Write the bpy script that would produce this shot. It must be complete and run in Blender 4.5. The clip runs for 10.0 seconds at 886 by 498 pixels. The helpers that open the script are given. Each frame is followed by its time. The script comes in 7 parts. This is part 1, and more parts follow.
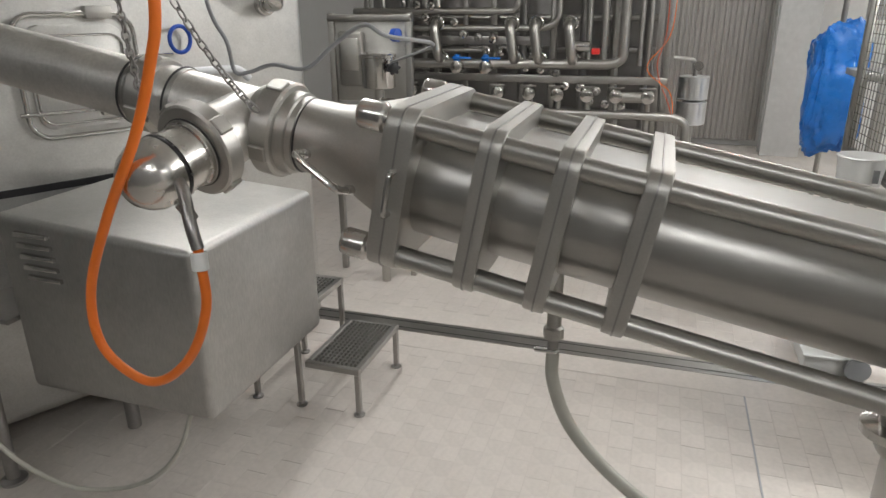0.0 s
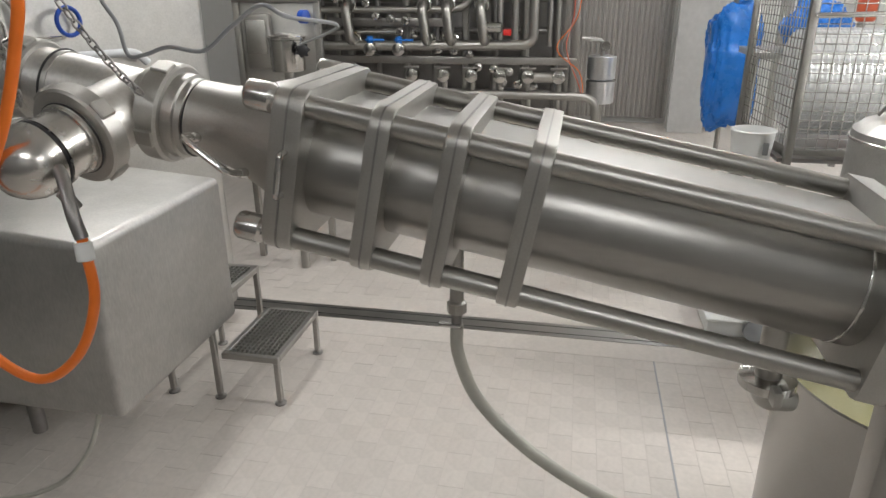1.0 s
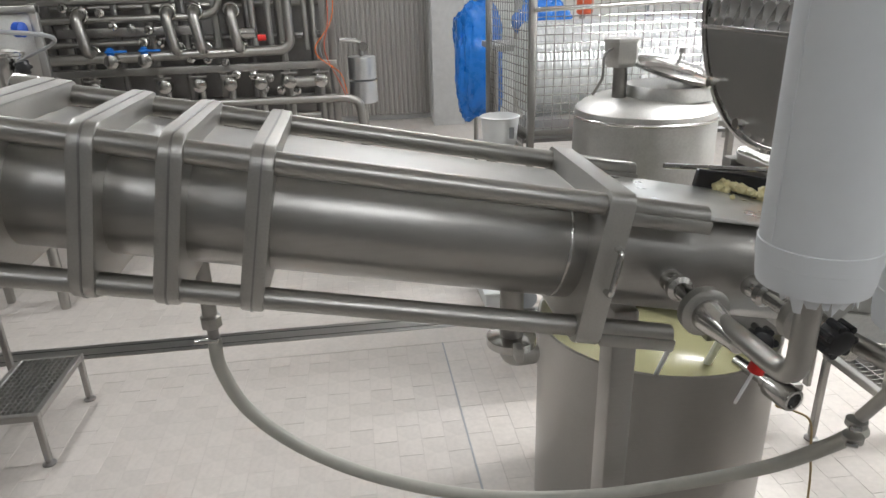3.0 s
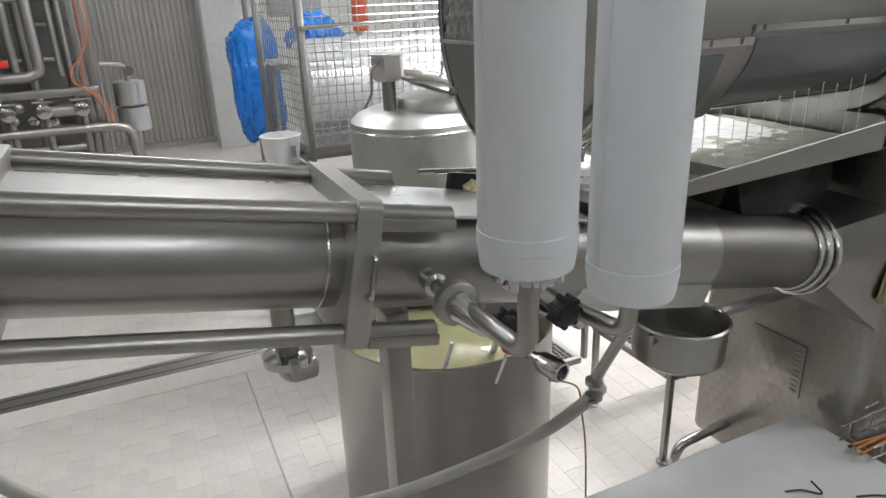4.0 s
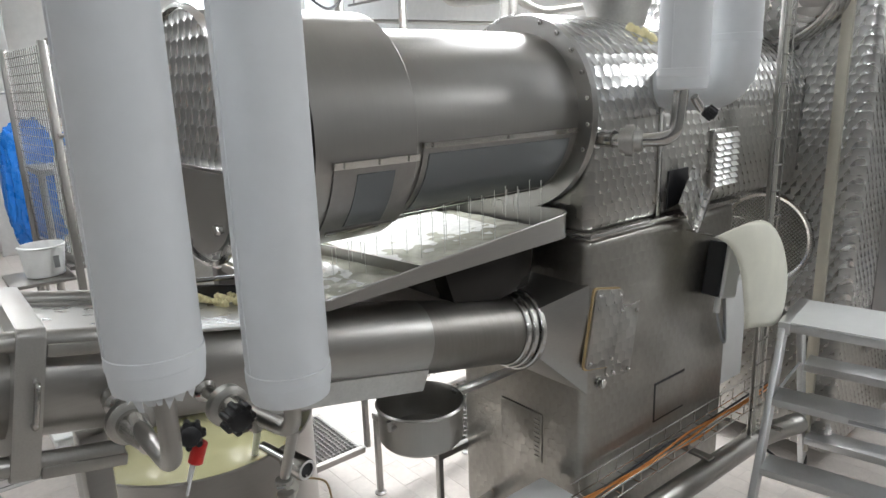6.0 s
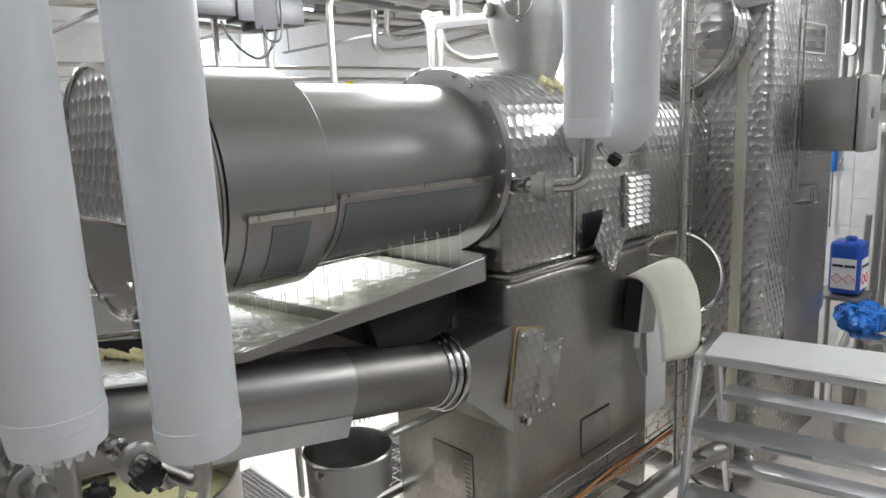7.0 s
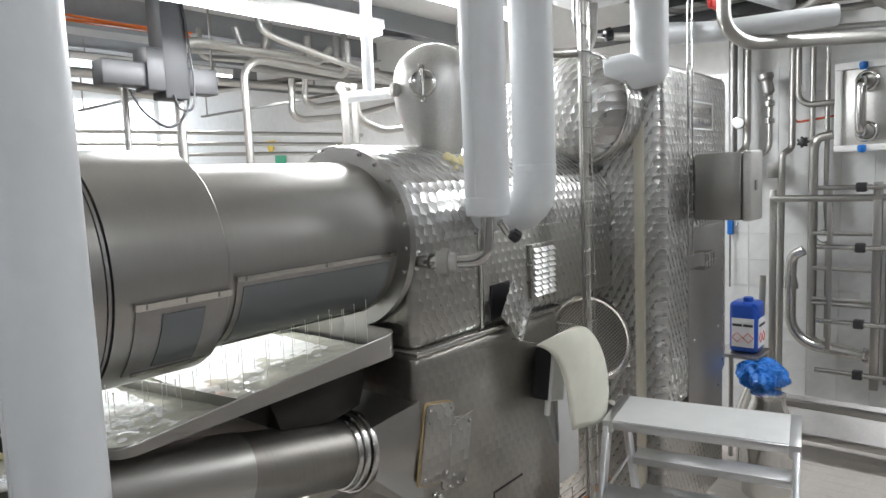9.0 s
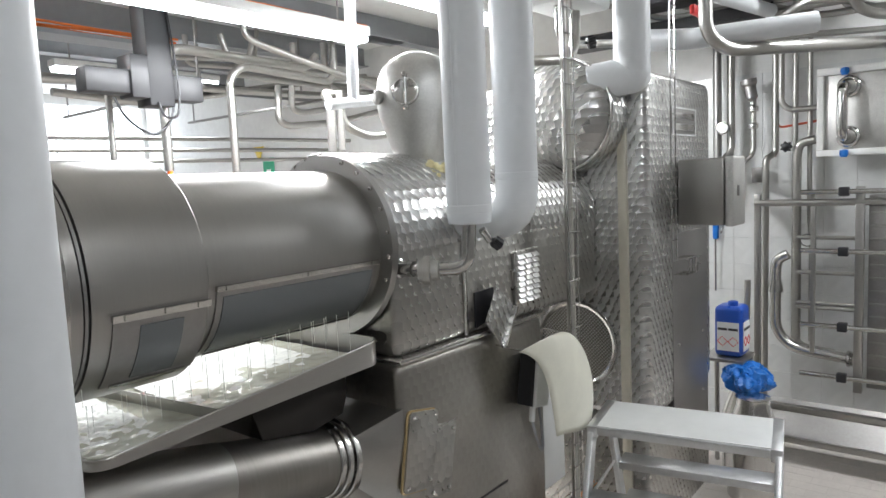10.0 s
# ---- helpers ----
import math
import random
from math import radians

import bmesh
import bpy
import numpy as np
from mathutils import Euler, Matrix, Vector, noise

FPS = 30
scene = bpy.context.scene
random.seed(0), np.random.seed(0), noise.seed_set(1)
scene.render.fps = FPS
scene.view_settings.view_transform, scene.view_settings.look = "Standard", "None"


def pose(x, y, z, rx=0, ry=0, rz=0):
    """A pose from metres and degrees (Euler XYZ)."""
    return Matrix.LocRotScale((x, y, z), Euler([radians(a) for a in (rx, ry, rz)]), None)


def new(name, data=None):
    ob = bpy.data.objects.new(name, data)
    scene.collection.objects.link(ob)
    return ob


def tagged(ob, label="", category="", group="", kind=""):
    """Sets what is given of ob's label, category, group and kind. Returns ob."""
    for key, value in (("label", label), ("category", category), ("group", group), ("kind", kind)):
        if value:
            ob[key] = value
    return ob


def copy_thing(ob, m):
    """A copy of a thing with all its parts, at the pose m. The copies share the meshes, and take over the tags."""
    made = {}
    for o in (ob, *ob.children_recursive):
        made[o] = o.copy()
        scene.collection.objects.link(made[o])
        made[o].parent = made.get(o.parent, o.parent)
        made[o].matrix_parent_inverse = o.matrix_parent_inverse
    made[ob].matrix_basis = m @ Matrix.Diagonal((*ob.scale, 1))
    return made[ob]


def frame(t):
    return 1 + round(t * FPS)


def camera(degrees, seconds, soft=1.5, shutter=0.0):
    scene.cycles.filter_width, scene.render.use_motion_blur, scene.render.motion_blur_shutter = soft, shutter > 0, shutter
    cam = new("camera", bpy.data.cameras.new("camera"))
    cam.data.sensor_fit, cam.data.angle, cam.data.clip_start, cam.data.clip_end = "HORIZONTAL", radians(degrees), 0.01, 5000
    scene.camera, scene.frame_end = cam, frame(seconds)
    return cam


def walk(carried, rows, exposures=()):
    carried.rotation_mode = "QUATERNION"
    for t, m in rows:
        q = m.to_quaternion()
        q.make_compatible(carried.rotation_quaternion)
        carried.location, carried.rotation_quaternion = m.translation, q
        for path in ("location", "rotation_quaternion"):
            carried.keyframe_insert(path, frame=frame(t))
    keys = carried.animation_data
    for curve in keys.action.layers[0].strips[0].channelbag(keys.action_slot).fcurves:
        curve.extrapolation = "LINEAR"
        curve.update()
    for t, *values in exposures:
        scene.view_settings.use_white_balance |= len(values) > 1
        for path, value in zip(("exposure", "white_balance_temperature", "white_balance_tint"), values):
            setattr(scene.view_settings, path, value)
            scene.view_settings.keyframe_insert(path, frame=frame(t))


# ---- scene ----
cam = camera(67.1, 10.0)
# seconds, x, y, z, yaw, pitch, lean
PATH = [
    (0.0, 0.397, 0.196, 1.790, 18.00, -20.03, -0.43),
    (0.5, 0.426, 0.194, 1.787, 14.54, -20.95, -0.56),
    (1.0, 0.449, 0.194, 1.784, 11.32, -21.44, -0.37),
    (1.5, 0.473, 0.196, 1.784, 7.32, -21.43, -0.69),
    (2.0, 0.509, 0.183, 1.783, 1.13, -21.14, -0.89),
    (3.5, 0.569, 0.172, 1.776, -13.98, -21.60, -2.20),
    (4.0, 0.625, 0.126, 1.777, -24.31, -20.67, -2.11),
    (4.5, 0.710, 0.059, 1.792, -29.82, -18.26, -0.29),
    (5.0, 0.778, -0.004, 1.800, -31.67, -16.79, -1.47),
    (5.5, 0.824, -0.063, 1.820, -34.92, -15.70, -2.18),
    (6.0, 0.840, -0.113, 1.839, -38.78, -13.92, -2.00),
    (7.5, 0.874, -0.219, 1.881, -45.45, -9.42, -2.74),
    (8.0, 0.880, -0.230, 1.903, -47.40, -8.17, -2.54),
    (8.5, 0.891, -0.247, 1.914, -48.98, -6.82, -2.23),
    (9.0, 0.911, -0.254, 1.921, -50.01, -6.07, -2.44),
    (9.5, 0.918, -0.271, 1.923, -50.74, -5.74, -2.60),
    (10.0, 0.926, -0.277, 1.931, -50.81, -5.74, -2.66),
]
# seconds, stops, kelvin, tint: the picture turns cooler as the camera swings to the bright side
EXPOSURES = [(0.0, -0.13, 6500, 10), (2.0, -0.10, 6450, 10), (3.5, -0.08, 6200, 10), (4.5, -0.11, 6180, 10), (6.0, 0.10, 6150, 10), (8.0, 0.12, 6150, 10), (10.0, 0.11, 6150, 10)]
walk(cam, [(t, pose(x, y, z, 90 + pitch, 0, yaw) @ pose(0, 0, 0, 0, 0, lean)) for t, x, y, z, yaw, pitch, lean in PATH],
     exposures=EXPOSURES)

# ---- light ----
world = bpy.data.worlds.new("world")
scene.world = world
world.use_nodes = True
world.node_tree.nodes["Background"].inputs[0].default_value = (0.8, 0.88, 1.0, 1)
world.node_tree.nodes["Background"].inputs[1].default_value = 0.15


# ---- materials ----
def material(name, colour, rough=0.5, metal=0.0, noise_scale=0.0, colour_var=0.0, rough_var=0.0, bump=0.0, stretch=(1, 1, 1), spec=0.5):
    """A principled material with two scales of variation."""
    m = bpy.data.materials.new(name)
    m.use_nodes = True
    nt = m.node_tree
    b = nt.nodes["Principled BSDF"]
    b.inputs["Base Color"].default_value = (*colour, 1)
    b.inputs["Roughness"].default_value = rough
    b.inputs["Metallic"].default_value = metal
    b.inputs["Specular IOR Level"].default_value = spec
    if noise_scale:
        tc = nt.nodes.new("ShaderNodeTexCoord")
        mp = nt.nodes.new("ShaderNodeMapping")
        mp.inputs["Scale"].default_value = stretch
        nt.links.new(tc.outputs["Object"], mp.inputs[0])
        big = nt.nodes.new("ShaderNodeTexNoise")
        big.inputs["Scale"].default_value = 3.0
        big.inputs["Detail"].default_value = 6
        nt.links.new(tc.outputs["Object"], big.inputs["Vector"])
        fine = nt.nodes.new("ShaderNodeTexNoise")
        fine.inputs["Scale"].default_value = noise_scale
        fine.inputs["Detail"].default_value = 4
        nt.links.new(mp.outputs[0], fine.inputs["Vector"])
        smear = nt.nodes.new("ShaderNodeTexNoise")
        smear.inputs["Scale"].default_value = 17.0
        smear.inputs["Detail"].default_value = 5
        smear.inputs["Roughness"].default_value = 0.62
        nt.links.new(tc.outputs["Object"], smear.inputs["Vector"])
        half = nt.nodes.new("ShaderNodeMath")
        half.operation = "MULTIPLY_ADD"
        half.inputs[1].default_value, half.inputs[2].default_value = 0.9, -0.45
        nt.links.new(smear.outputs["Fac"], half.inputs[0])
        both = nt.nodes.new("ShaderNodeMath")
        both.operation = "ADD"
        nt.links.new(big.outputs["Fac"], both.inputs[0])
        nt.links.new(half.outputs[0], both.inputs[1])
        mix = nt.nodes.new("ShaderNodeMath")
        mix.operation = "ADD"
        nt.links.new(both.outputs[0], mix.inputs[0])
        nt.links.new(fine.outputs["Fac"], mix.inputs[1])
        for var, socket, base in ((colour_var, "Base Color", None), (rough_var, "Roughness", rough)):
            if not var:
                continue
            r = nt.nodes.new("ShaderNodeMapRange")
            r.inputs["From Min"].default_value, r.inputs["From Max"].default_value = 0.6, 1.4
            nt.links.new(mix.outputs[0], r.inputs["Value"])
            if base is None:
                r.inputs["To Min"].default_value, r.inputs["To Max"].default_value = 1 - var, 1 + var
                mul = nt.nodes.new("ShaderNodeVectorMath")
                mul.operation = "SCALE"
                mul.inputs[0].default_value = colour
                nt.links.new(r.outputs[0], mul.inputs["Scale"])
                nt.links.new(mul.outputs[0], b.inputs[socket])
            else:
                r.inputs["To Min"].default_value, r.inputs["To Max"].default_value = max(0.03, base - var), base + var
                nt.links.new(r.outputs[0], b.inputs[socket])
        if bump:
            bp = nt.nodes.new("ShaderNodeBump")
            bp.inputs["Strength"].default_value = bump
            bp.inputs["Distance"].default_value = 0.002
            nt.links.new(fine.outputs["Fac"], bp.inputs["Height"])
            nt.links.new(bp.outputs[0], b.inputs["Normal"])
    return m


def glow(name, colour, strength):
    m = bpy.data.materials.new(name)
    m.use_nodes = True
    b = m.node_tree.nodes["Principled BSDF"]
    b.inputs["Base Color"].default_value = (*colour, 1)
    b.inputs["Emission Color"].default_value = (*colour, 1)
    b.inputs["Emission Strength"].default_value = strength
    return m


STEEL = material("brushed_steel", (0.40, 0.39, 0.37), 0.35, 1.0, 180, 0.05, 0.035, 0.0, (0.06, 1, 1))
STEEL_ROUND = material("turned_steel", (0.42, 0.41, 0.385), 0.37, 1.0, 200, 0.05, 0.03, 0.0, (1, 0.05, 0.05))
STEEL_CAST = material("blasted_cast_steel", (0.48, 0.47, 0.445), 0.44, 1.0, 260, 0.10, 0.07, 0.12)
STEEL_MATT = material("glass_blasted_sheet_steel", (0.58, 0.575, 0.555), 0.44, 1.0, 120, 0.13, 0.07, 0.04)
STEEL_SHINY = material("polished_steel", (0.58, 0.57, 0.55), 0.18, 1.0, 40, 0.05, 0.05, 0.0)
STEEL_SCUFFED = material("scuffed_sheet_steel", (0.40, 0.395, 0.38), 0.42, 1.0, 70, 0.22, 0.16, 0.10, (0.4, 1, 1))
STEEL_SATIN = material("satin_steel", (0.62, 0.605, 0.58), 0.22, 1.0, 60, 0.10, 0.08, 0.05)
WET_FILM = material("wet_film_on_steel", (0.66, 0.66, 0.64), 0.30, 0.7, 22, 0.14, 0.14, 0.9, (0.5, 1, 1))
STEEL_DARK = material("dull_steel_sheet", (0.34, 0.33, 0.32), 0.40, 1.0, 60, 0.10, 0.06, 0.02)
WHITE_PIPE = material("white_insulation_jacket", (0.70, 0.72, 0.735), 0.42, 0.0, 30, 0.03, 0.06, 0.05)
WHITE_PAINT = material("white_wall_paint", (0.78, 0.78, 0.76), 0.55, 0.0, 12, 0.05, 0.08, 0.05)
WHITE_PLASTIC = material("white_plastic", (0.78, 0.79, 0.78), 0.35, 0.0, 20, 0.04, 0.06, 0.02)
DARKENED_WALL = material("darkened_unseen_wall", (0.24, 0.236, 0.228), 0.6, 0.0, 12, 0.06, 0.08, 0.05)
DARK_GREY = material("dark_grey_paint", (0.03, 0.03, 0.032), 0.45, 0.0, 20, 0.06, 0.08, 0.03)
GREY_PAINT = material("grey_paint", (0.30, 0.31, 0.32), 0.5, 0.0, 20, 0.06, 0.08, 0.03)
ALU = material("aluminium_profile", (0.72, 0.73, 0.74), 0.36, 1.0, 80, 0.06, 0.08, 0.03)
BLUE = material("blue_plastic_bag", (0.015, 0.15, 0.52), 0.3, 0.0, 14, 0.15, 0.1, 0.3)
BLUE_DEEP = material("blue_plastic", (0.015, 0.07, 0.38), 0.35, 0.0, 14, 0.1, 0.1, 0.0)
ORANGE = material("orange_hose_rubber", (0.85, 0.19, 0.02), 0.38, 0.0, 30, 0.08, 0.08, 0.05)
AMBER = material("amber_cable_sheath", (0.55, 0.21, 0.04), 0.45, 0.0, 30, 0.15, 0.08, 0.05)
HOSE = material("grey_translucent_hose", (0.42, 0.41, 0.36), 0.35, 0.0, 30, 0.1, 0.08, 0.05)
BLACK = material("black_plastic", (0.018, 0.018, 0.02), 0.4, 0.0, 30, 0.1, 0.08, 0.05)
RED = material("red_plastic", (0.62, 0.03, 0.025), 0.35, 0.0, 30, 0.1, 0.08, 0.0)
BUTTER = material("butter", (0.80, 0.72, 0.42), 0.5, 0.0, 40, 0.06, 0.1, 0.5)
WHEY = material("buttermilk", (0.22, 0.21, 0.115), 0.12, 0.0, 9, 0.06, 0.04, 0.1)
GROUT = material("floor_grout", (0.505, 0.466, 0.43), 0.6, 0.0, 40, 0.06, 0.1, 0.05)


# ---- mesh tools ----
def part(name, bm, mat, parent=None, label="", smooth=True):
    """Links a bmesh (made in world places) as one mesh object, under a thing or a part if given."""
    me = bpy.data.meshes.new(name)
    if isinstance(bm, tuple):
        me.from_pydata(bm[0], [], bm[1])
    else:
        bm.to_mesh(me)
        bm.free()
    me.materials.append(mat)
    if smooth:
        me.polygons.foreach_set("use_smooth", [True] * len(me.polygons))
        me.set_sharp_from_angle(angle=radians(35))
    ob = new(name, me)
    if parent is not None:
        ob.parent = parent
        up = Matrix()
        p = parent
        while p is not None:
            up = p.matrix_basis @ up if p.parent is None else up
            p = p.parent
        me.transform(up.inverted())
    if label:
        ob["label"] = label
    return ob


def thing(name, base, label, category, group="", kind=""):
    """An Empty at the base of a thing."""
    ob = new(name)
    ob.empty_display_size = 0.05
    ob.matrix_basis = pose(*base)
    return tagged(ob, label, category, group, kind)


def single(name, bm, mat, label="", category="", group="", kind="", smooth=True):
    return tagged(part(name, bm, mat, None, "", smooth), label, category, group, kind)


def add_box(bm, lo, hi, bevel=0.0, seg=2, m=None):
    """A box from corner lo to corner hi, with rounded edges."""
    vs = [bm.verts.new((x, y, z)) for x in (lo[0], hi[0]) for y in (lo[1], hi[1]) for z in (lo[2], hi[2])]
    fs = [bm.faces.new([vs[i] for i in f]) for f in ((0, 1, 3, 2), (4, 6, 7, 5), (0, 4, 5, 1), (2, 3, 7, 6), (0, 2, 6, 4), (1, 5, 7, 3))]
    if bevel:
        es = list({e for f in fs for e in f.edges})
        r = bmesh.ops.bevel(bm, geom=es, offset=bevel, segments=seg, affect="EDGES", profile=0.5)
        vs = list({v for f in r["faces"] for v in f.verts} | {v for v in vs if v.is_valid})
    if m is not None:
        bmesh.ops.transform(bm, matrix=m, verts=vs)
    return bm


def box(lo, hi, bevel=0.0, seg=2, m=None):
    return add_box(bmesh.new(), lo, hi, bevel, seg, m)


def frame_at(p, d):
    """A matrix at p whose z runs along d."""
    return Matrix.Translation(p) @ Vector(d).to_track_quat("Z", "Y").to_matrix().to_4x4()


def add_lathe(bm, p, d, profile, seg=32, close=True):
    """Turns a profile of (along, radius) about the line from p along d."""
    m = frame_at(p, d)
    rings = []
    for h, r in profile:
        rings.append([bm.verts.new(m @ Vector((r * math.cos(a), r * math.sin(a), h))) for a in [2 * math.pi * i / seg for i in range(seg)]])
    for a, b in zip(rings, rings[1:]):
        for i in range(seg):
            bm.faces.new((a[i], a[(i + 1) % seg], b[(i + 1) % seg], b[i]))
    if close:
        bm.faces.new(rings[0][::-1])
        bm.faces.new(rings[-1])
    return bm


def lathe(p, d, profile, seg=32, close=True):
    return add_lathe(bmesh.new(), p, d, profile, seg, close)


def rod(a, b, r, seg=20, bevel=0.0):
    a, b = Vector(a), Vector(b)
    n = (b - a).length
    e = bevel or min(r * 0.15, 0.002)
    return lathe(a, b - a, [(0, r - e), (e, r), (n - e, r), (n, r - e)], seg)


def rounded(points, radius, steps=6):
    """A path through corner points, with its corners rounded."""
    pts = [Vector(p) for p in points]
    out = [pts[0]]
    for a, b, c in zip(pts, pts[1:], pts[2:]):
        u, v = (a - b), (c - b)
        k = min(radius, u.length * 0.49, v.length * 0.49)
        p, q = b + u.normalized() * k, b + v.normalized() * k
        for i in range(steps + 1):
            t = i / steps
            out.append(p * (1 - t) ** 2 + b * 2 * t * (1 - t) + q * t * t)
    return out + [pts[-1]]


def smooth_path(points, steps=8):
    """A smooth curve through points."""
    p = [Vector(v) for v in points]
    p = [2 * p[0] - p[1]] + p + [2 * p[-1] - p[-2]]
    out = []
    for a, b, c, d in zip(p, p[1:], p[2:], p[3:]):
        for i in range(steps):
            t = i / steps
            out.append(0.5 * (2 * b + (c - a) * t + (2 * a - 5 * b + 4 * c - d) * t * t + (3 * b - a - 3 * c + d) * t ** 3))
    return out + [p[-2]]


def add_sweep(bm, path, r, seg=14):
    """A round tube along a path."""
    path = [Vector(p) for p in path]
    rings = []
    ref = None
    for i, p in enumerate(path):
        d = (path[min(i + 1, len(path) - 1)] - path[max(i - 1, 0)]).normalized()
        if ref is None:
            ref = d.orthogonal().normalized()
        ref = (ref - d * ref.dot(d)).normalized()
        side = d.cross(ref)
        rr = r[i] if isinstance(r, (list, tuple)) else r
        rings.append([bm.verts.new(p + (ref * math.cos(a) + side * math.sin(a)) * rr) for a in [2 * math.pi * k / seg for k in range(seg)]])
    for a, b in zip(rings, rings[1:]):
        for k in range(seg):
            bm.faces.new((a[k], a[(k + 1) % seg], b[(k + 1) % seg], b[k]))
    bm.faces.new(rings[0][::-1])
    bm.faces.new(rings[-1])
    return bm


def sweep(path, r, seg=14):
    return add_sweep(bmesh.new(), path, r, seg)


def pipe(points, r, bend=0.06, seg=14):
    return sweep(rounded(points, bend), r, seg)


def add_prism(bm, outline, depth, m, bevel=0.0):
    """A flat outline of (x, y) pushed to a depth along z, then placed by m."""
    lo = [bm.verts.new(m @ Vector((x, y, 0))) for x, y in outline]
    hi = [bm.verts.new(m @ Vector((x, y, depth))) for x, y in outline]
    n = len(lo)
    fs = [bm.faces.new(lo[::-1]), bm.faces.new(hi)]
    for i in range(n):
        bm.faces.new((lo[i], lo[(i + 1) % n], hi[(i + 1) % n], hi[i]))
    if bevel:
        es = list({e for f in fs for e in f.edges})
        bmesh.ops.bevel(bm, geom=es, offset=bevel, segments=2, affect="EDGES", profile=0.5)
    return bm


def prism(outline, depth, m, bevel=0.0):
    return add_prism(bmesh.new(), outline, depth, m, bevel)


def round_rect(x0, y0, x1, y1, r, n=6):
    out = []
    for cx, cy, a0 in ((x1 - r, y1 - r, 0), (x0 + r, y1 - r, 90), (x0 + r, y0 + r, 180), (x1 - r, y0 + r, 270)):
        out += [(cx + r * math.cos(radians(a0 + 90 * i / n)), cy + r * math.sin(radians(a0 + 90 * i / n))) for i in range(n + 1)]
    return out


def ring(p, d, r, thick, seg=32):
    """A torus about the line from p along d."""
    m = frame_at(p, d)
    bm = bmesh.new()
    rings = []
    for i in range(seg):
        a = 2 * math.pi * i / seg
        rings.append([bm.verts.new(m @ Vector(((r + thick * math.cos(b)) * math.cos(a), (r + thick * math.cos(b)) * math.sin(a), thick * math.sin(b)))) for b in [2 * math.pi * k / 10 for k in range(10)]])
    for i in range(seg):
        for k in range(10):
            bm.faces.new((rings[i][k], rings[(i + 1) % seg][k], rings[(i + 1) % seg][(k + 1) % 10], rings[i][(k + 1) % 10]))
    return bm


# The inclined barrel's own axes: s along it (down towards the machine), y across, u square to both.
SLOPE = 11.02
TF = pose(0, 0, 0, 0, SLOPE, 0)


def T(s, y, u):
    return TF @ Vector((s, y, u))


TD = TF.to_3x3() @ Vector((1, 0, 0))


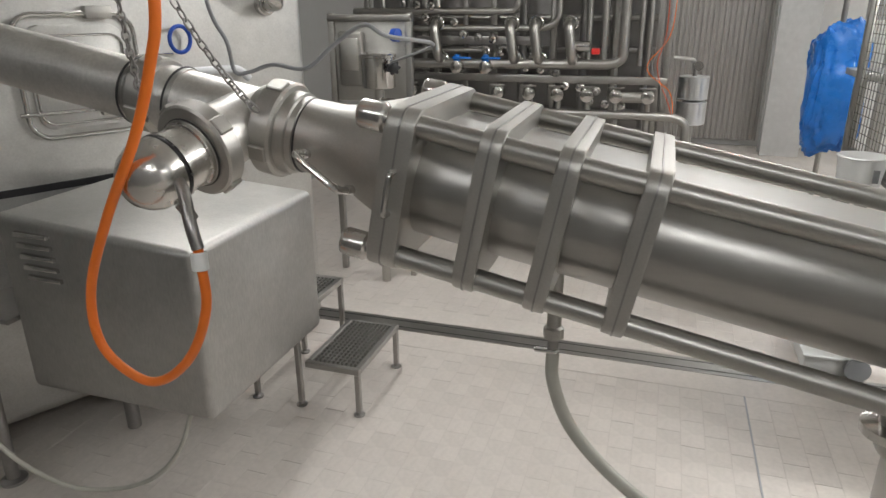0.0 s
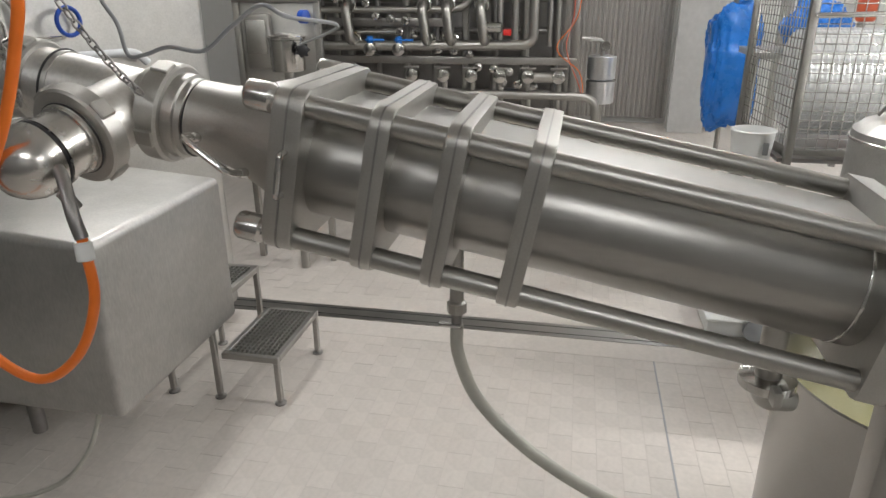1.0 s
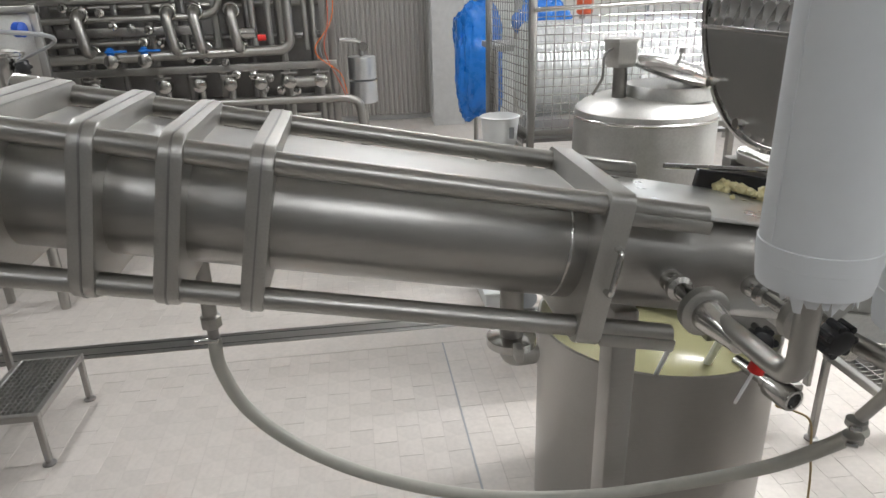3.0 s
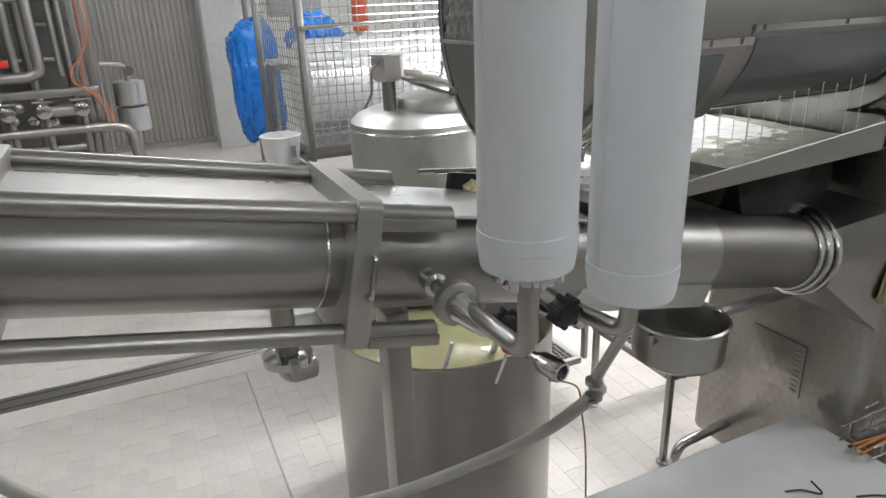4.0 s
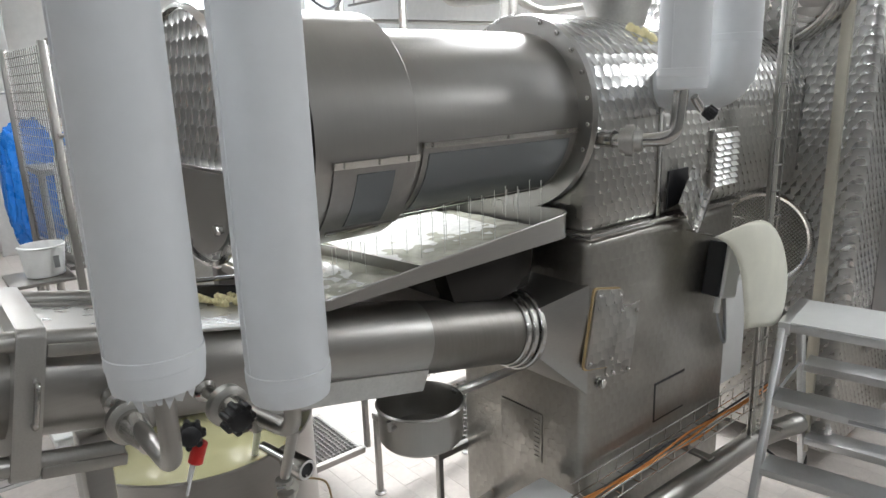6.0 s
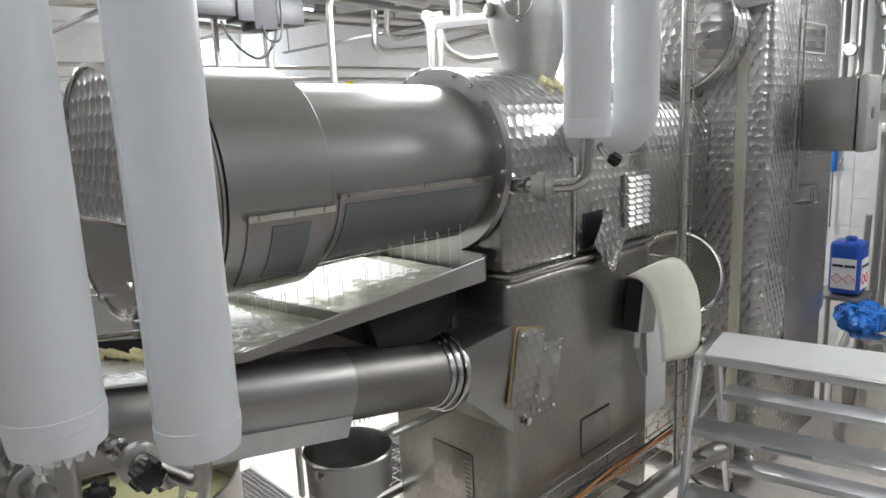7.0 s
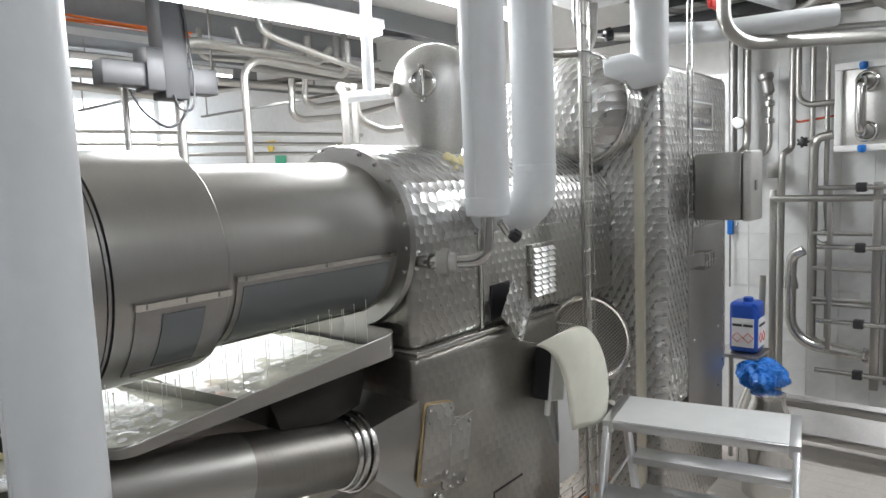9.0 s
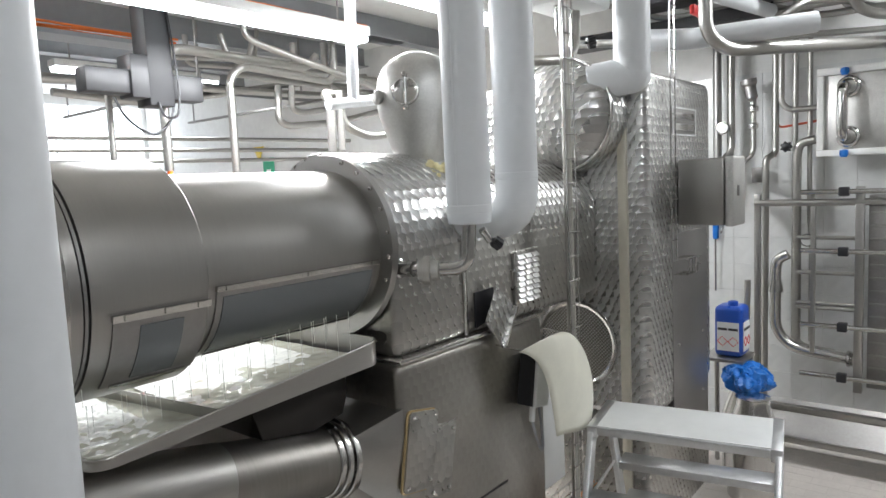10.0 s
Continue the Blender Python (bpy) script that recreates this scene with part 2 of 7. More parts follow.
def swirl(name, colour, rough, cell, depth, axis=None):
    """Sheet steel ground with overlapping round scales; axis is (y, z, radius) of a sheet rolled about x."""
    m = material(name, colour, rough, 1.0, 60, 0.08, 0.06, 0.0)
    nt = m.node_tree
    b = nt.nodes["Principled BSDF"]

    def calc(op, a, c=0.0, d=0.0):
        n = nt.nodes.new("ShaderNodeMath")
        n.operation = op
        for i, v in enumerate((a, c, d)):
            if isinstance(v, (int, float)):
                n.inputs[i].default_value = v
            else:
                nt.links.new(v, n.inputs[i])
        return n.outputs[0]

    tc = nt.nodes.new("ShaderNodeTexCoord")
    sx = nt.nodes.new("ShaderNodeSeparateXYZ")
    nt.links.new(tc.outputs["Object"], sx.inputs[0])
    x, y, z = sx.outputs["X"], sx.outputs["Y"], sx.outputs["Z"]
    if axis:
        u, v = x, calc("MULTIPLY", calc("ARCTAN2", calc("SUBTRACT", z, axis[1]), calc("SUBTRACT", axis[0], y)), axis[2])
    else:
        u, v = calc("ADD", x, y), z
    # a little unevenness of the hand-set rows
    wob = nt.nodes.new("ShaderNodeTexNoise")
    wob.inputs["Scale"].default_value = 9.0
    nt.links.new(tc.outputs["Object"], wob.inputs["Vector"])
    jit = calc("MULTIPLY_ADD", wob.outputs["Fac"], 0.5, -0.25)
    uu = calc("ADD", calc("MULTIPLY", u, 1 / cell), jit)
    vv = calc("ADD", calc("MULTIPLY", v, 1.12 / cell), jit)
    row = calc("FLOOR", vv)
    lv = calc("SUBTRACT", vv, row)
    par = calc("FRACT", calc("MULTIPLY_ADD", row, 0.5, 0.25))
    lu0 = calc("SUBTRACT", calc("FRACT", calc("ADD", uu, par)), 0.5)
    lu1 = calc("SUBTRACT", calc("FRACT", calc("ADD", calc("ADD", uu, par), 0.5)), 0.5)
    inside = calc("LESS_THAN", calc("ADD", calc("MULTIPLY", lu0, lu0), calc("MULTIPLY", lv, lv)), 0.55)
    ou = calc("ADD", lu1, calc("MULTIPLY", inside, calc("SUBTRACT", lu0, lu1)))
    ov = calc("ADD", calc("SUBTRACT", lv, 1.0), inside)
    # rubbed away in places
    rub = nt.nodes.new("ShaderNodeTexNoise")
    rub.inputs["Scale"].default_value = 4.5
    rub.inputs["Detail"].default_value = 3
    nt.links.new(tc.outputs["Object"], rub.inputs["Vector"])
    worn = nt.nodes.new("ShaderNodeMapRange")
    worn.inputs["From Min"].default_value, worn.inputs["From Max"].default_value = 0.35, 0.62
    worn.inputs["To Min"].default_value, worn.inputs["To Max"].default_value = 0.45, 1.1
    nt.links.new(rub.outputs["Fac"], worn.inputs["Value"])
    dome = calc("ADD", calc("MULTIPLY", ou, ou), calc("MULTIPLY", ov, ov))
    tilt = calc("ADD", calc("MULTIPLY", ou, 0.10), calc("MULTIPLY", ov, -0.06))
    ht = calc("MULTIPLY", calc("MULTIPLY", calc("MULTIPLY_ADD", dome, 0.17, tilt), worn.outputs[0]), cell * depth)
    bp = nt.nodes.new("ShaderNodeBump")
    bp.inputs["Strength"].default_value = 1.0
    bp.inputs["Distance"].default_value = 1.0
    nt.links.new(ht, bp.inputs["Height"])
    nt.links.new(bp.outputs[0], b.inputs["Normal"])
    # each scale is ground finer on one flank; the colour paints in its glint
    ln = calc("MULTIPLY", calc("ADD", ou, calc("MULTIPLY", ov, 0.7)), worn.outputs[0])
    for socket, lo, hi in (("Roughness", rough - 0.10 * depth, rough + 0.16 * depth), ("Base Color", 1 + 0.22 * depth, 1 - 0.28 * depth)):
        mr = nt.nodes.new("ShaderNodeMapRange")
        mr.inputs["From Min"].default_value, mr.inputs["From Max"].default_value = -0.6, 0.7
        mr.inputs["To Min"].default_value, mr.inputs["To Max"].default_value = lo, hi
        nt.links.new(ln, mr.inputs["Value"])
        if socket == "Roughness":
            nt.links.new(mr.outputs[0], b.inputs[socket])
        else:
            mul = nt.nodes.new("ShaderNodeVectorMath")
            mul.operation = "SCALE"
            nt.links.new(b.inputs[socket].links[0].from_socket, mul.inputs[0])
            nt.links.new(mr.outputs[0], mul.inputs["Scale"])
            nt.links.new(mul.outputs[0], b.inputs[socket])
    return m


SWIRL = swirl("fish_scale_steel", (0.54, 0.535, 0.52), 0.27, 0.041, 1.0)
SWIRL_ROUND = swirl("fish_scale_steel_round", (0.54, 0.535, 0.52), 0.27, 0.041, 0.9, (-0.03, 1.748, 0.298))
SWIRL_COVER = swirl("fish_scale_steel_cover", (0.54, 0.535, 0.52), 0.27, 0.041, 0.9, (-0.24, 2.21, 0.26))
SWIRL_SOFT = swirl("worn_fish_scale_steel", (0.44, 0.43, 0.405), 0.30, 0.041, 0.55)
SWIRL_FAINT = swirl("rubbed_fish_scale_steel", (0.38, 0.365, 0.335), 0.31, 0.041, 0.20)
GLASS = bpy.data.materials.new("window_acrylic")
GLASS.use_nodes = True
_b = GLASS.node_tree.nodes["Principled BSDF"]
_b.inputs["Base Color"].default_value = (0.13, 0.14, 0.145, 1)
_b.inputs["Roughness"].default_value = 0.22
_b.inputs["Coat Weight"].default_value = 0.3
SMOKED = material("smoked_acrylic", (0.02, 0.018, 0.016), 0.22, 0.0, 20, 0.1, 0.04, 0.0, (1, 1, 1), 0.25)
TILE = material("pale_floor_tile", (0.54, 0.50, 0.462), 0.42, 0.0, 45, 0.10, 0.10, 0.08)
_nt = TILE.node_tree
_oi, _hs = _nt.nodes.new("ShaderNodeObjectInfo"), _nt.nodes.new("ShaderNodeNewGeometry")
_mr, _add = _nt.nodes.new("ShaderNodeMapRange"), _nt.nodes.new("ShaderNodeMath")
_add.operation = "ADD"
_nt.links.new(_oi.outputs["Random"], _add.inputs[0])
_nt.links.new(_hs.outputs["Random Per Island"], _add.inputs[1])
_nt.links.new(_add.outputs[0], _mr.inputs["Value"])
_mr.inputs["From Max"].default_value = 2.0
_mr.inputs["To Min"].default_value, _mr.inputs["To Max"].default_value = 0.94, 1.06
_old = _nt.nodes["Principled BSDF"].inputs["Base Color"].links[0].from_socket
_mul = _nt.nodes.new("ShaderNodeVectorMath")
_mul.operation = "SCALE"
_nt.links.new(_old, _mul.inputs[0])
_nt.links.new(_mr.outputs[0], _mul.inputs["Scale"])
_nt.links.new(_mul.outputs[0], _nt.nodes["Principled BSDF"].inputs["Base Color"])
WALL_TILE = material("white_glazed_wall_tile", (0.76, 0.77, 0.76), 0.18, 0.0, 20, 0.04, 0.05, 0.02)
FOAM = material("white_foam_and_liquid", (0.92, 0.93, 0.89), 0.14, 0.0, 55, 0.05, 0.08, 0.45)
WATER = material("thin_whey_film", (0.55, 0.55, 0.45), 0.08, 0.1, 14, 0.1, 0.03, 0.5)
YELLOW = material("yellow_plastic", (0.75, 0.55, 0.03), 0.4, 0.0, 20, 0.06, 0.06, 0.0)
GREEN = material("green_sign_paint", (0.02, 0.36, 0.18), 0.4, 0.0, 20, 0.05, 0.05, 0.0)
BRICK_RED = material("red_orange_paint", (0.55, 0.10, 0.04), 0.45, 0.0, 20, 0.08, 0.06, 0.0)
PAPER = material("translucent_white_sheet", (0.78, 0.77, 0.66), 0.4, 0.0, 8, 0.08, 0.06, 0.05)
BRASS = material("tan_gasket", (0.45, 0.33, 0.17), 0.5, 0.0, 20, 0.1, 0.06, 0.0)

# ---- the room ----
X0, X1, Y0, Y1, CEIL = -3.2, 6.25, -2.2, 9.9, 3.4
single("floor", box((X0, Y0, -0.2), (X1, Y1, -0.0012)), GROUT, "pale tiled factory floor", "floor", kind="structure", smooth=False)
single("wall_back", box((X0, Y1, 0), (X1, Y1 + 0.2, CEIL)), WHITE_PAINT, "white wall behind the pipework", "wall", kind="structure", smooth=False)
# front and left walls are unseen, coloured dark so the steel reflects a dim room
single("wall_front", box((X0, Y0 - 0.2, 0), (X1, Y0, CEIL)), DARKENED_WALL, "unseen wall, darkened for the reflections in the steel", "wall", kind="structure", smooth=False)
single("wall_left", box((X0 - 0.2, Y0 - 0.2, 0), (X0, Y1 + 0.2, CEIL)), DARKENED_WALL, "unseen wall, darkened for the reflections in the steel", "wall", kind="structure", smooth=False)
single("wall_right", box((X1, Y0 - 0.2, 0), (X1 + 0.2, Y1 + 0.2, CEIL)), WHITE_PAINT, "white tiled wall", "wall", kind="structure", smooth=False)
single("ceiling", box((X0 - 0.2, Y0 - 0.2, CEIL), (X1 + 0.2, Y1 + 0.2, CEIL + 0.15)), WHITE_PAINT, "white ceiling", "ceiling", kind="structure", smooth=False)

TUBE = glow("fluorescent_tube", (0.95, 0.98, 1.0), 16.0)


def ceiling_light(x, y, z, length, power, along="x"):
    """A twin fluorescent fitting with a lamp below it."""
    dx, dy = (length / 2, 0.07) if along == "x" else (0.07, length / 2)
    e = thing("ceiling_light", (x, y, z), "white fluorescent ceiling light, switched on", "ceiling light", "ceiling lights")
    part("housing", box((x - dx, y - dy, z), (x + dx, y + dy, z + 0.06), 0.01), WHITE_PAINT, e)
    part("diffuser", box((x - dx + 0.01, y - dy + 0.01, z - 0.035), (x + dx - 0.01, y + dy - 0.01, z - 0.002), 0.012), TUBE, e)
    if z < CEIL - 0.1:
        for s in (-0.6, 0.6):
            part("hanger", rod((x + s, y, z + 0.05), (x + s, y, CEIL), 0.006, 8), STEEL_DARK, e)
    lamp = bpy.data.lights.new("lamp", "AREA")
    lamp.shape, lamp.energy, lamp.color = "RECTANGLE", power * length, (1.0, 0.985, 0.955)
    lamp.size, lamp.size_y = (length, 0.14) if along == "x" else (0.14, length)
    new("lamp", lamp).matrix_basis = pose(x, y, z - 0.045)


for lx, ly, power in ((-1.3, -1.2, 3), (1.4, -1.3, 11), (1.2, 4.6, 26), (-1.0, 7.2, 22), (1.8, 7.9, 8)):
    ceiling_light(lx, ly, CEIL - 0.06, 1.5, power)
ceiling_light(-1.3, 3.4, CEIL - 0.06, 1.5, 18, "y")
ceiling_light(5.2, -0.6, CEIL - 0.06, 1.5, 34, "y")
ceiling_light(3.15, 2.75, 2.84, 1.6, 56)
ceiling_light(4.05, 2.15, 2.93, 1.6, 52)
ceiling_light(4.0, 5.6, 3.0, 1.5, 26)
WINDOW = glow("daylit_window", (0.92, 0.96, 1.0), 4.0)
wn = thing("window_1", (5.4, Y1, 2.2), "bright frosted window band in the back wall", "window", kind="structure")
for k in range(3):
    part("pane", box((4.3 + 0.63 * k, Y1 - 0.02, 2.25), (4.9 + 0.63 * k, Y1 - 0.008, 3.25), 0.0), WINDOW, wn)
part("frame", box((4.25, Y1 - 0.03, 2.2), (6.24, Y1 - 0.004, 2.245), 0.0), WHITE_PAINT, wn)

# ---- the butter machine: inclined press barrel ----
def along_tube(s):
    """A plane at s whose x runs along y, whose y runs along u, and whose z runs along s."""
    return TF @ Matrix(((0, 0, 1, s), (1, 0, 0, 0), (0, 1, 0, 0), (0, 0, 0, 1)))


YC, UC = 1.335, 1.478


def slab(half_y, half_u, r):
    return round_rect(YC - half_y, UC - half_u, YC + half_y, UC + half_u, r, 8)


def bar_handle(a, b, out, r=0.005, bend=0.012):
    """A bent rod handle from a to b that stands off by the way out."""
    a, b, out = Vector(a), Vector(b), Vector(out)
    return pipe([a, a + out, b + out, b], r, bend, 10)


barrel = thing("press_barrel", T(0.4, YC, 1.34), "inclined stainless steel press barrel with ribbed clamp frames and tie rods", "machine")
shell = part("barrel_shell", prism(slab(0.142, 0.098, 0.096), 0.95, along_tube(-0.29), 0.003), STEEL, barrel)
part("weld_seam", prism(slab(0.1435, 0.0995, 0.097), 0.006, along_tube(0.612), 0.001), STEEL_SHINY, barrel)
part("top_plate", box((-0.26, YC - 0.105, UC + 0.094), (0.64, YC + 0.105, UC + 0.102), 0.002, 1, TF), STEEL_SCUFFED, barrel, "flat scuffed top plate")
for s, w in ((-0.318, 0.05), (-0.165, 0.036), (-0.045, 0.036), (0.083, 0.036)):
    cf = part("clamp_frame", prism(slab(0.181, 0.138, 0.035), w, along_tube(s), 0.004), STEEL_CAST, barrel)
    part("centre_groove", prism(slab(0.1825, 0.1395, 0.036), 0.003, along_tube(s + w / 2 - 0.0015)), STEEL_DARK, cf)
ep = part("end_plate", prism(slab(0.181, 0.138, 0.016), 0.045, along_tube(0.645), 0.004), STEEL_CAST, barrel)
part("handle", bar_handle(T(0.676, 1.155, 1.525), T(0.676, 1.155, 1.447), (0, -0.022, 0), 0.0055), STEEL_SHINY, ep)
part("handle", bar_handle(T(-0.29, 1.155, 1.517), T(-0.29, 1.155, 1.445), (0, -0.022, 0), 0.0055), STEEL_SHINY, shell)
for y in (YC - 0.155, YC + 0.155):
    for u in (UC - 0.112, UC + 0.112):
        tr = part("tie_rod", rod(T(-0.36, y, u), T(0.83, y, u), 0.0185), STEEL_ROUND, barrel)
        part("rod_nut", lathe(T(-0.372, y, u), TD, [(0, 0.017), (0.003, 0.022), (0.008, 0.0245), (0.044, 0.0245), (0.047, 0.022), (0.049, 0.0205), (0.054, 0.0205)], 28), STEEL_SATIN, tr)
        part("guide_shoe", box((0.692, y - 0.022, u - 0.026), (0.835, y + 0.022, u - 0.002), 0.004, 2, TF), STEEL_ROUND, tr)
part("outlet_cone", lathe(T(-0.53, YC, UC + 0.006), TD, [(0, 0.07), (0.015, 0.071), (0.06, 0.073), (0.1, 0.082), (0.214, 0.128)], 48), STEEL_CAST, barrel)
ch_ = part("cone_handle", bar_handle(T(-0.5, 1.262, 1.47), T(-0.395, 1.235, 1.435), (0.0, -0.05, 0.012), 0.0065, 0.02), STEEL_SATIN, barrel)
for p_ in (T(-0.5, 1.262, 1.47), T(-0.395, 1.235, 1.435)):
    part("boss", lathe(p_ + Vector((0, -0.014, 0.003)), (0, 1, -0.2), [(0, 0.007), (0.003, 0.009), (0.02, 0.009)], 14), STEEL_SATIN, ch_)
# rear section behind the end plate
part("rear_box", prism(round_rect(YC - 0.142, UC - 0.098, YC + 0.142, UC + 0.098, 0.085, 8), 0.5, along_tube(0.69), 0.004), STEEL, barrel)
part("rear_lid", box((0.69, YC - 0.12, UC + 0.096), (1.2, YC + 0.13, UC + 0.103), 0.003, 1, TF), WET_FILM, barrel, "wet plastic-filmed lid")
STEEL_TUBE = material("dull_tube_steel", (0.27, 0.255, 0.235), 0.42, 1.0, 120, 0.12, 0.06, 0.0, (1, 0.05, 0.05))
ft = part("feed_tube", rod(T(1.18, YC, UC), T(2.07, YC, UC), 0.105, 48), STEEL_TUBE, barrel)
part("half_shell", lathe(T(1.18, YC, UC), TD, [(0, 0.107), (0.002, 0.109), (0.44, 0.109), (0.442, 0.107)], 48), STEEL, ft)
part("drip_skirt", prism([(YC - 0.085, UC - 0.125), (YC + 0.085, UC - 0.125), (YC + 0.1, UC - 0.06), (YC - 0.1, UC - 0.06)], 0.5, along_tube(1.12), 0.002), STEEL_MATT, ft)
for ds, r in ((1.985, 0.114), (2.008, 0.122), (2.035, 0.130)):
    part("flange", lathe(T(ds, YC, UC), TD, [(0, r - 0.004), (0.003, r), (0.018, r), (0.021, r - 0.004)], 48), STEEL_SHINY, ft)
leg = part("support_leg", box((1.02, 1.30, 0.02), (1.075, 1.37, 1.17), 0.008), STEEL, barrel)
part("foot_plate", box((0.98, 1.25, 0.0), (1.12, 1.42, 0.02), 0.003), STEEL, leg)
# drain cocks under the barrel
def drain_cock(name, x, y, z, r, label):
    """A tri-clamp outlet with a butterfly clamp under the barrel."""
    e = thing(name, (x, y, z - 0.05), label, "valve")
    part("spigot", rod((x, y, z + 0.13), (x, y, z), r * 0.7, 18), STEEL_ROUND, e)
    part("clamp", lathe((x, y, z - 0.012), (0, 0, 1), [(0, r), (0.004, r * 1.5), (0.02, r * 1.5), (0.024, r)], 24), STEEL_SHINY, e)
    part("wing_nut", box((x - 0.008, y - r * 2.3, z - 0.012), (x + 0.008, y - r * 1.4, z + 0.02), 0.004), STEEL_CAST, e)
    part("elbow", pipe([(x, y, z), (x, y, z - 0.035), (x + 0.05, y + 0.02, z - 0.045)], r * 0.75, 0.03), STEEL_ROUND, e)


drain_cock("drain_outlet", 0.82, 1.33, 1.115, 0.033, "short stainless drain outlet with a clamp under the barrel")
hc = thing("hose_cock", (0.242, 1.374, 1.15), "small steel cock with hose barb under the barrel", "valve")
part("spigot", rod((0.24, 1.374, 1.36), (0.24, 1.374, 1.2), 0.014, 16), STEEL_ROUND, hc)
part("nut", lathe((0.24, 1.374, 1.175), (0, 0, 1), [(0, 0.012), (0.004, 0.02), (0.025, 0.02), (0.03, 0.014)], 8), STEEL_CAST, hc)
part("lever", box((0.205, 1.36, 1.148), (0.25, 1.372, 1.156), 0.002), STEEL_SHINY, hc)
part("barb", rod((0.24, 1.374, 1.18), (0.24, 1.374, 1.12), 0.011, 14), STEEL_DARK, hc)
single("drain_hose", sweep(smooth_path([(0.24, 1.374, 1.15), (0.245, 1.372, 1.08), (0.29, 1.365, 0.98), (0.40, 1.35, 0.88), (0.56, 1.33, 0.80), (0.76, 1.30, 0.755), (0.98, 1.27, 0.75), (1.17, 1.225, 0.795), (1.283, 1.125, 0.905), (1.325, 1.043, 1.01), (1.324, 0.985, 1.085)]), 0.0135), HOSE, "sagging translucent grey drain hose between two cocks", "hose")

# ---- outlet pipe, tee and blind cap ----
STEEL_PALE = material("pale_blasted_steel", (0.68, 0.665, 0.64), 0.42, 1.0, 150, 0.15, 0.10, 0.10)
tee = thing("outlet_pipe", T(-0.72, YC, 1.40), "stainless steel outlet pipe with tee, unions and domed blind cap", "pipe")
part("run_pipe", rod(T(-1.75, YC, UC + 0.002), T(-0.86, YC, UC + 0.004), 0.063, 40), STEEL_PALE, tee)
part("tee_body", rod(T(-0.9, YC, UC + 0.004), T(-0.55, YC, UC + 0.004), 0.066, 40), STEEL_PALE, tee)
for s, r in ((-0.9, 0.078), (-0.615, 0.092)):
    un = part("union_nut", lathe(T(s, YC, UC + 0.004), TD, [(-0.022, 0.0665), (-0.02, r - 0.016), (-0.002, r - 0.013), (0.0, r - 0.004), (0.004, r), (0.04, r), (0.045, r - 0.004), (0.046, r - 0.013), (0.066, r - 0.014), (0.068, r - 0.019), (0.08, r - 0.019), (0.082, 0.069), (0.095, 0.0685)], 48), STEEL_CAST, tee)
    # dark rings stand in for the shaded gaps at both ends of the nut
    part("gap_ring", ring(T(s - 0.022, YC, UC + 0.004), TD, 0.067, 0.0022, 40), DARK_GREY, un)
    part("gap_ring", ring(T(s + 0.0835, YC, UC + 0.004), TD, 0.0695, 0.0022, 40), DARK_GREY, un)
    for k in range(4):
        a = radians(20 + 90 * k)
        part("nut_slot", box((s + 0.006, -0.016, r - 0.008), (s + 0.040, 0.016, r + 0.005), 0.002, 1, TF @ Matrix.Translation((0, YC, UC + 0.004)) @ Matrix.Rotation(a, 4, "X")), STEEL_CAST, un)
CB = Vector((-0.178, -0.955, -0.236)).normalized()
C0 = T(-0.657, YC, UC + 0.01)
part("branch", rod(C0, C0 + CB * 0.15, 0.062, 36), STEEL_PALE, tee)
bn = part("branch_nut", lathe(C0 + CB * 0.125, CB, [(-0.01, 0.06), (0, 0.076), (0.004, 0.086), (0.034, 0.086), (0.038, 0.082), (0.039, 0.064), (0.044, 0.063)], 48), STEEL_CAST, tee)
# dark ring in place of the shaded gap before the cap
part("gap_ring", ring(C0 + CB * 0.1665, CB, 0.0625, 0.0025, 40), DARK_GREY, bn)
for k in range(4):
    part("nut_slot", box((-0.016, 0.078, 0.128), (0.016, 0.0905, 0.158), 0.002, 1, frame_at(C0, CB) @ Matrix.Rotation(radians(35 + 90 * k), 4, "Z")), STEEL_CAST, bn)
cap = part("blind_cap", lathe(C0 + CB * 0.165, CB, [(0, 0.060), (0.012, 0.060), (0.014, 0.0565), (0.048, 0.0565), (0.052, 0.061), (0.060, 0.061), (0.062, 0.056), (0.068, 0.056), (0.070, 0.061), (0.088, 0.061), (0.103, 0.059), (0.121, 0.0515), (0.136, 0.0385), (0.145, 0.021), (0.148, 0.003)], 48), STEEL_SATIN, tee, "polished domed blind cap")
part("gasket", ring(C0 + CB * 0.230, CB, 0.0575, 0.0035), BLACK, cap)
part("cap_nipple", rod(C0 + CB * 0.255 + Vector((0.03, 0.02, -0.052)), C0 + CB * 0.255 + Vector((0.045, 0.03, -0.085)), 0.011, 14), STEEL_DARK, cap)
single("orange_hose", sweep(smooth_path([(-0.29, 1.03, 2.3), (-0.295, 1.03, 2.0), (-0.30, 1.03, 1.8), (-0.325, 1.03, 1.71), (-0.375, 1.03, 1.6), (-0.46, 1.03, 1.46), (-0.525, 1.03, 1.32), (-0.52, 1.03, 1.21), (-0.43, 1.03, 1.158), (-0.34, 1.03, 1.215), (-0.29, 1.035, 1.32), (-0.298, 1.045, 1.42)]), 0.0085, 18), ORANGE, "glossy orange rubber hose hanging in a loop from above", "hose", smooth=True)
tail = thing("hose_tail", (-0.3, 1.05, 1.42), "braided grey hose tail with taped joint", "hose")
part("tail", sweep(smooth_path([(-0.298, 1.045, 1.42), (-0.31, 1.05, 1.46), (-0.335, 1.075, 1.505), (-0.35, 1.085, 1.52)]), 0.0105), STEEL_DARK, tail)
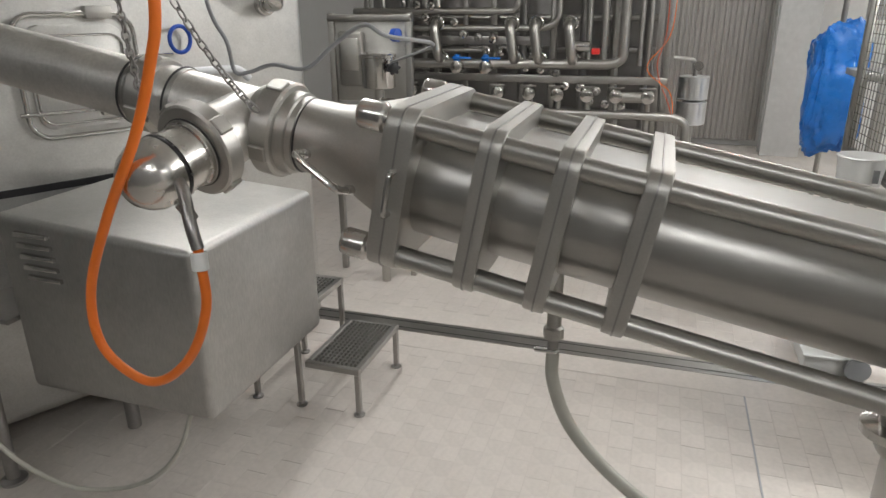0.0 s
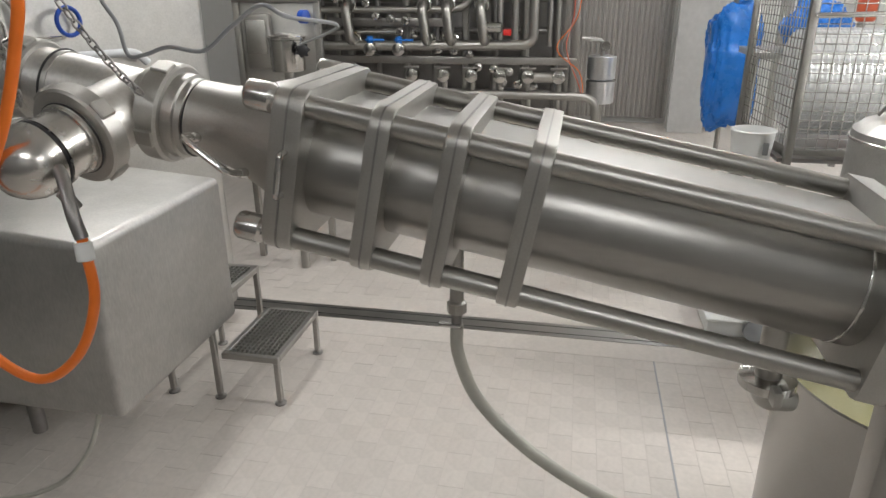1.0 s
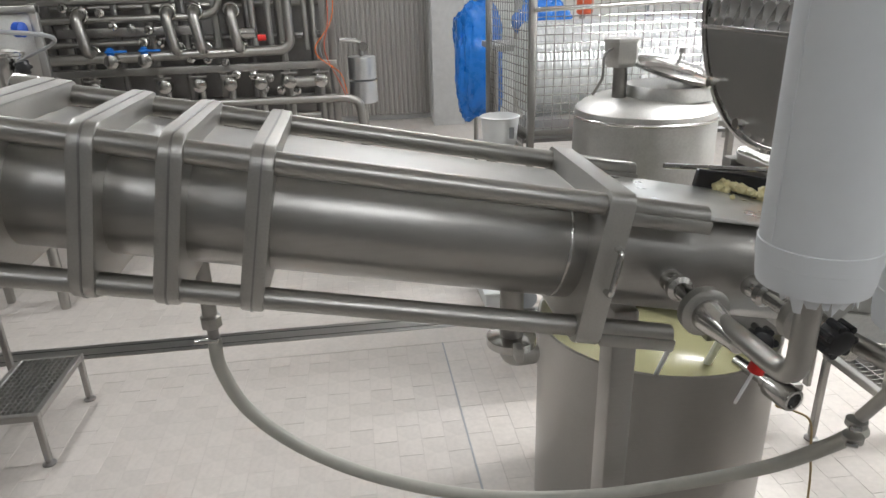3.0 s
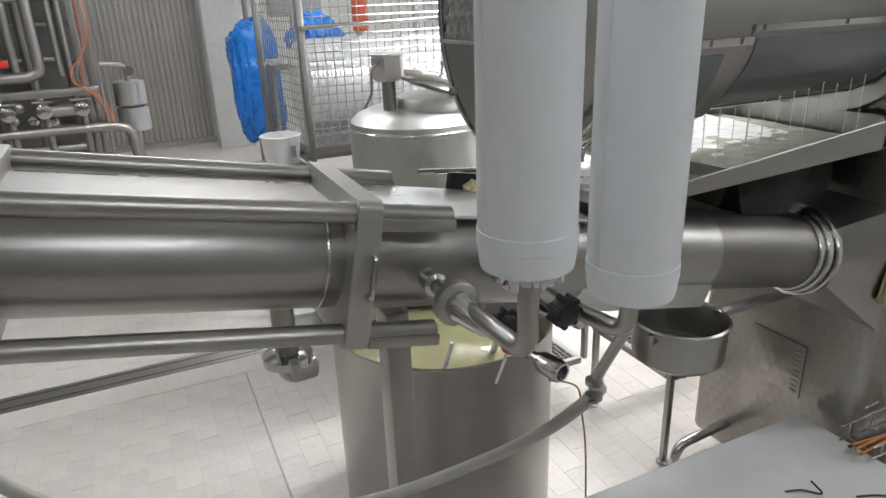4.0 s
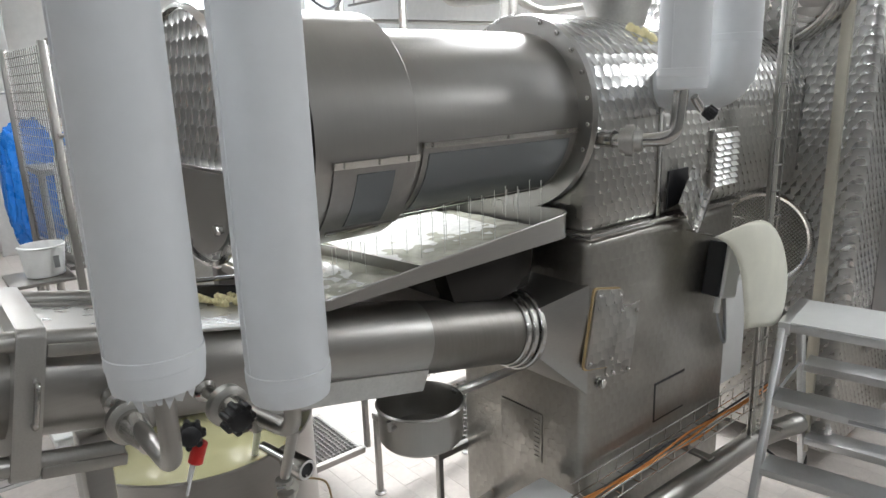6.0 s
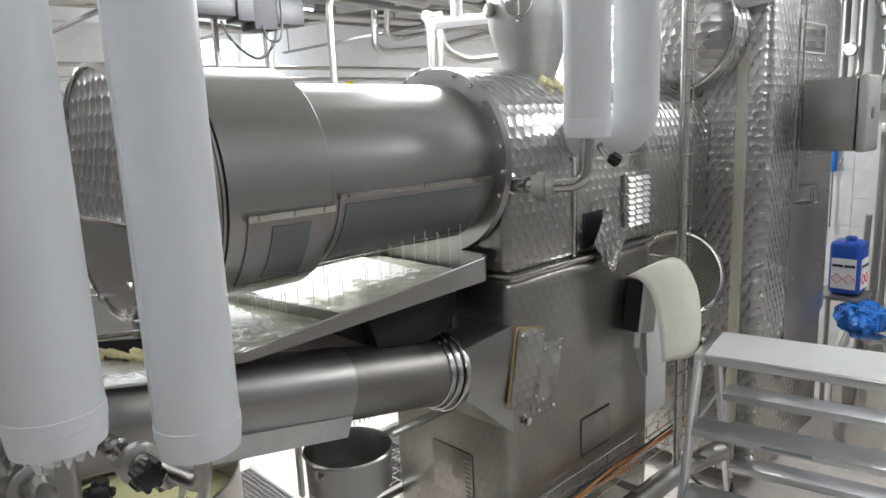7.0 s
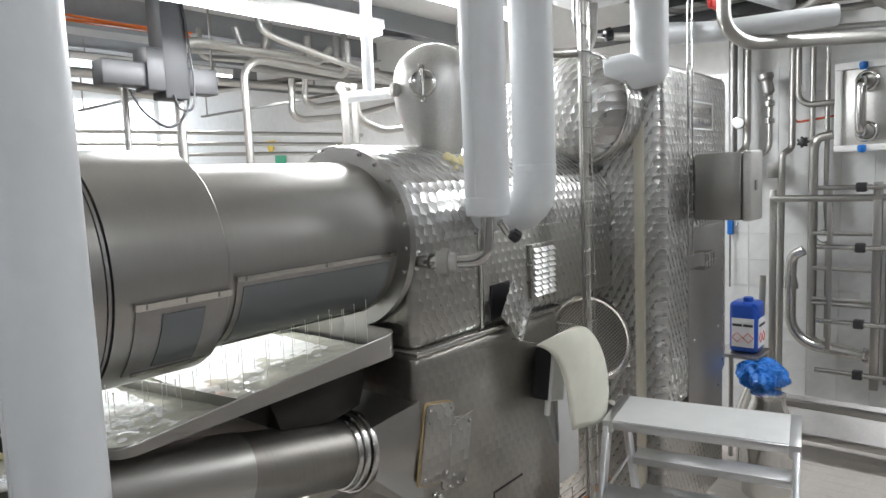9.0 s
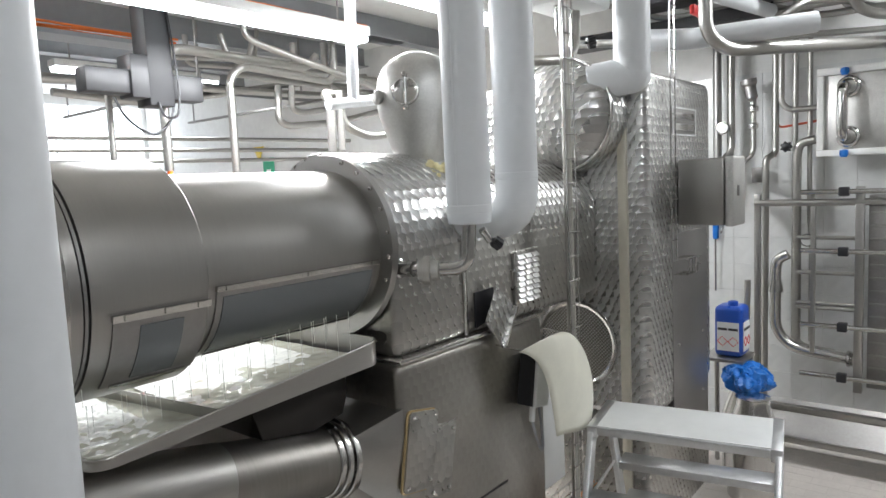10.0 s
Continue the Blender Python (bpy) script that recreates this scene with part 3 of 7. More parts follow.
part("tape", rod((-0.2975, 1.0445, 1.415), (-0.294, 1.04, 1.385), 0.0138, 16), WHITE_PLASTIC, tail, "white tape wrap")


def chain(name, pts, label, link=0.026):
    """A chain of oval links along a path."""
    e = thing(name, pts[-1], label, "chain")
    a, b = Vector(pts[0]), Vector(pts[-1])
    sag = Vector((0, 0, -0.03))
    n = int((b - a).length / (link * 0.72))
    for i in range(n):
        t = i / n
        p = a.lerp(b, t) + sag * 4 * t * (1 - t)
        q = a.lerp(b, t + 0.01) + sag * 4 * (t + 0.01) * (0.99 - t)
        m = frame_at(p, q - p) @ Matrix.Rotation(radians(90 * (i % 2) + 30), 4, "Z")
        loop = [m @ Vector((0.0065 * math.cos(k), 0, link * 0.5 * math.sin(k))) for k in [2 * math.pi * j / 10 for j in range(11)]]
        part("link", sweep(loop, 0.0019, 6), STEEL_DARK, e)


chain("chain", [(-0.47, 1.2, 1.92), (-0.285, 1.24, 1.612)], "steel link chain hanging to the tee pipe")
chain("chain", [(-0.5, 1.17, 1.92), (-0.47, 1.17, 1.6)], "steel link chain hanging beside the orange hose", 0.02)
single("grey_cable", sweep(smooth_path([(-1.15, 2.25, 3.38), (-1.12, 2.2, 2.2), (-1.07, 2.2, 1.81), (-1.01, 2.2, 1.68), (-0.99, 2.2, 1.585), (-0.93, 2.2, 1.585), (-0.84, 2.2, 1.61), (-0.72, 2.2, 1.60), (-0.62, 2.2, 1.67), (-0.51, 2.2, 1.735), (-0.45, 2.25, 1.70), (-0.42, 2.6, 1.66), (-0.75, 3.4, 1.58), (-1.18, 4.06, 1.47)]), 0.007, 10), GREY_PAINT, "thin grey cable sagging from above to the filter pot", "cable")

# ---- milk valves and insulated pipes ----
def insulated_pipe(x, y, z, r, top, label):
    """A jacketed pipe, closed below by a taped end cap."""
    e = thing("insulated_pipe", (x, y, z), label, "pipe", "insulated pipes")
    part("jacket", lathe((x, y, z), (0, 0, 1), [(0, r * 0.75), (0.003, r * 0.955), (0.016, r * 0.985), (0.03, r), (top - z, r)], 48), WHITE_PIPE, e)
    part("end_band", lathe((x, y, z + 0.035), (0, 0, 1), [(0, r), (0.001, r + 0.0015), (0.022, r + 0.0015), (0.023, r)], 48), WHITE_PIPE, e)
    part("jacket_seam", box((x - r - 0.0012, y - 0.008, z + 0.06), (x - r + 0.004, y + 0.008, top), 0.001), WHITE_PIPE, e)
    return e


ip1 = insulated_pipe(1.077, 0.85, 1.43, 0.067, CEIL, "white jacketed insulated pipe with a torn lower end")
for k in range(9):
    a = radians(200 + 17 * k)
    w = 0.014 + 0.006 * (k % 3)
    part("torn_flap", prism([(-w / 2, 0), (w / 2, 0), (w * 0.3, -0.012 - 0.006 * ((k * 7) % 4)), (-w * 0.1, -0.018 - 0.006 * ((k * 5) % 3))], 0.001, Matrix.Translation((1.077 + 0.052 * math.cos(a), 0.85 + 0.052 * math.sin(a), 1.437)) @ Matrix.Rotation(a + radians(90), 4, "Z") @ Matrix.Rotation(radians(90 + 12 * (k % 3)), 4, "X")), WHITE_PIPE, ip1)
insulated_pipe(1.296, 0.89, 1.325, 0.0708, CEIL, "white jacketed insulated pipe hanging from above")


def milk_valve(px, py, pz, nx, nz, drop, label):
    """The elbow below a jacketed pipe, its union and the nozzle on the barrel."""
    e = thing("milk_valve", (nx, 1.0, nz - 0.05), label, "valve", "milk valves")
    part("elbow", pipe([(px, py, pz + 0.06), (px, py, pz - drop), (nx, 1.09, nz)], 0.0155, 0.04, 18), STEEL_ROUND, e)
    d = (Vector((nx, 1.19, nz + 0.015)) - Vector((px, py + 0.01, pz - drop))).normalized()
    c = Vector((nx, 1.06, nz - 0.005))
    part("union_nut", lathe(c, d, [(0, 0.022), (0.004, 0.036), (0.008, 0.041), (0.024, 0.041), (0.028, 0.034), (0.04, 0.022)], 28), STEEL_CAST, e)
    part("cone", lathe(c - d * 0.09, d, [(0, 0.0157), (0.015, 0.0165), (0.07, 0.026), (0.086, 0.028), (0.092, 0.028)], 28), STEEL_SATIN, e)
    part("nozzle", lathe(c + d * 0.04, d, [(0, 0.015), (0.05, 0.015), (0.055, 0.023), (0.066, 0.023), (0.072, 0.017), (0.08, 0.02), (0.11, 0.02), (0.16, 0.02)], 24), STEEL_SHINY, e)
    return e


mv = milk_valve(1.08, 0.85, 1.43, 1.075, 1.285, 0.14, "steel pipe elbow with union and nozzle into the barrel")
mv2 = milk_valve(1.296, 0.89, 1.325, 1.25, 1.255, 0.075, "steel pipe elbow with union and black knob")
def knob(parent, c, d, r, mat):
    """A fluted hand knob."""
    c, d = Vector(c), Vector(d).normalized()
    k = part("knob", lathe(c, d, [(0, r * 0.5), (0.004, r * 0.9), (0.012, r), (0.03, r), (0.036, r * 0.85), (0.04, r * 0.4)], 18), mat, parent, "black fluted plastic knob" if mat is BLACK else "")
    for i in range(7):
        a = 2 * math.pi * i / 7
        m = frame_at(c, d)
        part("flute", rod(m @ Vector((r * math.cos(a), r * math.sin(a), 0.006)), m @ Vector((r * math.cos(a), r * math.sin(a), 0.034)), r * 0.28, 8), mat, k)


knob(mv2, (1.225, 0.99, 1.275), (0.1, -0.9, -0.1), 0.024, BLACK)
knob(mv, (1.175, 1.08, 1.22), (-0.3, -0.9, 0.2), 0.022, BLACK)
part("red_grip", rod((1.185, 1.06, 1.205), (1.17, 1.06, 1.165), 0.014, 14), RED, mv, "red plastic grip")
part("spindle", rod((1.17, 1.06, 1.17), (1.15, 1.07, 1.10), 0.003, 8), WHITE_PLASTIC, mv)
sc = thing("hose_tail_piece", (1.306, 0.978, 1.07), "steel hose tail with two worm clamps below the elbow", "hose fitting")
part("stem", rod((1.297, 0.895, 1.255), (1.306, 0.974, 1.12), 0.010, 16), STEEL_ROUND, sc)
for z in (1.07, 1.10):
    cl = part("clamp", lathe((1.306, 0.980, z), (0, 0, 1), [(0, 0.0145), (0.001, 0.0165), (0.011, 0.0165), (0.012, 0.0145)], 20), STEEL_CAST, sc)
    part("clamp_screw", rod((1.285, 0.968, z + 0.006), (1.300, 0.960, z + 0.006), 0.005, 8), STEEL_SHINY, cl)
vt = thing("vat_tap", (1.59, 1.50, 0.75), "short steel outlet tap on the vat", "tap")
tv = Vector((0.24, -0.97, -0.06)).normalized()
t0 = Vector((1.545, 1.675, 0.785))
part("stub", lathe(t0, tv, [(0, 0.016), (0.10, 0.016), (0.102, 0.022), (0.115, 0.022)], 20), STEEL_SHINY, vt)
tb_ = part("tap_body", lathe(t0 + tv * 0.115, tv, [(0, 0.02), (0.004, 0.031), (0.012, 0.033), (0.078, 0.033), (0.084, 0.030), (0.084, 0.022), (0.07, 0.021)], 32), STEEL_SATIN, vt)
part("bore", lathe(t0 + tv * 0.185, tv, [(0, 0.021), (0.002, 0.021)], 24), DARK_GREY, tb_)
part("gland", rod(t0 + tv * 0.15 + Vector((0.005, 0, -0.03)), t0 + tv * 0.15 + Vector((0.006, 0, -0.05)), 0.008, 10), BRASS, vt)
single("thin_copper_line", sweep(smooth_path([(1.586, 1.53, 0.725), (1.62, 1.51, 0.722), (1.655, 1.49, 0.70), (1.665, 1.48, 0.62), (1.676, 1.47, 0.5), (1.685, 1.465, 0.25), (1.69, 1.46, 0.003)]), 0.003, 8), BRASS, "thin brown line running down from the vat tap", "cable")

# ---- churning drum ----
STEEL_DRUM = material("polished_drum_steel", (0.40, 0.39, 0.37), 0.35, 1.0, 200, 0.035, 0.02, 0.0, (1, 0.05, 0.05))
DY, DZ = 1.43, 1.735
drum = thing("churn_drum", (1.9, DY, 1.45), "horizontal stainless steel churning drum with two sight windows", "machine")
part("drum_shell", rod((1.72, DY, DZ), (2.44, DY, DZ), 0.25, 96), STEEL_DRUM, drum)
dc = part("drum_collar", lathe((1.515, DY, DZ), (1, 0, 0), [(0, 0.27), (0.003, 0.287), (0.27, 0.287), (0.275, 0.283), (0.277, 0.25)], 96), STEEL_DRUM, drum)
part("dark_seam", lathe((1.5055, DY, DZ), (1, 0, 0), [(0, 0.26), (0.001, 0.284), (0.008, 0.284), (0.009, 0.26)], 96), STEEL_DARK, drum)
part("end_band", lathe((1.365, DY, DZ), (1, 0, 0), [(0, 0.27), (0.002, 0.279), (0.07, 0.279), (0.075, 0.272), (0.09, 0.272), (0.095, 0.286), (0.137, 0.287), (0.14, 0.27)], 96), STEEL_DRUM, drum)
for x, r in ((1.352, 0.292), (1.462, 0.292)):
    part("end_ring", lathe((x, DY, DZ), (1, 0, 0), [(0, r - 0.01), (0.004, r), (0.014, r), (0.018, r - 0.01)], 96, False), STEEL_SHINY, drum)
part("end_flange", lathe((2.405, DY, DZ), (1, 0, 0), [(0, 0.255), (0.003, 0.300), (0.022, 0.304), (0.03, 0.3)], 96), STEEL_DRUM, drum)
for k in range(7):
    a = radians(110 + 15 * k)
    part("flange_bolt", lathe((2.398, DY + 0.288 * math.cos(a), DZ + 0.288 * math.sin(a)), (1, 0, 0), [(0, 0.004), (0.002, 0.007), (0.01, 0.007)], 8), STEEL_SHINY, drum)


def curved(x0, x1, r0, r1, a0, a1, n=18):
    """A strip of a cylinder's wall about the drum's axis, from angle a0 to a1 (0 is to the front, minus is downwards)."""
    bm = bmesh.new()
    rows = []
    for i in range(n + 1):
        a = radians(a0 + (a1 - a0) * i / n)
        c, s = -math.cos(a), math.sin(a)
        rows.append([bm.verts.new((x, DY + r * c, DZ + r * s)) for x, r in ((x0, r0), (x1, r0), (x1, r1), (x0, r1))])
    for p, q in zip(rows, rows[1:]):
        for k in range(4):
            bm.faces.new((p[k], p[(k + 1) % 4], q[(k + 1) % 4], q[k]))
    bm.faces.new(rows[0])
    bm.faces.new(rows[-1][::-1])
    return bm


def sight_window(x0, x1, r, a0, a1, inset):
    """A curved cover with a rail, pins and a clear pane."""
    w = part("window_cover", curved(x0, x1, r, r + 0.005, a0, a1), STEEL_DARK, drum)
    part("rail", curved(x0 - 0.004, x1 + 0.004, r + 0.002, r + 0.013, a0 - 1.5, a0 + 1.5, 2), STEEL_SHINY, w)
    part("lower_rail", curved(x0 + 0.02, x1 - 0.02, r + 0.002, r + 0.01, a1, a1 + 2.2, 2), STEEL_SHINY, w)
    part("pane", curved(x0 + inset, x1 - inset, r + 0.005, r + 0.0075, a0 - 5, a1 + 5), GLASS, w, "cloudy grey acrylic pane")
    for x in (x0 + 0.02, (x0 + x1) / 2, x1 - 0.03):
        part("pin", curved(x, x + 0.02, r + 0.01, r + 0.017, a0 - 1, a0 + 1.6, 2), STEEL_SHINY, w)


sight_window(1.83, 2.385, 0.25, -9, -62, 0.018)
sight_window(1.56, 1.782, 0.287, -12, -52, 0.06)
dh = part("end_face", lathe((1.362, DY, DZ), (1, 0, 0), [(0, 0.275), (0.02, 0.28)], 96), SWIRL, drum, "fish-scale ground end face")
half = [(0.262 * math.cos(radians(a)), 0.262 * math.sin(radians(a))) for a in range(192, 349, 6)]
la = part("lower_apron", prism(half, 0.008, Matrix(((0, 0, -1, 1.362), (-1, 0, 0, DY), (0, 1, 0, DZ), (0, 0, 0, 1))), 0.001), STEEL, dh)
part("apron_rail", box((1.346, DY - 0.26, DZ - 0.064), (1.362, DY + 0.26, DZ - 0.054), 0.002), STEEL_SHINY, dh)
for y, z in ((1.49, 1.49), (1.28, 1.55), (1.62, 1.56)):
    part("apron_bolt", lathe((1.356, y, z), (-1, 0, 0), [(0, 0.009), (0.01, 0.009), (0.012, 0.013), (0.02, 0.012)], 8), STEEL_SHINY, la)
part("latch", pipe([(1.47, 1.19, 1.52), (1.45, 1.17, 1.515), (1.40, 1.165, 1.50), (1.395, 1.165, 1.47)], 0.004, 0.01, 8), STEEL_SHINY, drum)

# ---- draining tray ----
TR = pose(1.52, 1.20, 1.338, 0, -2.2, 0)   # the floor of the tray; its rim climbs faster than the floor
tray = thing("draining_tray", (1.97, 1.45, 1.34), "shallow stainless draining tray with foaming buttermilk", "tray")


def tray_floor(x):
    return 1.338 + 0.0385 * (x - 1.52)


def tray_rim(x):
    return 1.358 + 0.0960 * (x - 1.52)


def tray_wall():
    """The folded wall of the tray, low at the outlet end and deep at the machine."""
    bm = bmesh.new()
    outer, inner = round_rect(1.508, 1.20, 2.412, 1.79, 0.055, 8), round_rect(1.511, 1.203, 2.409, 1.787, 0.052, 8)
    rows = [[bm.verts.new(p) for p in ((a[0], a[1], tray_floor(a[0]) - 0.003), (a[0], a[1], tray_rim(a[0])), (b[0], b[1], tray_rim(b[0])), (b[0], b[1], tray_floor(b[0])))] for a, b in zip(outer, inner)]
    for p, q in zip(rows, rows[1:] + rows[:1]):
        for k in range(3):
            bm.faces.new((p[k], q[k], q[k + 1], p[k + 1]))
    bm.faces.new([r[3] for r in rows])
    bm.faces.new([r[0] for r in rows][::-1])
    return bm


part("pan", tray_wall(), STEEL, tray)
edge = [(x, y, tray_rim(x) + 0.001) for x, y in round_rect(1.509, 1.201, 2.411, 1.789, 0.054, 8)]
part("rolled_edge", sweep(edge + edge[:1], 0.0035, 8), STEEL_ROUND, tray)
part("divider", prism([(0, 0), (0.005, 0), (0.005, 0.046), (0, 0.046)], 0.58, Matrix.Translation((1.823, 1.203, 1.346)) @ Matrix.Rotation(radians(188.3), 4, "Z") @ Matrix.Rotation(radians(90), 4, "X")), STEEL, tray)


def wavy(x0, x1, y0, y1, z, amp, freq, nx=60, ny=44, m=None):
    """An uneven liquid surface."""
    vs, fs = [], []
    for i in range(nx + 1):
        for j in range(ny + 1):
            x, y = x0 + (x1 - x0) * i / nx, y0 + (y1 - y0) * j / ny
            h = amp * (noise.noise(Vector((x * freq, y * freq, 3.1))) + 0.5 * noise.noise(Vector((x * freq * 2.3, y * freq * 2.3, 7.7))))
            v = Vector((x, y, z + h))
            vs.append(tuple(m @ v if m is not None else v))
    for i in range(nx):
        for j in range(ny):
            a = i * (ny + 1) + j
            fs.append((a, a + ny + 1, a + ny + 2, a + 1))
    return vs, fs


part("whey_film", wavy(0.006, 0.872, 0.018, 0.575, 0.013, 0.0022, 26, 130, 80, m=TR), WATER, tray, "rippling yellowish whey")
LEAN = TR @ Matrix.Rotation(radians(1.7), 4, "X")
part("foam", wavy(0.31, 0.80, 0.06, 0.575, 0.0055, 0.0035, 16, 110, 80, m=LEAN), FOAM, tray, "white frothing buttermilk")
part("foam", wavy(0.006, 0.20, 0.03, 0.575, 0.0085, 0.006, 34, 60, 110, m=LEAN), FOAM, tray, "white frothing buttermilk")

DRIP = material("milk_drip", (0.80, 0.82, 0.78), 0.12, 0.0, 40, 0.05, 0.04, 0.0)
DRIPS = []
for k in range(38):
    x = 1.52 + 0.84 * ((k * 0.618) % 1.0)
    y = 1.24 + 0.16 * ((k * 0.377) % 1.0)
    big = x < 1.79
    z1 = DZ - math.sqrt((0.292 if big else 0.256) ** 2 - (y - DY) ** 2)
    z0 = 1.352 + (x - 1.52) * 0.0385
    n = 0.25 + 0.75 * ((k * 0.73) % 1.0)
    d = single("milk_drip", lathe((x, y, z1 + 0.004), (0, 0, -1), [(0, 0.0016), (0.008, 0.0010), ((z1 - z0) * n - 0.006, 0.0007), ((z1 - z0) * n, 0.0012)], 6), DRIP, "thin white trickle falling from the drum into the tray", "drip", "milk drips")
    DRIPS.append((d, k))

# ---- machine body ----
body = thing("housing_block", (2.9, 1.5, 0), "stainless steel machine housing with fish-scale ground panels", "machine")
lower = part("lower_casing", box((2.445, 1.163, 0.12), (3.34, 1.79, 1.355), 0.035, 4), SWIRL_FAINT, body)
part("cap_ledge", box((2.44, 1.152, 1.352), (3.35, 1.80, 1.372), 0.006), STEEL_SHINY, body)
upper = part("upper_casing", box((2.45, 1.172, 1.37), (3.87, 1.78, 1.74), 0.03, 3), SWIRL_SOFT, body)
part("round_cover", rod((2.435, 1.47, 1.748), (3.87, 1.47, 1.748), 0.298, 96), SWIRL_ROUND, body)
part("upright_seam", box((2.80, 1.164, 1.375), (2.822, 1.175, 1.74), 0.002), STEEL_SHINY, body)
HM = Matrix.Translation((2.473, 1.165, 1.19)) @ Matrix.Rotation(radians(11), 4, "Y") @ Matrix.Rotation(radians(90), 4, "X")
h = part("hatch", prism(round_rect(0, -0.262, 0.145, 0, 0.016, 5), 0.014, HM, 0.002), SWIRL_SOFT, body)
part("hatch_step", prism(round_rect(0.12, -0.30, 0.255, -0.055, 0.014, 5), 0.009, HM, 0.002), SWIRL_SOFT, h)
part("gasket", prism(round_rect(-0.006, -0.268, 0.14, 0.006, 0.018, 5), 0.007, HM), BRASS, h)
for x, z in ((0.018, -0.018), (0.127, -0.018), (0.018, -0.244), (0.127, -0.235), (0.235, -0.075), (0.235, -0.28), (0.15, -0.075), (0.15, -0.285)):
    part("screw", lathe(HM @ Vector((x, z, 0.009)), (0, -1, 0), [(0, 0.007), (0.008, 0.007), (0.011, 0.004)], 10), STEEL_SHINY, h)
part("hook_pin", pipe([(2.625, 1.163, 1.10), (2.625, 1.145, 1.10), (2.70, 1.145, 1.105), (2.72, 1.16, 1.095)], 0.003, 0.008, 8), STEEL_SHINY, body)
bt = part("bolt", lathe((2.50, 1.165, 0.865), (0, -1, 0), [(0, 0.02), (0.006, 0.02), (0.008, 0.012), (0.03, 0.012)], 6), STEEL_SHINY, body)
part("nut", lathe((2.50, 1.15, 0.865), (0, -1, 0), [(0, 0.017), (0.012, 0.017)], 6), STEEL_SHINY, bt)
part("inspection_plate", box((2.84, 1.1595, 0.60), (3.03, 1.166, 0.74), 0.002), SWIRL_FAINT, body)
part("plate_gap", box((2.832, 1.1612, 0.592), (3.03, 1.164, 0.748), 0.0), BLACK, body)
lp = part("louvre_panel", box((2.4395, 1.355, 0.50), (2.447, 1.56, 0.69), 0.002), SWIRL_FAINT, body)
for z in [0.515 + 0.018 * i for i in range(9)]:
    part("louvre", box((2.437, 1.365, z), (2.442, 1.39, z + 0.008), 0.002), STEEL, lp)
part("back_skirt", box((1.50, 1.76, 0.80), (2.45, 1.80, 1.34), 0.004), STEEL_DARK, body)
# transition from the round feed tube to the casing
def loft_round_to_square(c, r, x1, lo, hi, n=32):
    bm = bmesh.new()
    a, b = [], []
    for i in range(n):
        t = 2 * math.pi * i / n
        cy, cz = math.cos(t), math.sin(t)
        a.append(bm.verts.new((c[0] + 0.2 * (c[2] - (c[2] + r * cz)), c[1] + r * cy, c[2] + r * cz)))
        k = 1 / max(abs(cy), abs(cz))
        b.append(bm.verts.new((x1, (lo[0] + hi[0]) / 2 + (hi[0] - lo[0]) / 2 * cy * k, (lo[1] + hi[1]) / 2 + (hi[1] - lo[1]) / 2 * cz * k)))
    for i in range(n):
        bm.faces.new((a[i], a[(i + 1) % n], b[(i + 1) % n], b[i]))
    return bm


part("transition_hood", loft_round_to_square((2.30, YC, 1.057), 0.118, 2.452, (1.166, 0.834), (1.58, 1.207), 96), STEEL, body)
part("smoked_hood", prism([(1.98, 1.335), (2.345, 1.355), (2.352, 1.275), (2.325, 1.205), (2.20, 1.185), (2.02, 1.215)], 0.3, Matrix.Translation((0, 1.61, 0)) @ Matrix.Rotation(radians(90), 4, "X"), 0.004), SMOKED, body, "dark smoked hood over the feed inlet")
# flap, dark opening and louvred vent on the upper casing
part("opening", prism([(2.868, 1.39), (2.99, 1.41), (2.99, 1.525), (2.868, 1.522)], 0.006, Matrix.Translation((0, 1.173, 0)) @ Matrix.Rotation(radians(90), 4, "X")), BLACK, body)
FM = Matrix.Translation((2.97, 1.132, 1.42)) @ Matrix.Rotation(radians(90), 4, "X") @ Matrix.Rotation(radians(6), 4, "Y")
fp = part("open_flap", prism([(-0.015, 0.12), (-0.111, -0.004), (0.010, -0.115), (0.114, 0.017)], 0.005, FM, 0.001), SWIRL, body, "fish-scale flap hanging open")
part("flap_lip", prism([(0.004, -0.122), (0.020, -0.118), (0.124, 0.014), (0.110, 0.020)], 0.022, FM, 0.002), STEEL_SHINY, fp)
for x, z in ((-0.015, 0.105), (-0.095, -0.004), (0.008, -0.10)):
    part("flap_screw", lathe(FM @ Vector((x, z, 0.004)), (0, -1, 0), [(0, 0.006), (0.004, 0.005), (0.006, 0.002)], 8), STEEL_SHINY, fp)
vp = part("vent_panel", box((3.128, 1.158, 1.405), (3.325, 1.176, 1.645), 0.004), SWIRL_SOFT, body)
VENT_LIP = material("satin_louvre_steel", (0.82, 0.82, 0.80), 0.5, 1.0, 60, 0.05, 0.05, 0.0)
for c in range(3):
    for r_ in range(9):
        part("vent_slot", prism([(0, 0), (0.016, 0.002), (0.004, 0.017), (0, 0.017)], 0.046, Matrix(((0, 0, 1, 3.143 + c * 0.054), (-1, 0, 0, 1.1585), (0, 1, 0, 1.435 + r_ * 0.022), (0, 0, 0, 1))), 0.001), VENT_LIP, vp)
part("inlet_elbow", pipe([(2.465, 1.185, 1.665), (2.465, 1.10, 1.66), (2.55, 0.95, 1.665), (2.556, 0.942, 1.82)], 0.021, 0.05, 18), STEEL_SHINY, body)
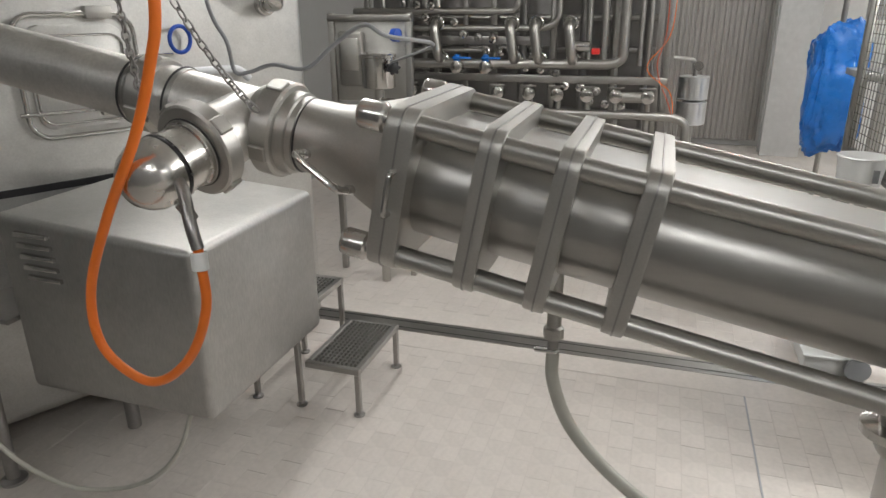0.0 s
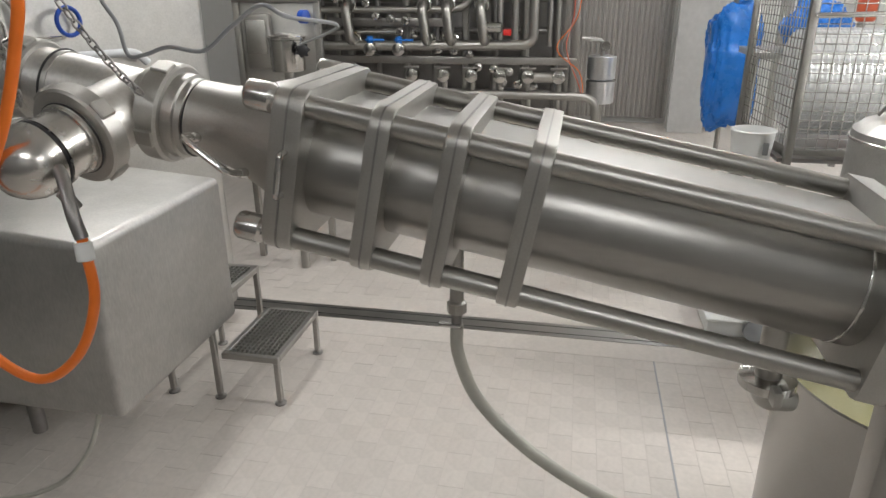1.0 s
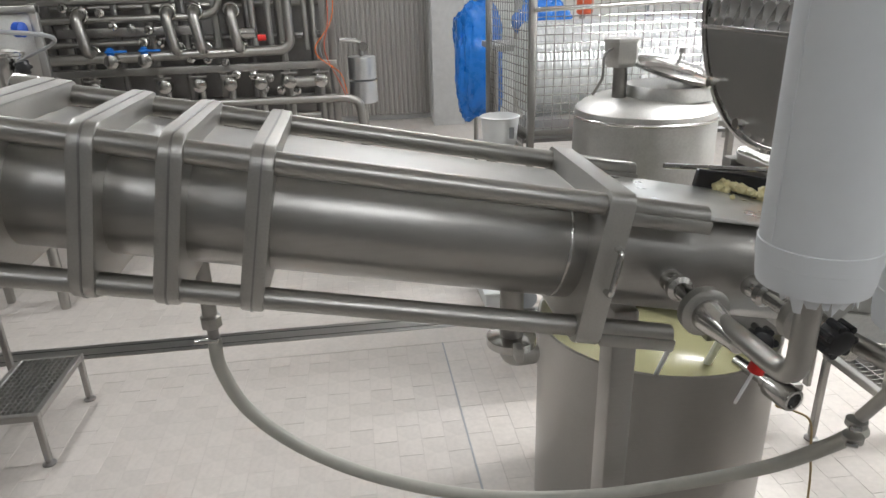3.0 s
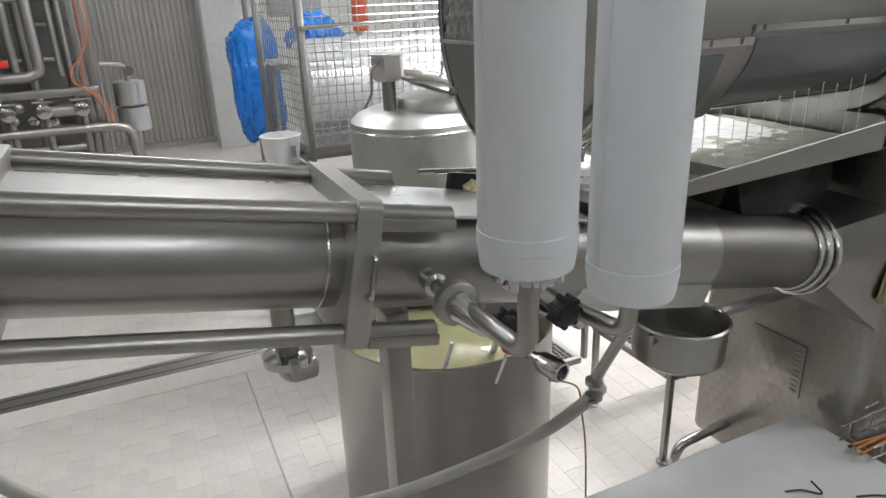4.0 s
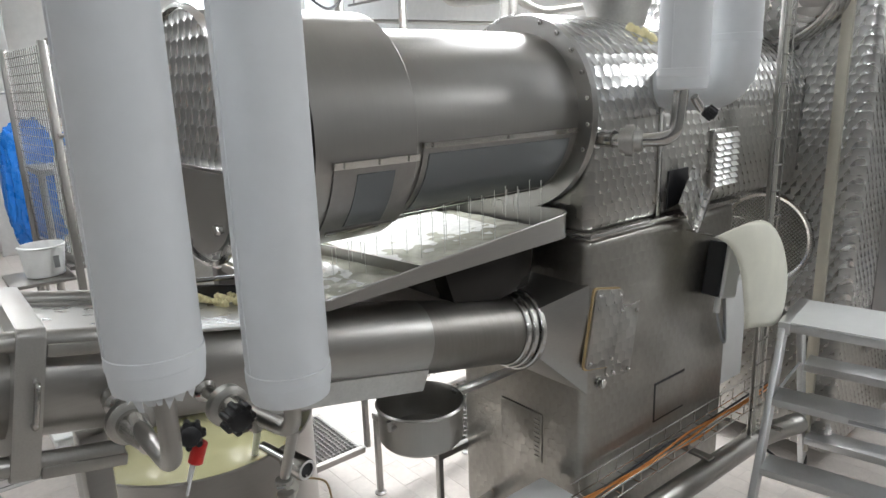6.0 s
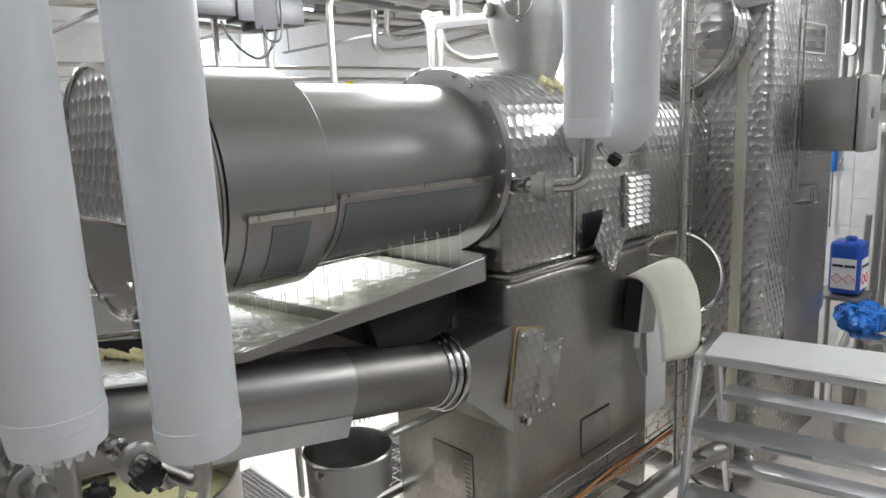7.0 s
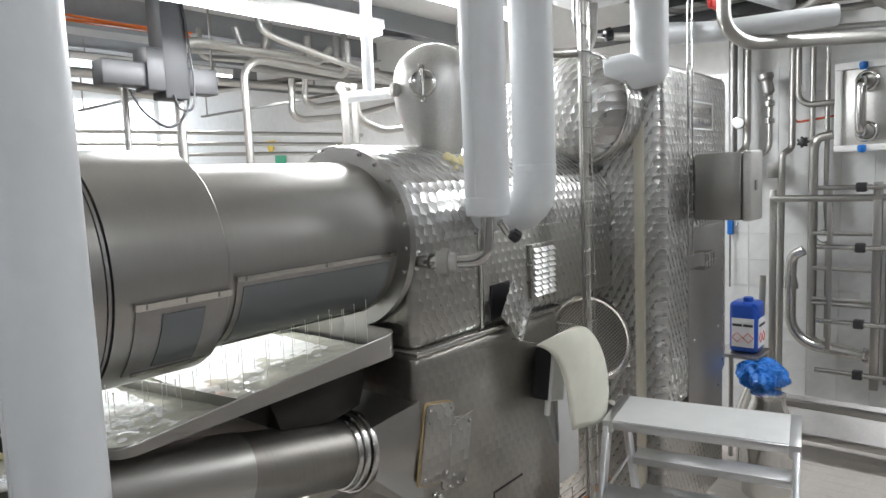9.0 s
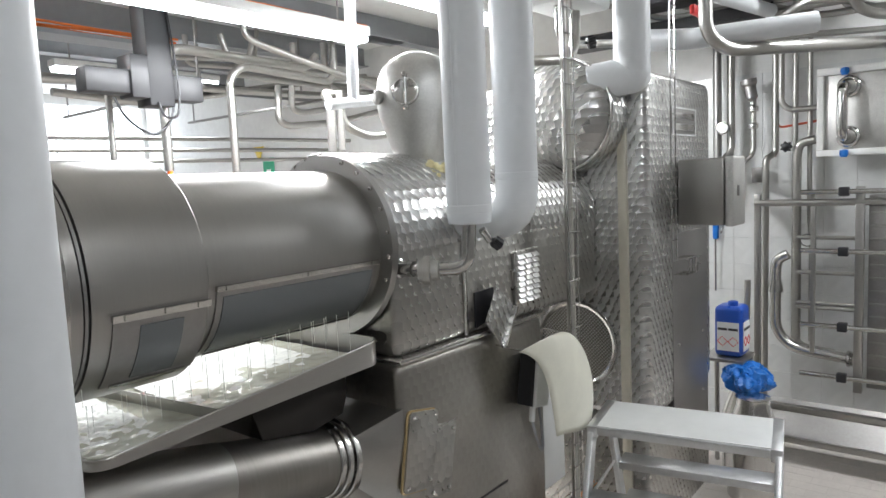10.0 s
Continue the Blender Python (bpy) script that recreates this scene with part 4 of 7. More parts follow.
part("inlet_union", lathe((2.478, 1.07, 1.66), (0.45, -0.85, 0), [(-0.014, 0.026), (-0.012, 0.036), (0.002, 0.036), (0.003, 0.046), (0.026, 0.046), (0.029, 0.034), (0.05, 0.03), (0.052, 0.022)], 12), STEEL_CAST, body)
part("inlet_boss", lathe((2.465, 1.185, 1.665), (0, -1, 0), [(-0.02, 0.042), (0.004, 0.04), (0.012, 0.034), (0.03, 0.032), (0.034, 0.025), (0.09, 0.025)], 24), STEEL_SHINY, body)
insulated_pipe(2.556, 0.942, 1.80, 0.068, CEIL, "white jacketed insulated pipe above the steel elbow")
ip4 = thing("elbow_pipe", (2.74, 0.98, 1.78), "white jacketed insulated pipe with an elbow at its foot", "pipe", "insulated pipes")
part("jacket", pipe([(2.80, 0.925, CEIL), (2.80, 0.925, 1.80), (2.86, 1.3, 1.80)], 0.070, 0.1, 40), WHITE_PIPE, ip4)
part("joint_band", lathe((2.80, 0.925, 1.93), (0, 0, 1), [(0, 0.070), (0.001, 0.0715), (0.02, 0.0715), (0.021, 0.070)], 40), WHITE_PIPE, ip4)
kv = thing("vent_cock", (2.63, 0.92, 1.73), "small steel cock with a black knob", "valve")
part("body", rod((2.60, 0.93, 1.78), (2.63, 0.92, 1.74), 0.012, 14), STEEL_SHINY, kv)
knob(kv, (2.632, 0.915, 1.745), (0.5, -0.4, -0.5), 0.016, BLACK)

# ---- sheet over the switch box ----
sw = thing("switch_box", (3.2, 1.1, 0.98), "dark switch box on the casing with cable entry", "switch box")
SM = Matrix.Translation((3.152, 1.163, 1.232)) @ Matrix.Rotation(radians(11), 4, "Y")
part("box", box((0, -0.069, -0.205), (0.05, 0, 0), 0.004, 1, SM), BLACK, sw)
part("frame", box((0.004, -0.085, -0.208), (0.112, -0.069, 0.003), 0.006, 1, SM), WHITE_PLASTIC, sw)
part("back_plate", box((0.05, -0.069, -0.205), (0.11, 0, 0), 0.004, 1, SM), WHITE_PLASTIC, sw)
part("gland", rod((3.15, 1.11, 1.02), (3.14, 1.11, 0.96), 0.012, 12), WHITE_PLASTIC, sw)
part("cable", sweep(smooth_path([(3.14, 1.11, 0.97), (3.15, 1.09, 0.87), (3.20, 1.1, 0.83), (3.23, 1.12, 0.90), (3.21, 1.12, 1.02)]), 0.006, 8), GREY_PAINT, sw)
hr = part("hang_rod", rod((2.99, 1.165, 1.30), (2.97, 1.02, 1.295), 0.004, 10), STEEL_SHINY, sw)
part("hang_rod", rod((3.32, 1.172, 1.30), (3.30, 1.01, 1.30), 0.004, 10), STEEL_SHINY, sw)


def draped_sheet():
    """A stiff sheet bent over two pegs and hanging down in front."""
    left = [Vector(p) for p in [(2.922, 1.020, 1.305), (3.034, 1.000, 1.230), (3.076, 0.985, 1.108), (3.105, 0.980, 0.933)]]
    right = [Vector(p) for p in [(3.194, 1.020, 1.315), (3.331, 1.000, 1.265), (3.404, 0.980, 1.112), (3.394, 0.980, 0.912)]]

    def along(p, t):
        a, b, c = 3 * t, 3 * t - 1, 3 * t - 2
        d = 3 * t - 3
        return p[0] * (b * c * d / -6) + p[1] * (a * c * d / 2) + p[2] * (a * b * d / -2) + p[3] * (a * b * c / 6)

    vs, fs, n, w = [], [], 28, 12
    for i in range(n + 1):
        t = i / n
        l, r = along(left, t), along(right, t)
        for j in range(w + 1):
            s = j / w
            v = l.lerp(r, s)
            bow = math.sin(s * math.pi)
            vs.append((v.x, v.y - 0.025 * bow, v.z + 0.018 * bow * (1 - t) - 0.006 * math.sin(6 * s + 4 * t) * t))
    m = w + 1
    for i in range(n):
        for j in range(w):
            fs.append((i * m + j, i * m + j + 1, (i + 1) * m + j + 1, (i + 1) * m + j))
    return vs, fs


sh = single("draped_sheet", draped_sheet(), PAPER, "cream translucent plastic sheet draped over a rod", "sheet")
_s = sh.modifiers.new("thick", "SOLIDIFY")
_s.thickness = 0.002

# ---- machine tower ----
CREAM_EDGE = material("cream_edge_profile", (0.62, 0.59, 0.50), 0.35, 0.3, 30, 0.06, 0.05, 0.0)
tower = thing("machine_tower", (4.2, 1.5, 0), "tall machine tower clad in fish-scale ground steel", "machine")
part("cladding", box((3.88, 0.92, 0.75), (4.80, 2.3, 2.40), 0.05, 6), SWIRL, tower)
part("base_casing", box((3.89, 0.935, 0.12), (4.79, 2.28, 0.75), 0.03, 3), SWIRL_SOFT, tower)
part("corner_strip", box((3.862, 1.01, 0.12), (3.884, 1.055, 2.37), 0.004), CREAM_EDGE, tower)
part("service_panel", box((4.18, 0.915, 0.55), (4.70, 0.924, 1.62), 0.004), STEEL_DARK, tower)
for x in (4.25, 4.62):
    for z in (0.72, 1.05):
        part("panel_screw", lathe((x, 0.916, z), (0, -1, 0), [(0, 0.008), (0.004, 0.007), (0.007, 0.003)], 10), STEEL_SHINY, tower)
rc = part("round_cover", lathe((3.88, 1.26, 2.21), (-1, 0, 0), [(0, 0.26), (0.16, 0.26), (0.17, 0.255), (0.171, 0.2)], 64), SWIRL_COVER, tower)
part("domed_end", lathe((3.72, 1.26, 2.21), (-1, 0, 0), [(0, 0.25), (0.03, 0.238), (0.065, 0.20), (0.09, 0.15), (0.105, 0.09), (0.11, 0.02)], 64), SWIRL, rc)
part("cover_rim", ring((3.71, 1.26, 2.21), (1, 0, 0), 0.255, 0.008, 48), STEEL_SHINY, rc)
fg = part("fan_guard", lathe((3.877, 1.29, 1.10), (-1, 0, 0), [(0, 0.215), (0.016, 0.215), (0.018, 0.205), (0.012, 0.192)], 48, False), STEEL_SHINY, tower)
part("guard_plate", lathe((3.879, 1.29, 1.10), (-1, 0, 0), [(0, 0.198), (0.003, 0.198)], 48), STEEL_MATT, fg)
gm = bmesh.new()
for k in range(-15, 16):
    for s in (1, -1):
        h_ = math.sqrt(max(0.0, 0.2 ** 2 - (0.0128 * k) ** 2))
        if h_ > 0.02:
            m_ = Matrix.Translation((3.872, 1.29, 1.10)) @ Matrix.Rotation(radians(45 * s), 4, "X")
            bmesh.ops.create_cube(gm, size=1.0, matrix=m_ @ Matrix.Translation((0.001 * s, 0.0128 * k, 0)) @ Matrix.Diagonal((0.002, 0.0052, 2 * h_, 1)))
tagged(part("wire_mesh", gm, STEEL_SHINY, fg), kind="stuff")
np_ = part("name_plate", box((4.19, 0.912, 2.11), (4.52, 0.92, 2.24), 0.003), STEEL, tower, "metal plate with two raised bars")
for lo_, hi_ in (((4.188, 0.909, 2.106), (4.522, 0.913, 2.113)), ((4.188, 0.909, 2.237), (4.522, 0.913, 2.244)), ((4.188, 0.909, 2.11), (4.195, 0.913, 2.24)), ((4.515, 0.909, 2.11), (4.522, 0.913, 2.24))):
    part("plate_edge", box(lo_, hi_, 0.0), WHITE_PLASTIC, np_)
for z in (2.13, 2.185):
    part("raised_bar", box((4.22, 0.907, z), (4.49, 0.913, z + 0.035), 0.003), STEEL_SHINY, np_)
eb = thing("switch_cabinet", (4.1, 0.75, 1.66), "brushed stainless switch cabinet on the tower", "cabinet")
part("case", box((4.25, 0.69, 1.66), (4.43, 0.915, 1.985), 0.01, 3), STEEL, eb)
ed = part("door", box((4.24, 0.645, 1.655), (4.44, 0.686, 1.99), 0.01, 3), STEEL_MATT, eb)
part("lock", box((4.30, 0.637, 1.80), (4.32, 0.646, 1.85), 0.003), STEEL_DARK, ed)


def cable_ladder(name, x, y, z0, z1, w, label, cables=True):
    """A narrow wire cable ladder with pipes tied to it."""
    e = thing(name, (x, y, z0), label, "cable tray")
    for dx in (-w / 2, w / 2):
        part("rail", rod((x + dx, y, z0), (x + dx, y, z1), 0.0035, 8), STEEL_SHINY, e)
    for i in range(int((z1 - z0) / 0.1)):
        part("rung", rod((x - w / 2 - 0.01, y - 0.004, z0 + 0.1 * i), (x + w / 2 + 0.01, y - 0.004, z0 + 0.1 * i), 0.003, 6), STEEL_SHINY, e)
    if cables:
        part("conduit", rod((x - 0.012, y + 0.014, z0), (x - 0.012, y + 0.014, z1), 0.014, 14), STEEL_ROUND, e)
        part("conduit", rod((x + 0.016, y + 0.014, z0), (x + 0.016, y + 0.014, z1), 0.009, 12), HOSE, e)


cable_ladder("cable_ladder", 3.40, 1.045, 0.30, 3.2, 0.075, "wire cable ladder with conduits beside the tower")
cable_ladder("cable_ladder", 4.12, 0.885, 1.50, 3.2, 0.06, "wire cable ladder on the tower front", False)
bk = thing("wire_basket", (3.82, 0.87, 1.42), "small wire basket bracket on the tower", "bracket")
for k in range(4):
    part("wire", pipe([(4.20 + 0.04 * k, 0.92, 1.50), (4.20 + 0.04 * k, 0.84, 1.50), (4.20 + 0.04 * k, 0.84, 1.42), (4.20 + 0.04 * k, 0.92, 1.42)], 0.003, 0.01, 6), STEEL_SHINY, bk)
part("wire", rod((4.17, 0.84, 1.46), (4.36, 0.84, 1.46), 0.003, 6), STEEL_SHINY, bk)
part("wire", rod((4.17, 0.84, 1.50), (4.36, 0.84, 1.50), 0.003, 6), STEEL_SHINY, bk)

# white elbow pipe and cock over the tower
we = thing("elbow_pipe", (3.85, 1.0, 2.45), "thick white jacketed pipe bending into the tower", "pipe", "insulated pipes")
part("jacket", rod((3.81, 0.95, 2.365), (3.81, 0.95, CEIL), 0.08, 40), WHITE_PIPE, we)
bm = bmesh.new()
bmesh.ops.create_uvsphere(bm, u_segments=40, v_segments=24, radius=0.0806, matrix=Matrix.Translation((3.81, 0.95, 2.363)))
part("elbow", bm, WHITE_PIPE, we)
part("side_jacket", rod((3.81, 0.95, 2.362), (3.735, 1.125, 2.34), 0.08, 40), WHITE_PIPE, we)
part("stub", rod((3.745, 1.14, 2.336), (3.722, 1.21, 2.328), 0.045, 24), STEEL_CAST, we)
ch = thing("ceiling_cock", (3.35, 1.12, 2.5), "steel pipe loop with a black knob under a white housing", "valve")
part("loop", pipe([(3.615, 1.12, 2.68), (3.61, 1.12, 2.49), (3.54, 1.12, 2.425), (3.28, 1.16, 2.395)], 0.022, 0.05, 16), STEEL_ROUND, ch)
part("loop", pipe([(3.462, 1.12, 2.68), (3.47, 1.12, 2.52), (3.53, 1.12, 2.46)], 0.016, 0.04, 16), STEEL_SHINY, ch)
part("loop", pipe([(3.50, 1.13, 2.68), (3.50, 1.13, 2.56), (3.55, 1.13, 2.52)], 0.010, 0.03, 12), STEEL_SHINY, ch)
part("cover", box((3.41, 1.0, 2.635), (3.72, 1.26, 2.80), 0.02), WHITE_PLASTIC, ch)
part("stem", rod((3.56, 1.14, 2.78), (3.56, 1.14, CEIL), 0.05, 16), WHITE_PIPE, ch)
part("stem", rod((3.615, 1.12, 2.50), (3.68, 1.10, 2.506), 0.008, 8), STEEL_SHINY, ch)
knob(ch, (3.68, 1.10, 2.506), (0.6, -0.6, 0.2), 0.024, BLACK)

# dosing vessel on top of the housing
vs_ = thing("dosing_vessel", (2.85, 1.42, 2.02), "egg-shaped matt steel vessel with a round sight port", "vessel")
part("shell", lathe((2.89, 1.415, 1.98), (0, 0, 1), [(0.0, 0.085), (0.06, 0.10), (0.14, 0.127), (0.21, 0.15), (0.28, 0.158), (0.34, 0.150), (0.385, 0.128), (0.42, 0.09), (0.44, 0.045), (0.445, 0.005)], 48), STEEL_MATT, vs_)
pd = Vector((-0.90, -0.42, 0.10)).normalized()
pp = Vector((2.89, 1.415, 2.245)) + pd * 0.148
sp = part("sight_port", lathe(pp, pd, [(-0.02, 0.052), (0.012, 0.05), (0.016, 0.046), (0.012, 0.036)], 32), STEEL_SHINY, vs_)
part("port_bar", rod(pp + Vector((0, 0, 0.055)) + pd * 0.014, pp - Vector((0, 0, 0.055)) + pd * 0.014, 0.006, 10), STEEL_SHINY, sp)
for z in (0.058, -0.058):
    part("wing_nut", lathe(pp + Vector((0, 0, z)), pd, [(0, 0.009), (0.02, 0.011), (0.028, 0.005)], 8), STEEL_SHINY, sp)
part("side_clamp", lathe((2.745, 1.465, 2.25), (-1, 0.4, 0), [(0, 0.02), (0.01, 0.027), (0.022, 0.027), (0.03, 0.018)], 20), STEEL_CAST, vs_)
bm = bmesh.new()
for k in range(26):
    a, b = (k * 0.618) % 1.0, (k * 0.377) % 1.0
    bmesh.ops.create_icosphere(bm, subdivisions=2, radius=0.009 + 0.008 * ((k * 0.53) % 1.0), matrix=Matrix.Translation((2.80 + 0.09 * a, 1.255 + 0.05 * b, 1.955 + 0.04 * b + 0.012 * ((k * 0.77) % 1.0))))
single("butter_lump", bm, BUTTER, "pale yellow butter crumbs on the steel housing", "butter")
bl = bmesh.new()
for k in range(60):
    a = (k * 0.618) % 1.0
    b = (k * 0.377) % 1.0
    c = T(1.0 + 0.16 * a, 1.38 + 0.1 * b, UC + 0.108 + 0.014 * ((k * 0.77) % 1.0))
    bmesh.ops.create_icosphere(bl, subdivisions=1, radius=0.006 + 0.007 * ((k * 0.53) % 1.0), matrix=Matrix.Translation(c))
single("butter_crumbs", bl, BUTTER, "heap of pale yellow butter crumbs on the barrel lid", "butter")
ct = thing("black_chute", T(1.08, 1.46, UC + 0.1), "small black rubber chute edge behind the barrel", "chute")
part("lip", box((0.96, 1.46, UC + 0.10), (1.22, 1.475, UC + 0.14), 0.003, 1, TF), BLACK, ct)
part("bar", rod(T(0.9, 1.5, UC + 0.13), T(1.25, 1.5, UC + 0.16), 0.006, 10), STEEL_SHINY, ct)

# ---- cable tray and pipe along the foot of the housing ----
wt = thing("wire_cable_tray", (2.9, 1.1, 0.5), "wire mesh cable tray with orange cables along the casing", "cable tray")
for y, z in ((1.15, 0.55), (1.15, 0.50), (1.10, 0.50), (1.05, 0.50), (1.05, 0.54)):
    part("wire", rod((2.36, y, z), (3.62, y, z), 0.003, 6), STEEL_SHINY, wt)
for k in range(13):
    part("cross_wire", pipe([(2.4 + 0.1 * k, 1.15, 0.55), (2.4 + 0.1 * k, 1.15, 0.498), (2.4 + 0.1 * k, 1.05, 0.498), (2.4 + 0.1 * k, 1.05, 0.54)], 0.0025, 0.008, 6), STEEL_SHINY, wt)
for k in range(4):
    part("orange_cable", sweep(smooth_path([(2.34 + 0.215 * i, 1.07 + 0.012 * k + 0.006 * math.sin(i * 1.7 + k), 0.512 + 0.006 * ((i + k) % 3)) for i in range(7)]), 0.0042, 8), AMBER if k < 3 else BLACK, wt)
fp_ = thing("drain_pipe", (2.9, 1.05, 0.35), "stainless pipe running low along the casing", "pipe")
part("run", pipe([(2.2, 1.06, 0.36), (3.5, 1.06, 0.33), (3.72, 1.0, 0.33)], 0.045, 0.08, 20), STEEL_ROUND, fp_)
part("clamp", lathe((3.42, 1.06, 0.332), (1, 0, 0), [(0, 0.048), (0.004, 0.056), (0.02, 0.056), (0.024, 0.048)], 20), STEEL_SHINY, fp_)
part("valve_lever", box((3.5, 0.98, 0.37), (3.53, 1.10, 0.378), 0.002), STEEL_SHINY, fp_)
part("wall_bracket", box((3.05, 1.05, 0.39), (3.09, 1.17, 0.40), 0.002), STEEL, fp_)
single("junction_panel", box((3.38, 1.2, 0.55), (3.56, 1.24, 1.0), 0.006), WHITE_PLASTIC, "pale grey junction panel between casing and tower", "panel")
single("loose_cable", sweep(smooth_path([(3.5, 1.1, 0.30), (3.6, 0.95, 0.16), (3.75, 0.8, 0.03), (3.6, 0.6, 0.012), (3.4, 0.55, 0.012), (3.3, 0.3, 0.012), (3.0, 0.1, 0.012)]), 0.006, 8), BLACK, "black cable lying loose on the floor", "cable")

# ---- step ladder ----
lad = thing("step_ladder", (3.45, 0.6, 0), "aluminium step ladder with a wide white-topped platform", "ladder")
LM = pose(3.255, 0.925, 0, 0, 0, -78.5)   # x runs along the platform, y to the rear


def lbox(name, lo, hi, mat, bevel=0.003, parent=None, m=None):
    return part(name, box(lo, hi, bevel, 2, LM @ m if m is not None else LM), mat, parent or lad)


top = lbox("platform", (0.0, 0.0, 0.908), (0.69, 0.33, 0.94), ALU)
lbox("platform_mat", (0.035, 0.006, 0.9405), (0.655, 0.324, 0.944), WHITE_PLASTIC, 0.001, top)
for x in (0.0, 0.655):
    lbox("corner_cap", (x - 0.003, -0.004, 0.895), (x + 0.038, 0.334, 0.9445), ALU, 0.005, top)
for i, z in enumerate((0.70, 0.47, 0.24)):
    off = -(0.94 - z) * 0.42
    st_ = lbox("step", (0.03, off - 0.045, z - 0.028), (0.66, off + 0.075, z), ALU, 0.003)
    if i == 0:
        lbox("label_bar", (0.27, off - 0.047, z - 0.020), (0.43, off - 0.0445, z - 0.008), GREY_PAINT, 0.0, st_)
for x in (0.012, 0.678):
    m0, m1 = LM @ Vector((x, 0.03, 0.92)), LM @ Vector((x, -0.36, 0.0))
    d = m1 - m0
    mm = frame_at(m0, d) @ Matrix.Rotation(0, 4, "Z")
    fl_ = part("front_rail", box((-0.012, -0.032, 0), (0.012, 0.032, d.length), 0.004, 2, mm), ALU, lad)
    part("rubber_foot", box((-0.016, -0.036, d.length - 0.05), (0.016, 0.036, d.length + 0.002), 0.005, 2, mm), BLACK, fl_)
    m0, m1 = LM @ Vector((x, 0.30, 0.92)), LM @ Vector((x, 0.69, 0.0))
    d = m1 - m0
    mm = frame_at(m0, d)
    rl = part("rear_rail", box((-0.012, -0.032, 0), (0.012, 0.032, d.length), 0.004, 2, mm), ALU, lad)
    part("rubber_foot", box((-0.016, -0.036, d.length - 0.05), (0.016, 0.036, d.length + 0.002), 0.005, 2, mm), BLACK, rl)
for z in (0.645, 0.43, 0.22):
    off = 0.33 + (0.94 - z) * 0.42
    lbox("rear_step", (0.03, off - 0.075, z - 0.034), (0.66, off + 0.045, z), ALU, 0.003)
for x in (0.02, 0.67):
    part("side_strap", sweep([LM @ Vector((x, -0.08, 0.68)), LM @ Vector((x, 0.34, 0.66))], 0.006, 8), ALU, lad)

# ---- vat, pot, white table, second platform ----
vat = thing("steel_vat", (1.468, 2.023, 0), "open round stainless steel vat half filled with buttermilk", "vat")
part("wall", lathe((1.468, 2.023, 0), (0, 0, 1), [(0.02, 0.376), (0.75, 0.378), (0.757, 0.381), (0.763, 0.378), (0.757, 0.372), (0.03, 0.370)], 72, False), STEEL, vat)
part("bottom", lathe((1.468, 2.023, 0.0), (0, 0, 1), [(0.0, 0.36), (0.03, 0.376)], 72), STEEL, vat)
part("buttermilk", lathe((1.468, 2.023, 0.45), (0, 0, 1), [(0, 0.36), (0.16, 0.368), (0.165, 0.36)], 72), WHEY, vat, "yellowish buttermilk in the vat")
for a in (200, 290, 20):
    part("lug", box((-0.03, 0.36, 0.03), (0.03, 0.41, 0.09), 0.01, 2, Matrix.Translation((1.468, 2.023, 0)) @ Matrix.Rotation(radians(a), 4, "Z")), STEEL_SHINY, vat)
part("ladle_handle", rod((1.30, 1.75, 0.58), (1.345, 1.68, 0.84), 0.007, 8), WHITE_PLASTIC, vat, "white plastic stick leaning in the vat")
part("ladle_handle", rod((1.62, 1.95, 0.58), (1.60, 1.80, 0.86), 0.012, 10), WHITE_PLASTIC, vat, "white plastic stick leaning in the vat")
pot = thing("catch_pot", (1.99, 1.42, 0.62), "round stainless catch pot under the feed tube", "pot")
part("wall", lathe((1.974, 1.44, 0), (0, 0, 1), [(0.745, 0.02), (0.747, 0.12), (0.76, 0.132), (0.868, 0.135), (0.874, 0.142), (0.88, 0.136), (0.868, 0.129), (0.765, 0.126), (0.755, 0.11)], 56), STEEL_ROUND, pot)
part("bracket", box((2.1, 1.40, 0.86), (2.45, 1.44, 0.875), 0.004), STEEL, pot)
part("lug", pipe([(1.85, 1.40, 0.85), (1.82, 1.39, 0.85), (1.82, 1.39, 0.88)], 0.008, 0.012, 10), STEEL, pot)
ws = thing("white_table", (1.95, 1.0, 0), "low table with a plain white plastic top", "table")
part("top", box((1.45, 0.62, 0.462), (2.40, 1.315, 0.483), 0.006), WHITE_PLASTIC, ws)
for x in (1.5, 2.33):
    for y in (0.67, 1.26):
        part("leg", rod((x, y, 0), (x, y, 0.462), 0.015, 12), STEEL_ROUND, ws)
part("clip", sweep(smooth_path([(2.05, 1.08, 0.486), (2.09, 1.06, 0.49), (2.13, 1.03, 0.486), (2.12, 1.06, 0.51)]), 0.003, 6), BLACK, ws)
part("clip", sweep(smooth_path([(2.20, 0.98, 0.486), (2.25, 0.96, 0.486), (2.3, 0.92, 0.49)]), 0.003, 6), BLACK, ws)


GRATE = material("galvanised_grating", (0.36, 0.355, 0.34), 0.5, 1.0, 60, 0.15, 0.1, 0.05)


def grating(parent, x0, x1, y0, y1, z, nx, ny):
    """Crossed flat bars of an open step grating."""
    bm = bmesh.new()
    for i in range(nx + 1):
        x = x0 + (x1 - x0) * i / nx
        add_box(bm, (x - 0.0015, y0, z - 0.02), (x + 0.0015, y1, z))
    for j in range(ny + 1):
        y = y0 + (y1 - y0) * j / ny
        add_box(bm, (x0, y - 0.0015, z - 0.02), (x1, y + 0.0015, z - 0.001))
    part("grating", bm, GRATE, parent, smooth=False)


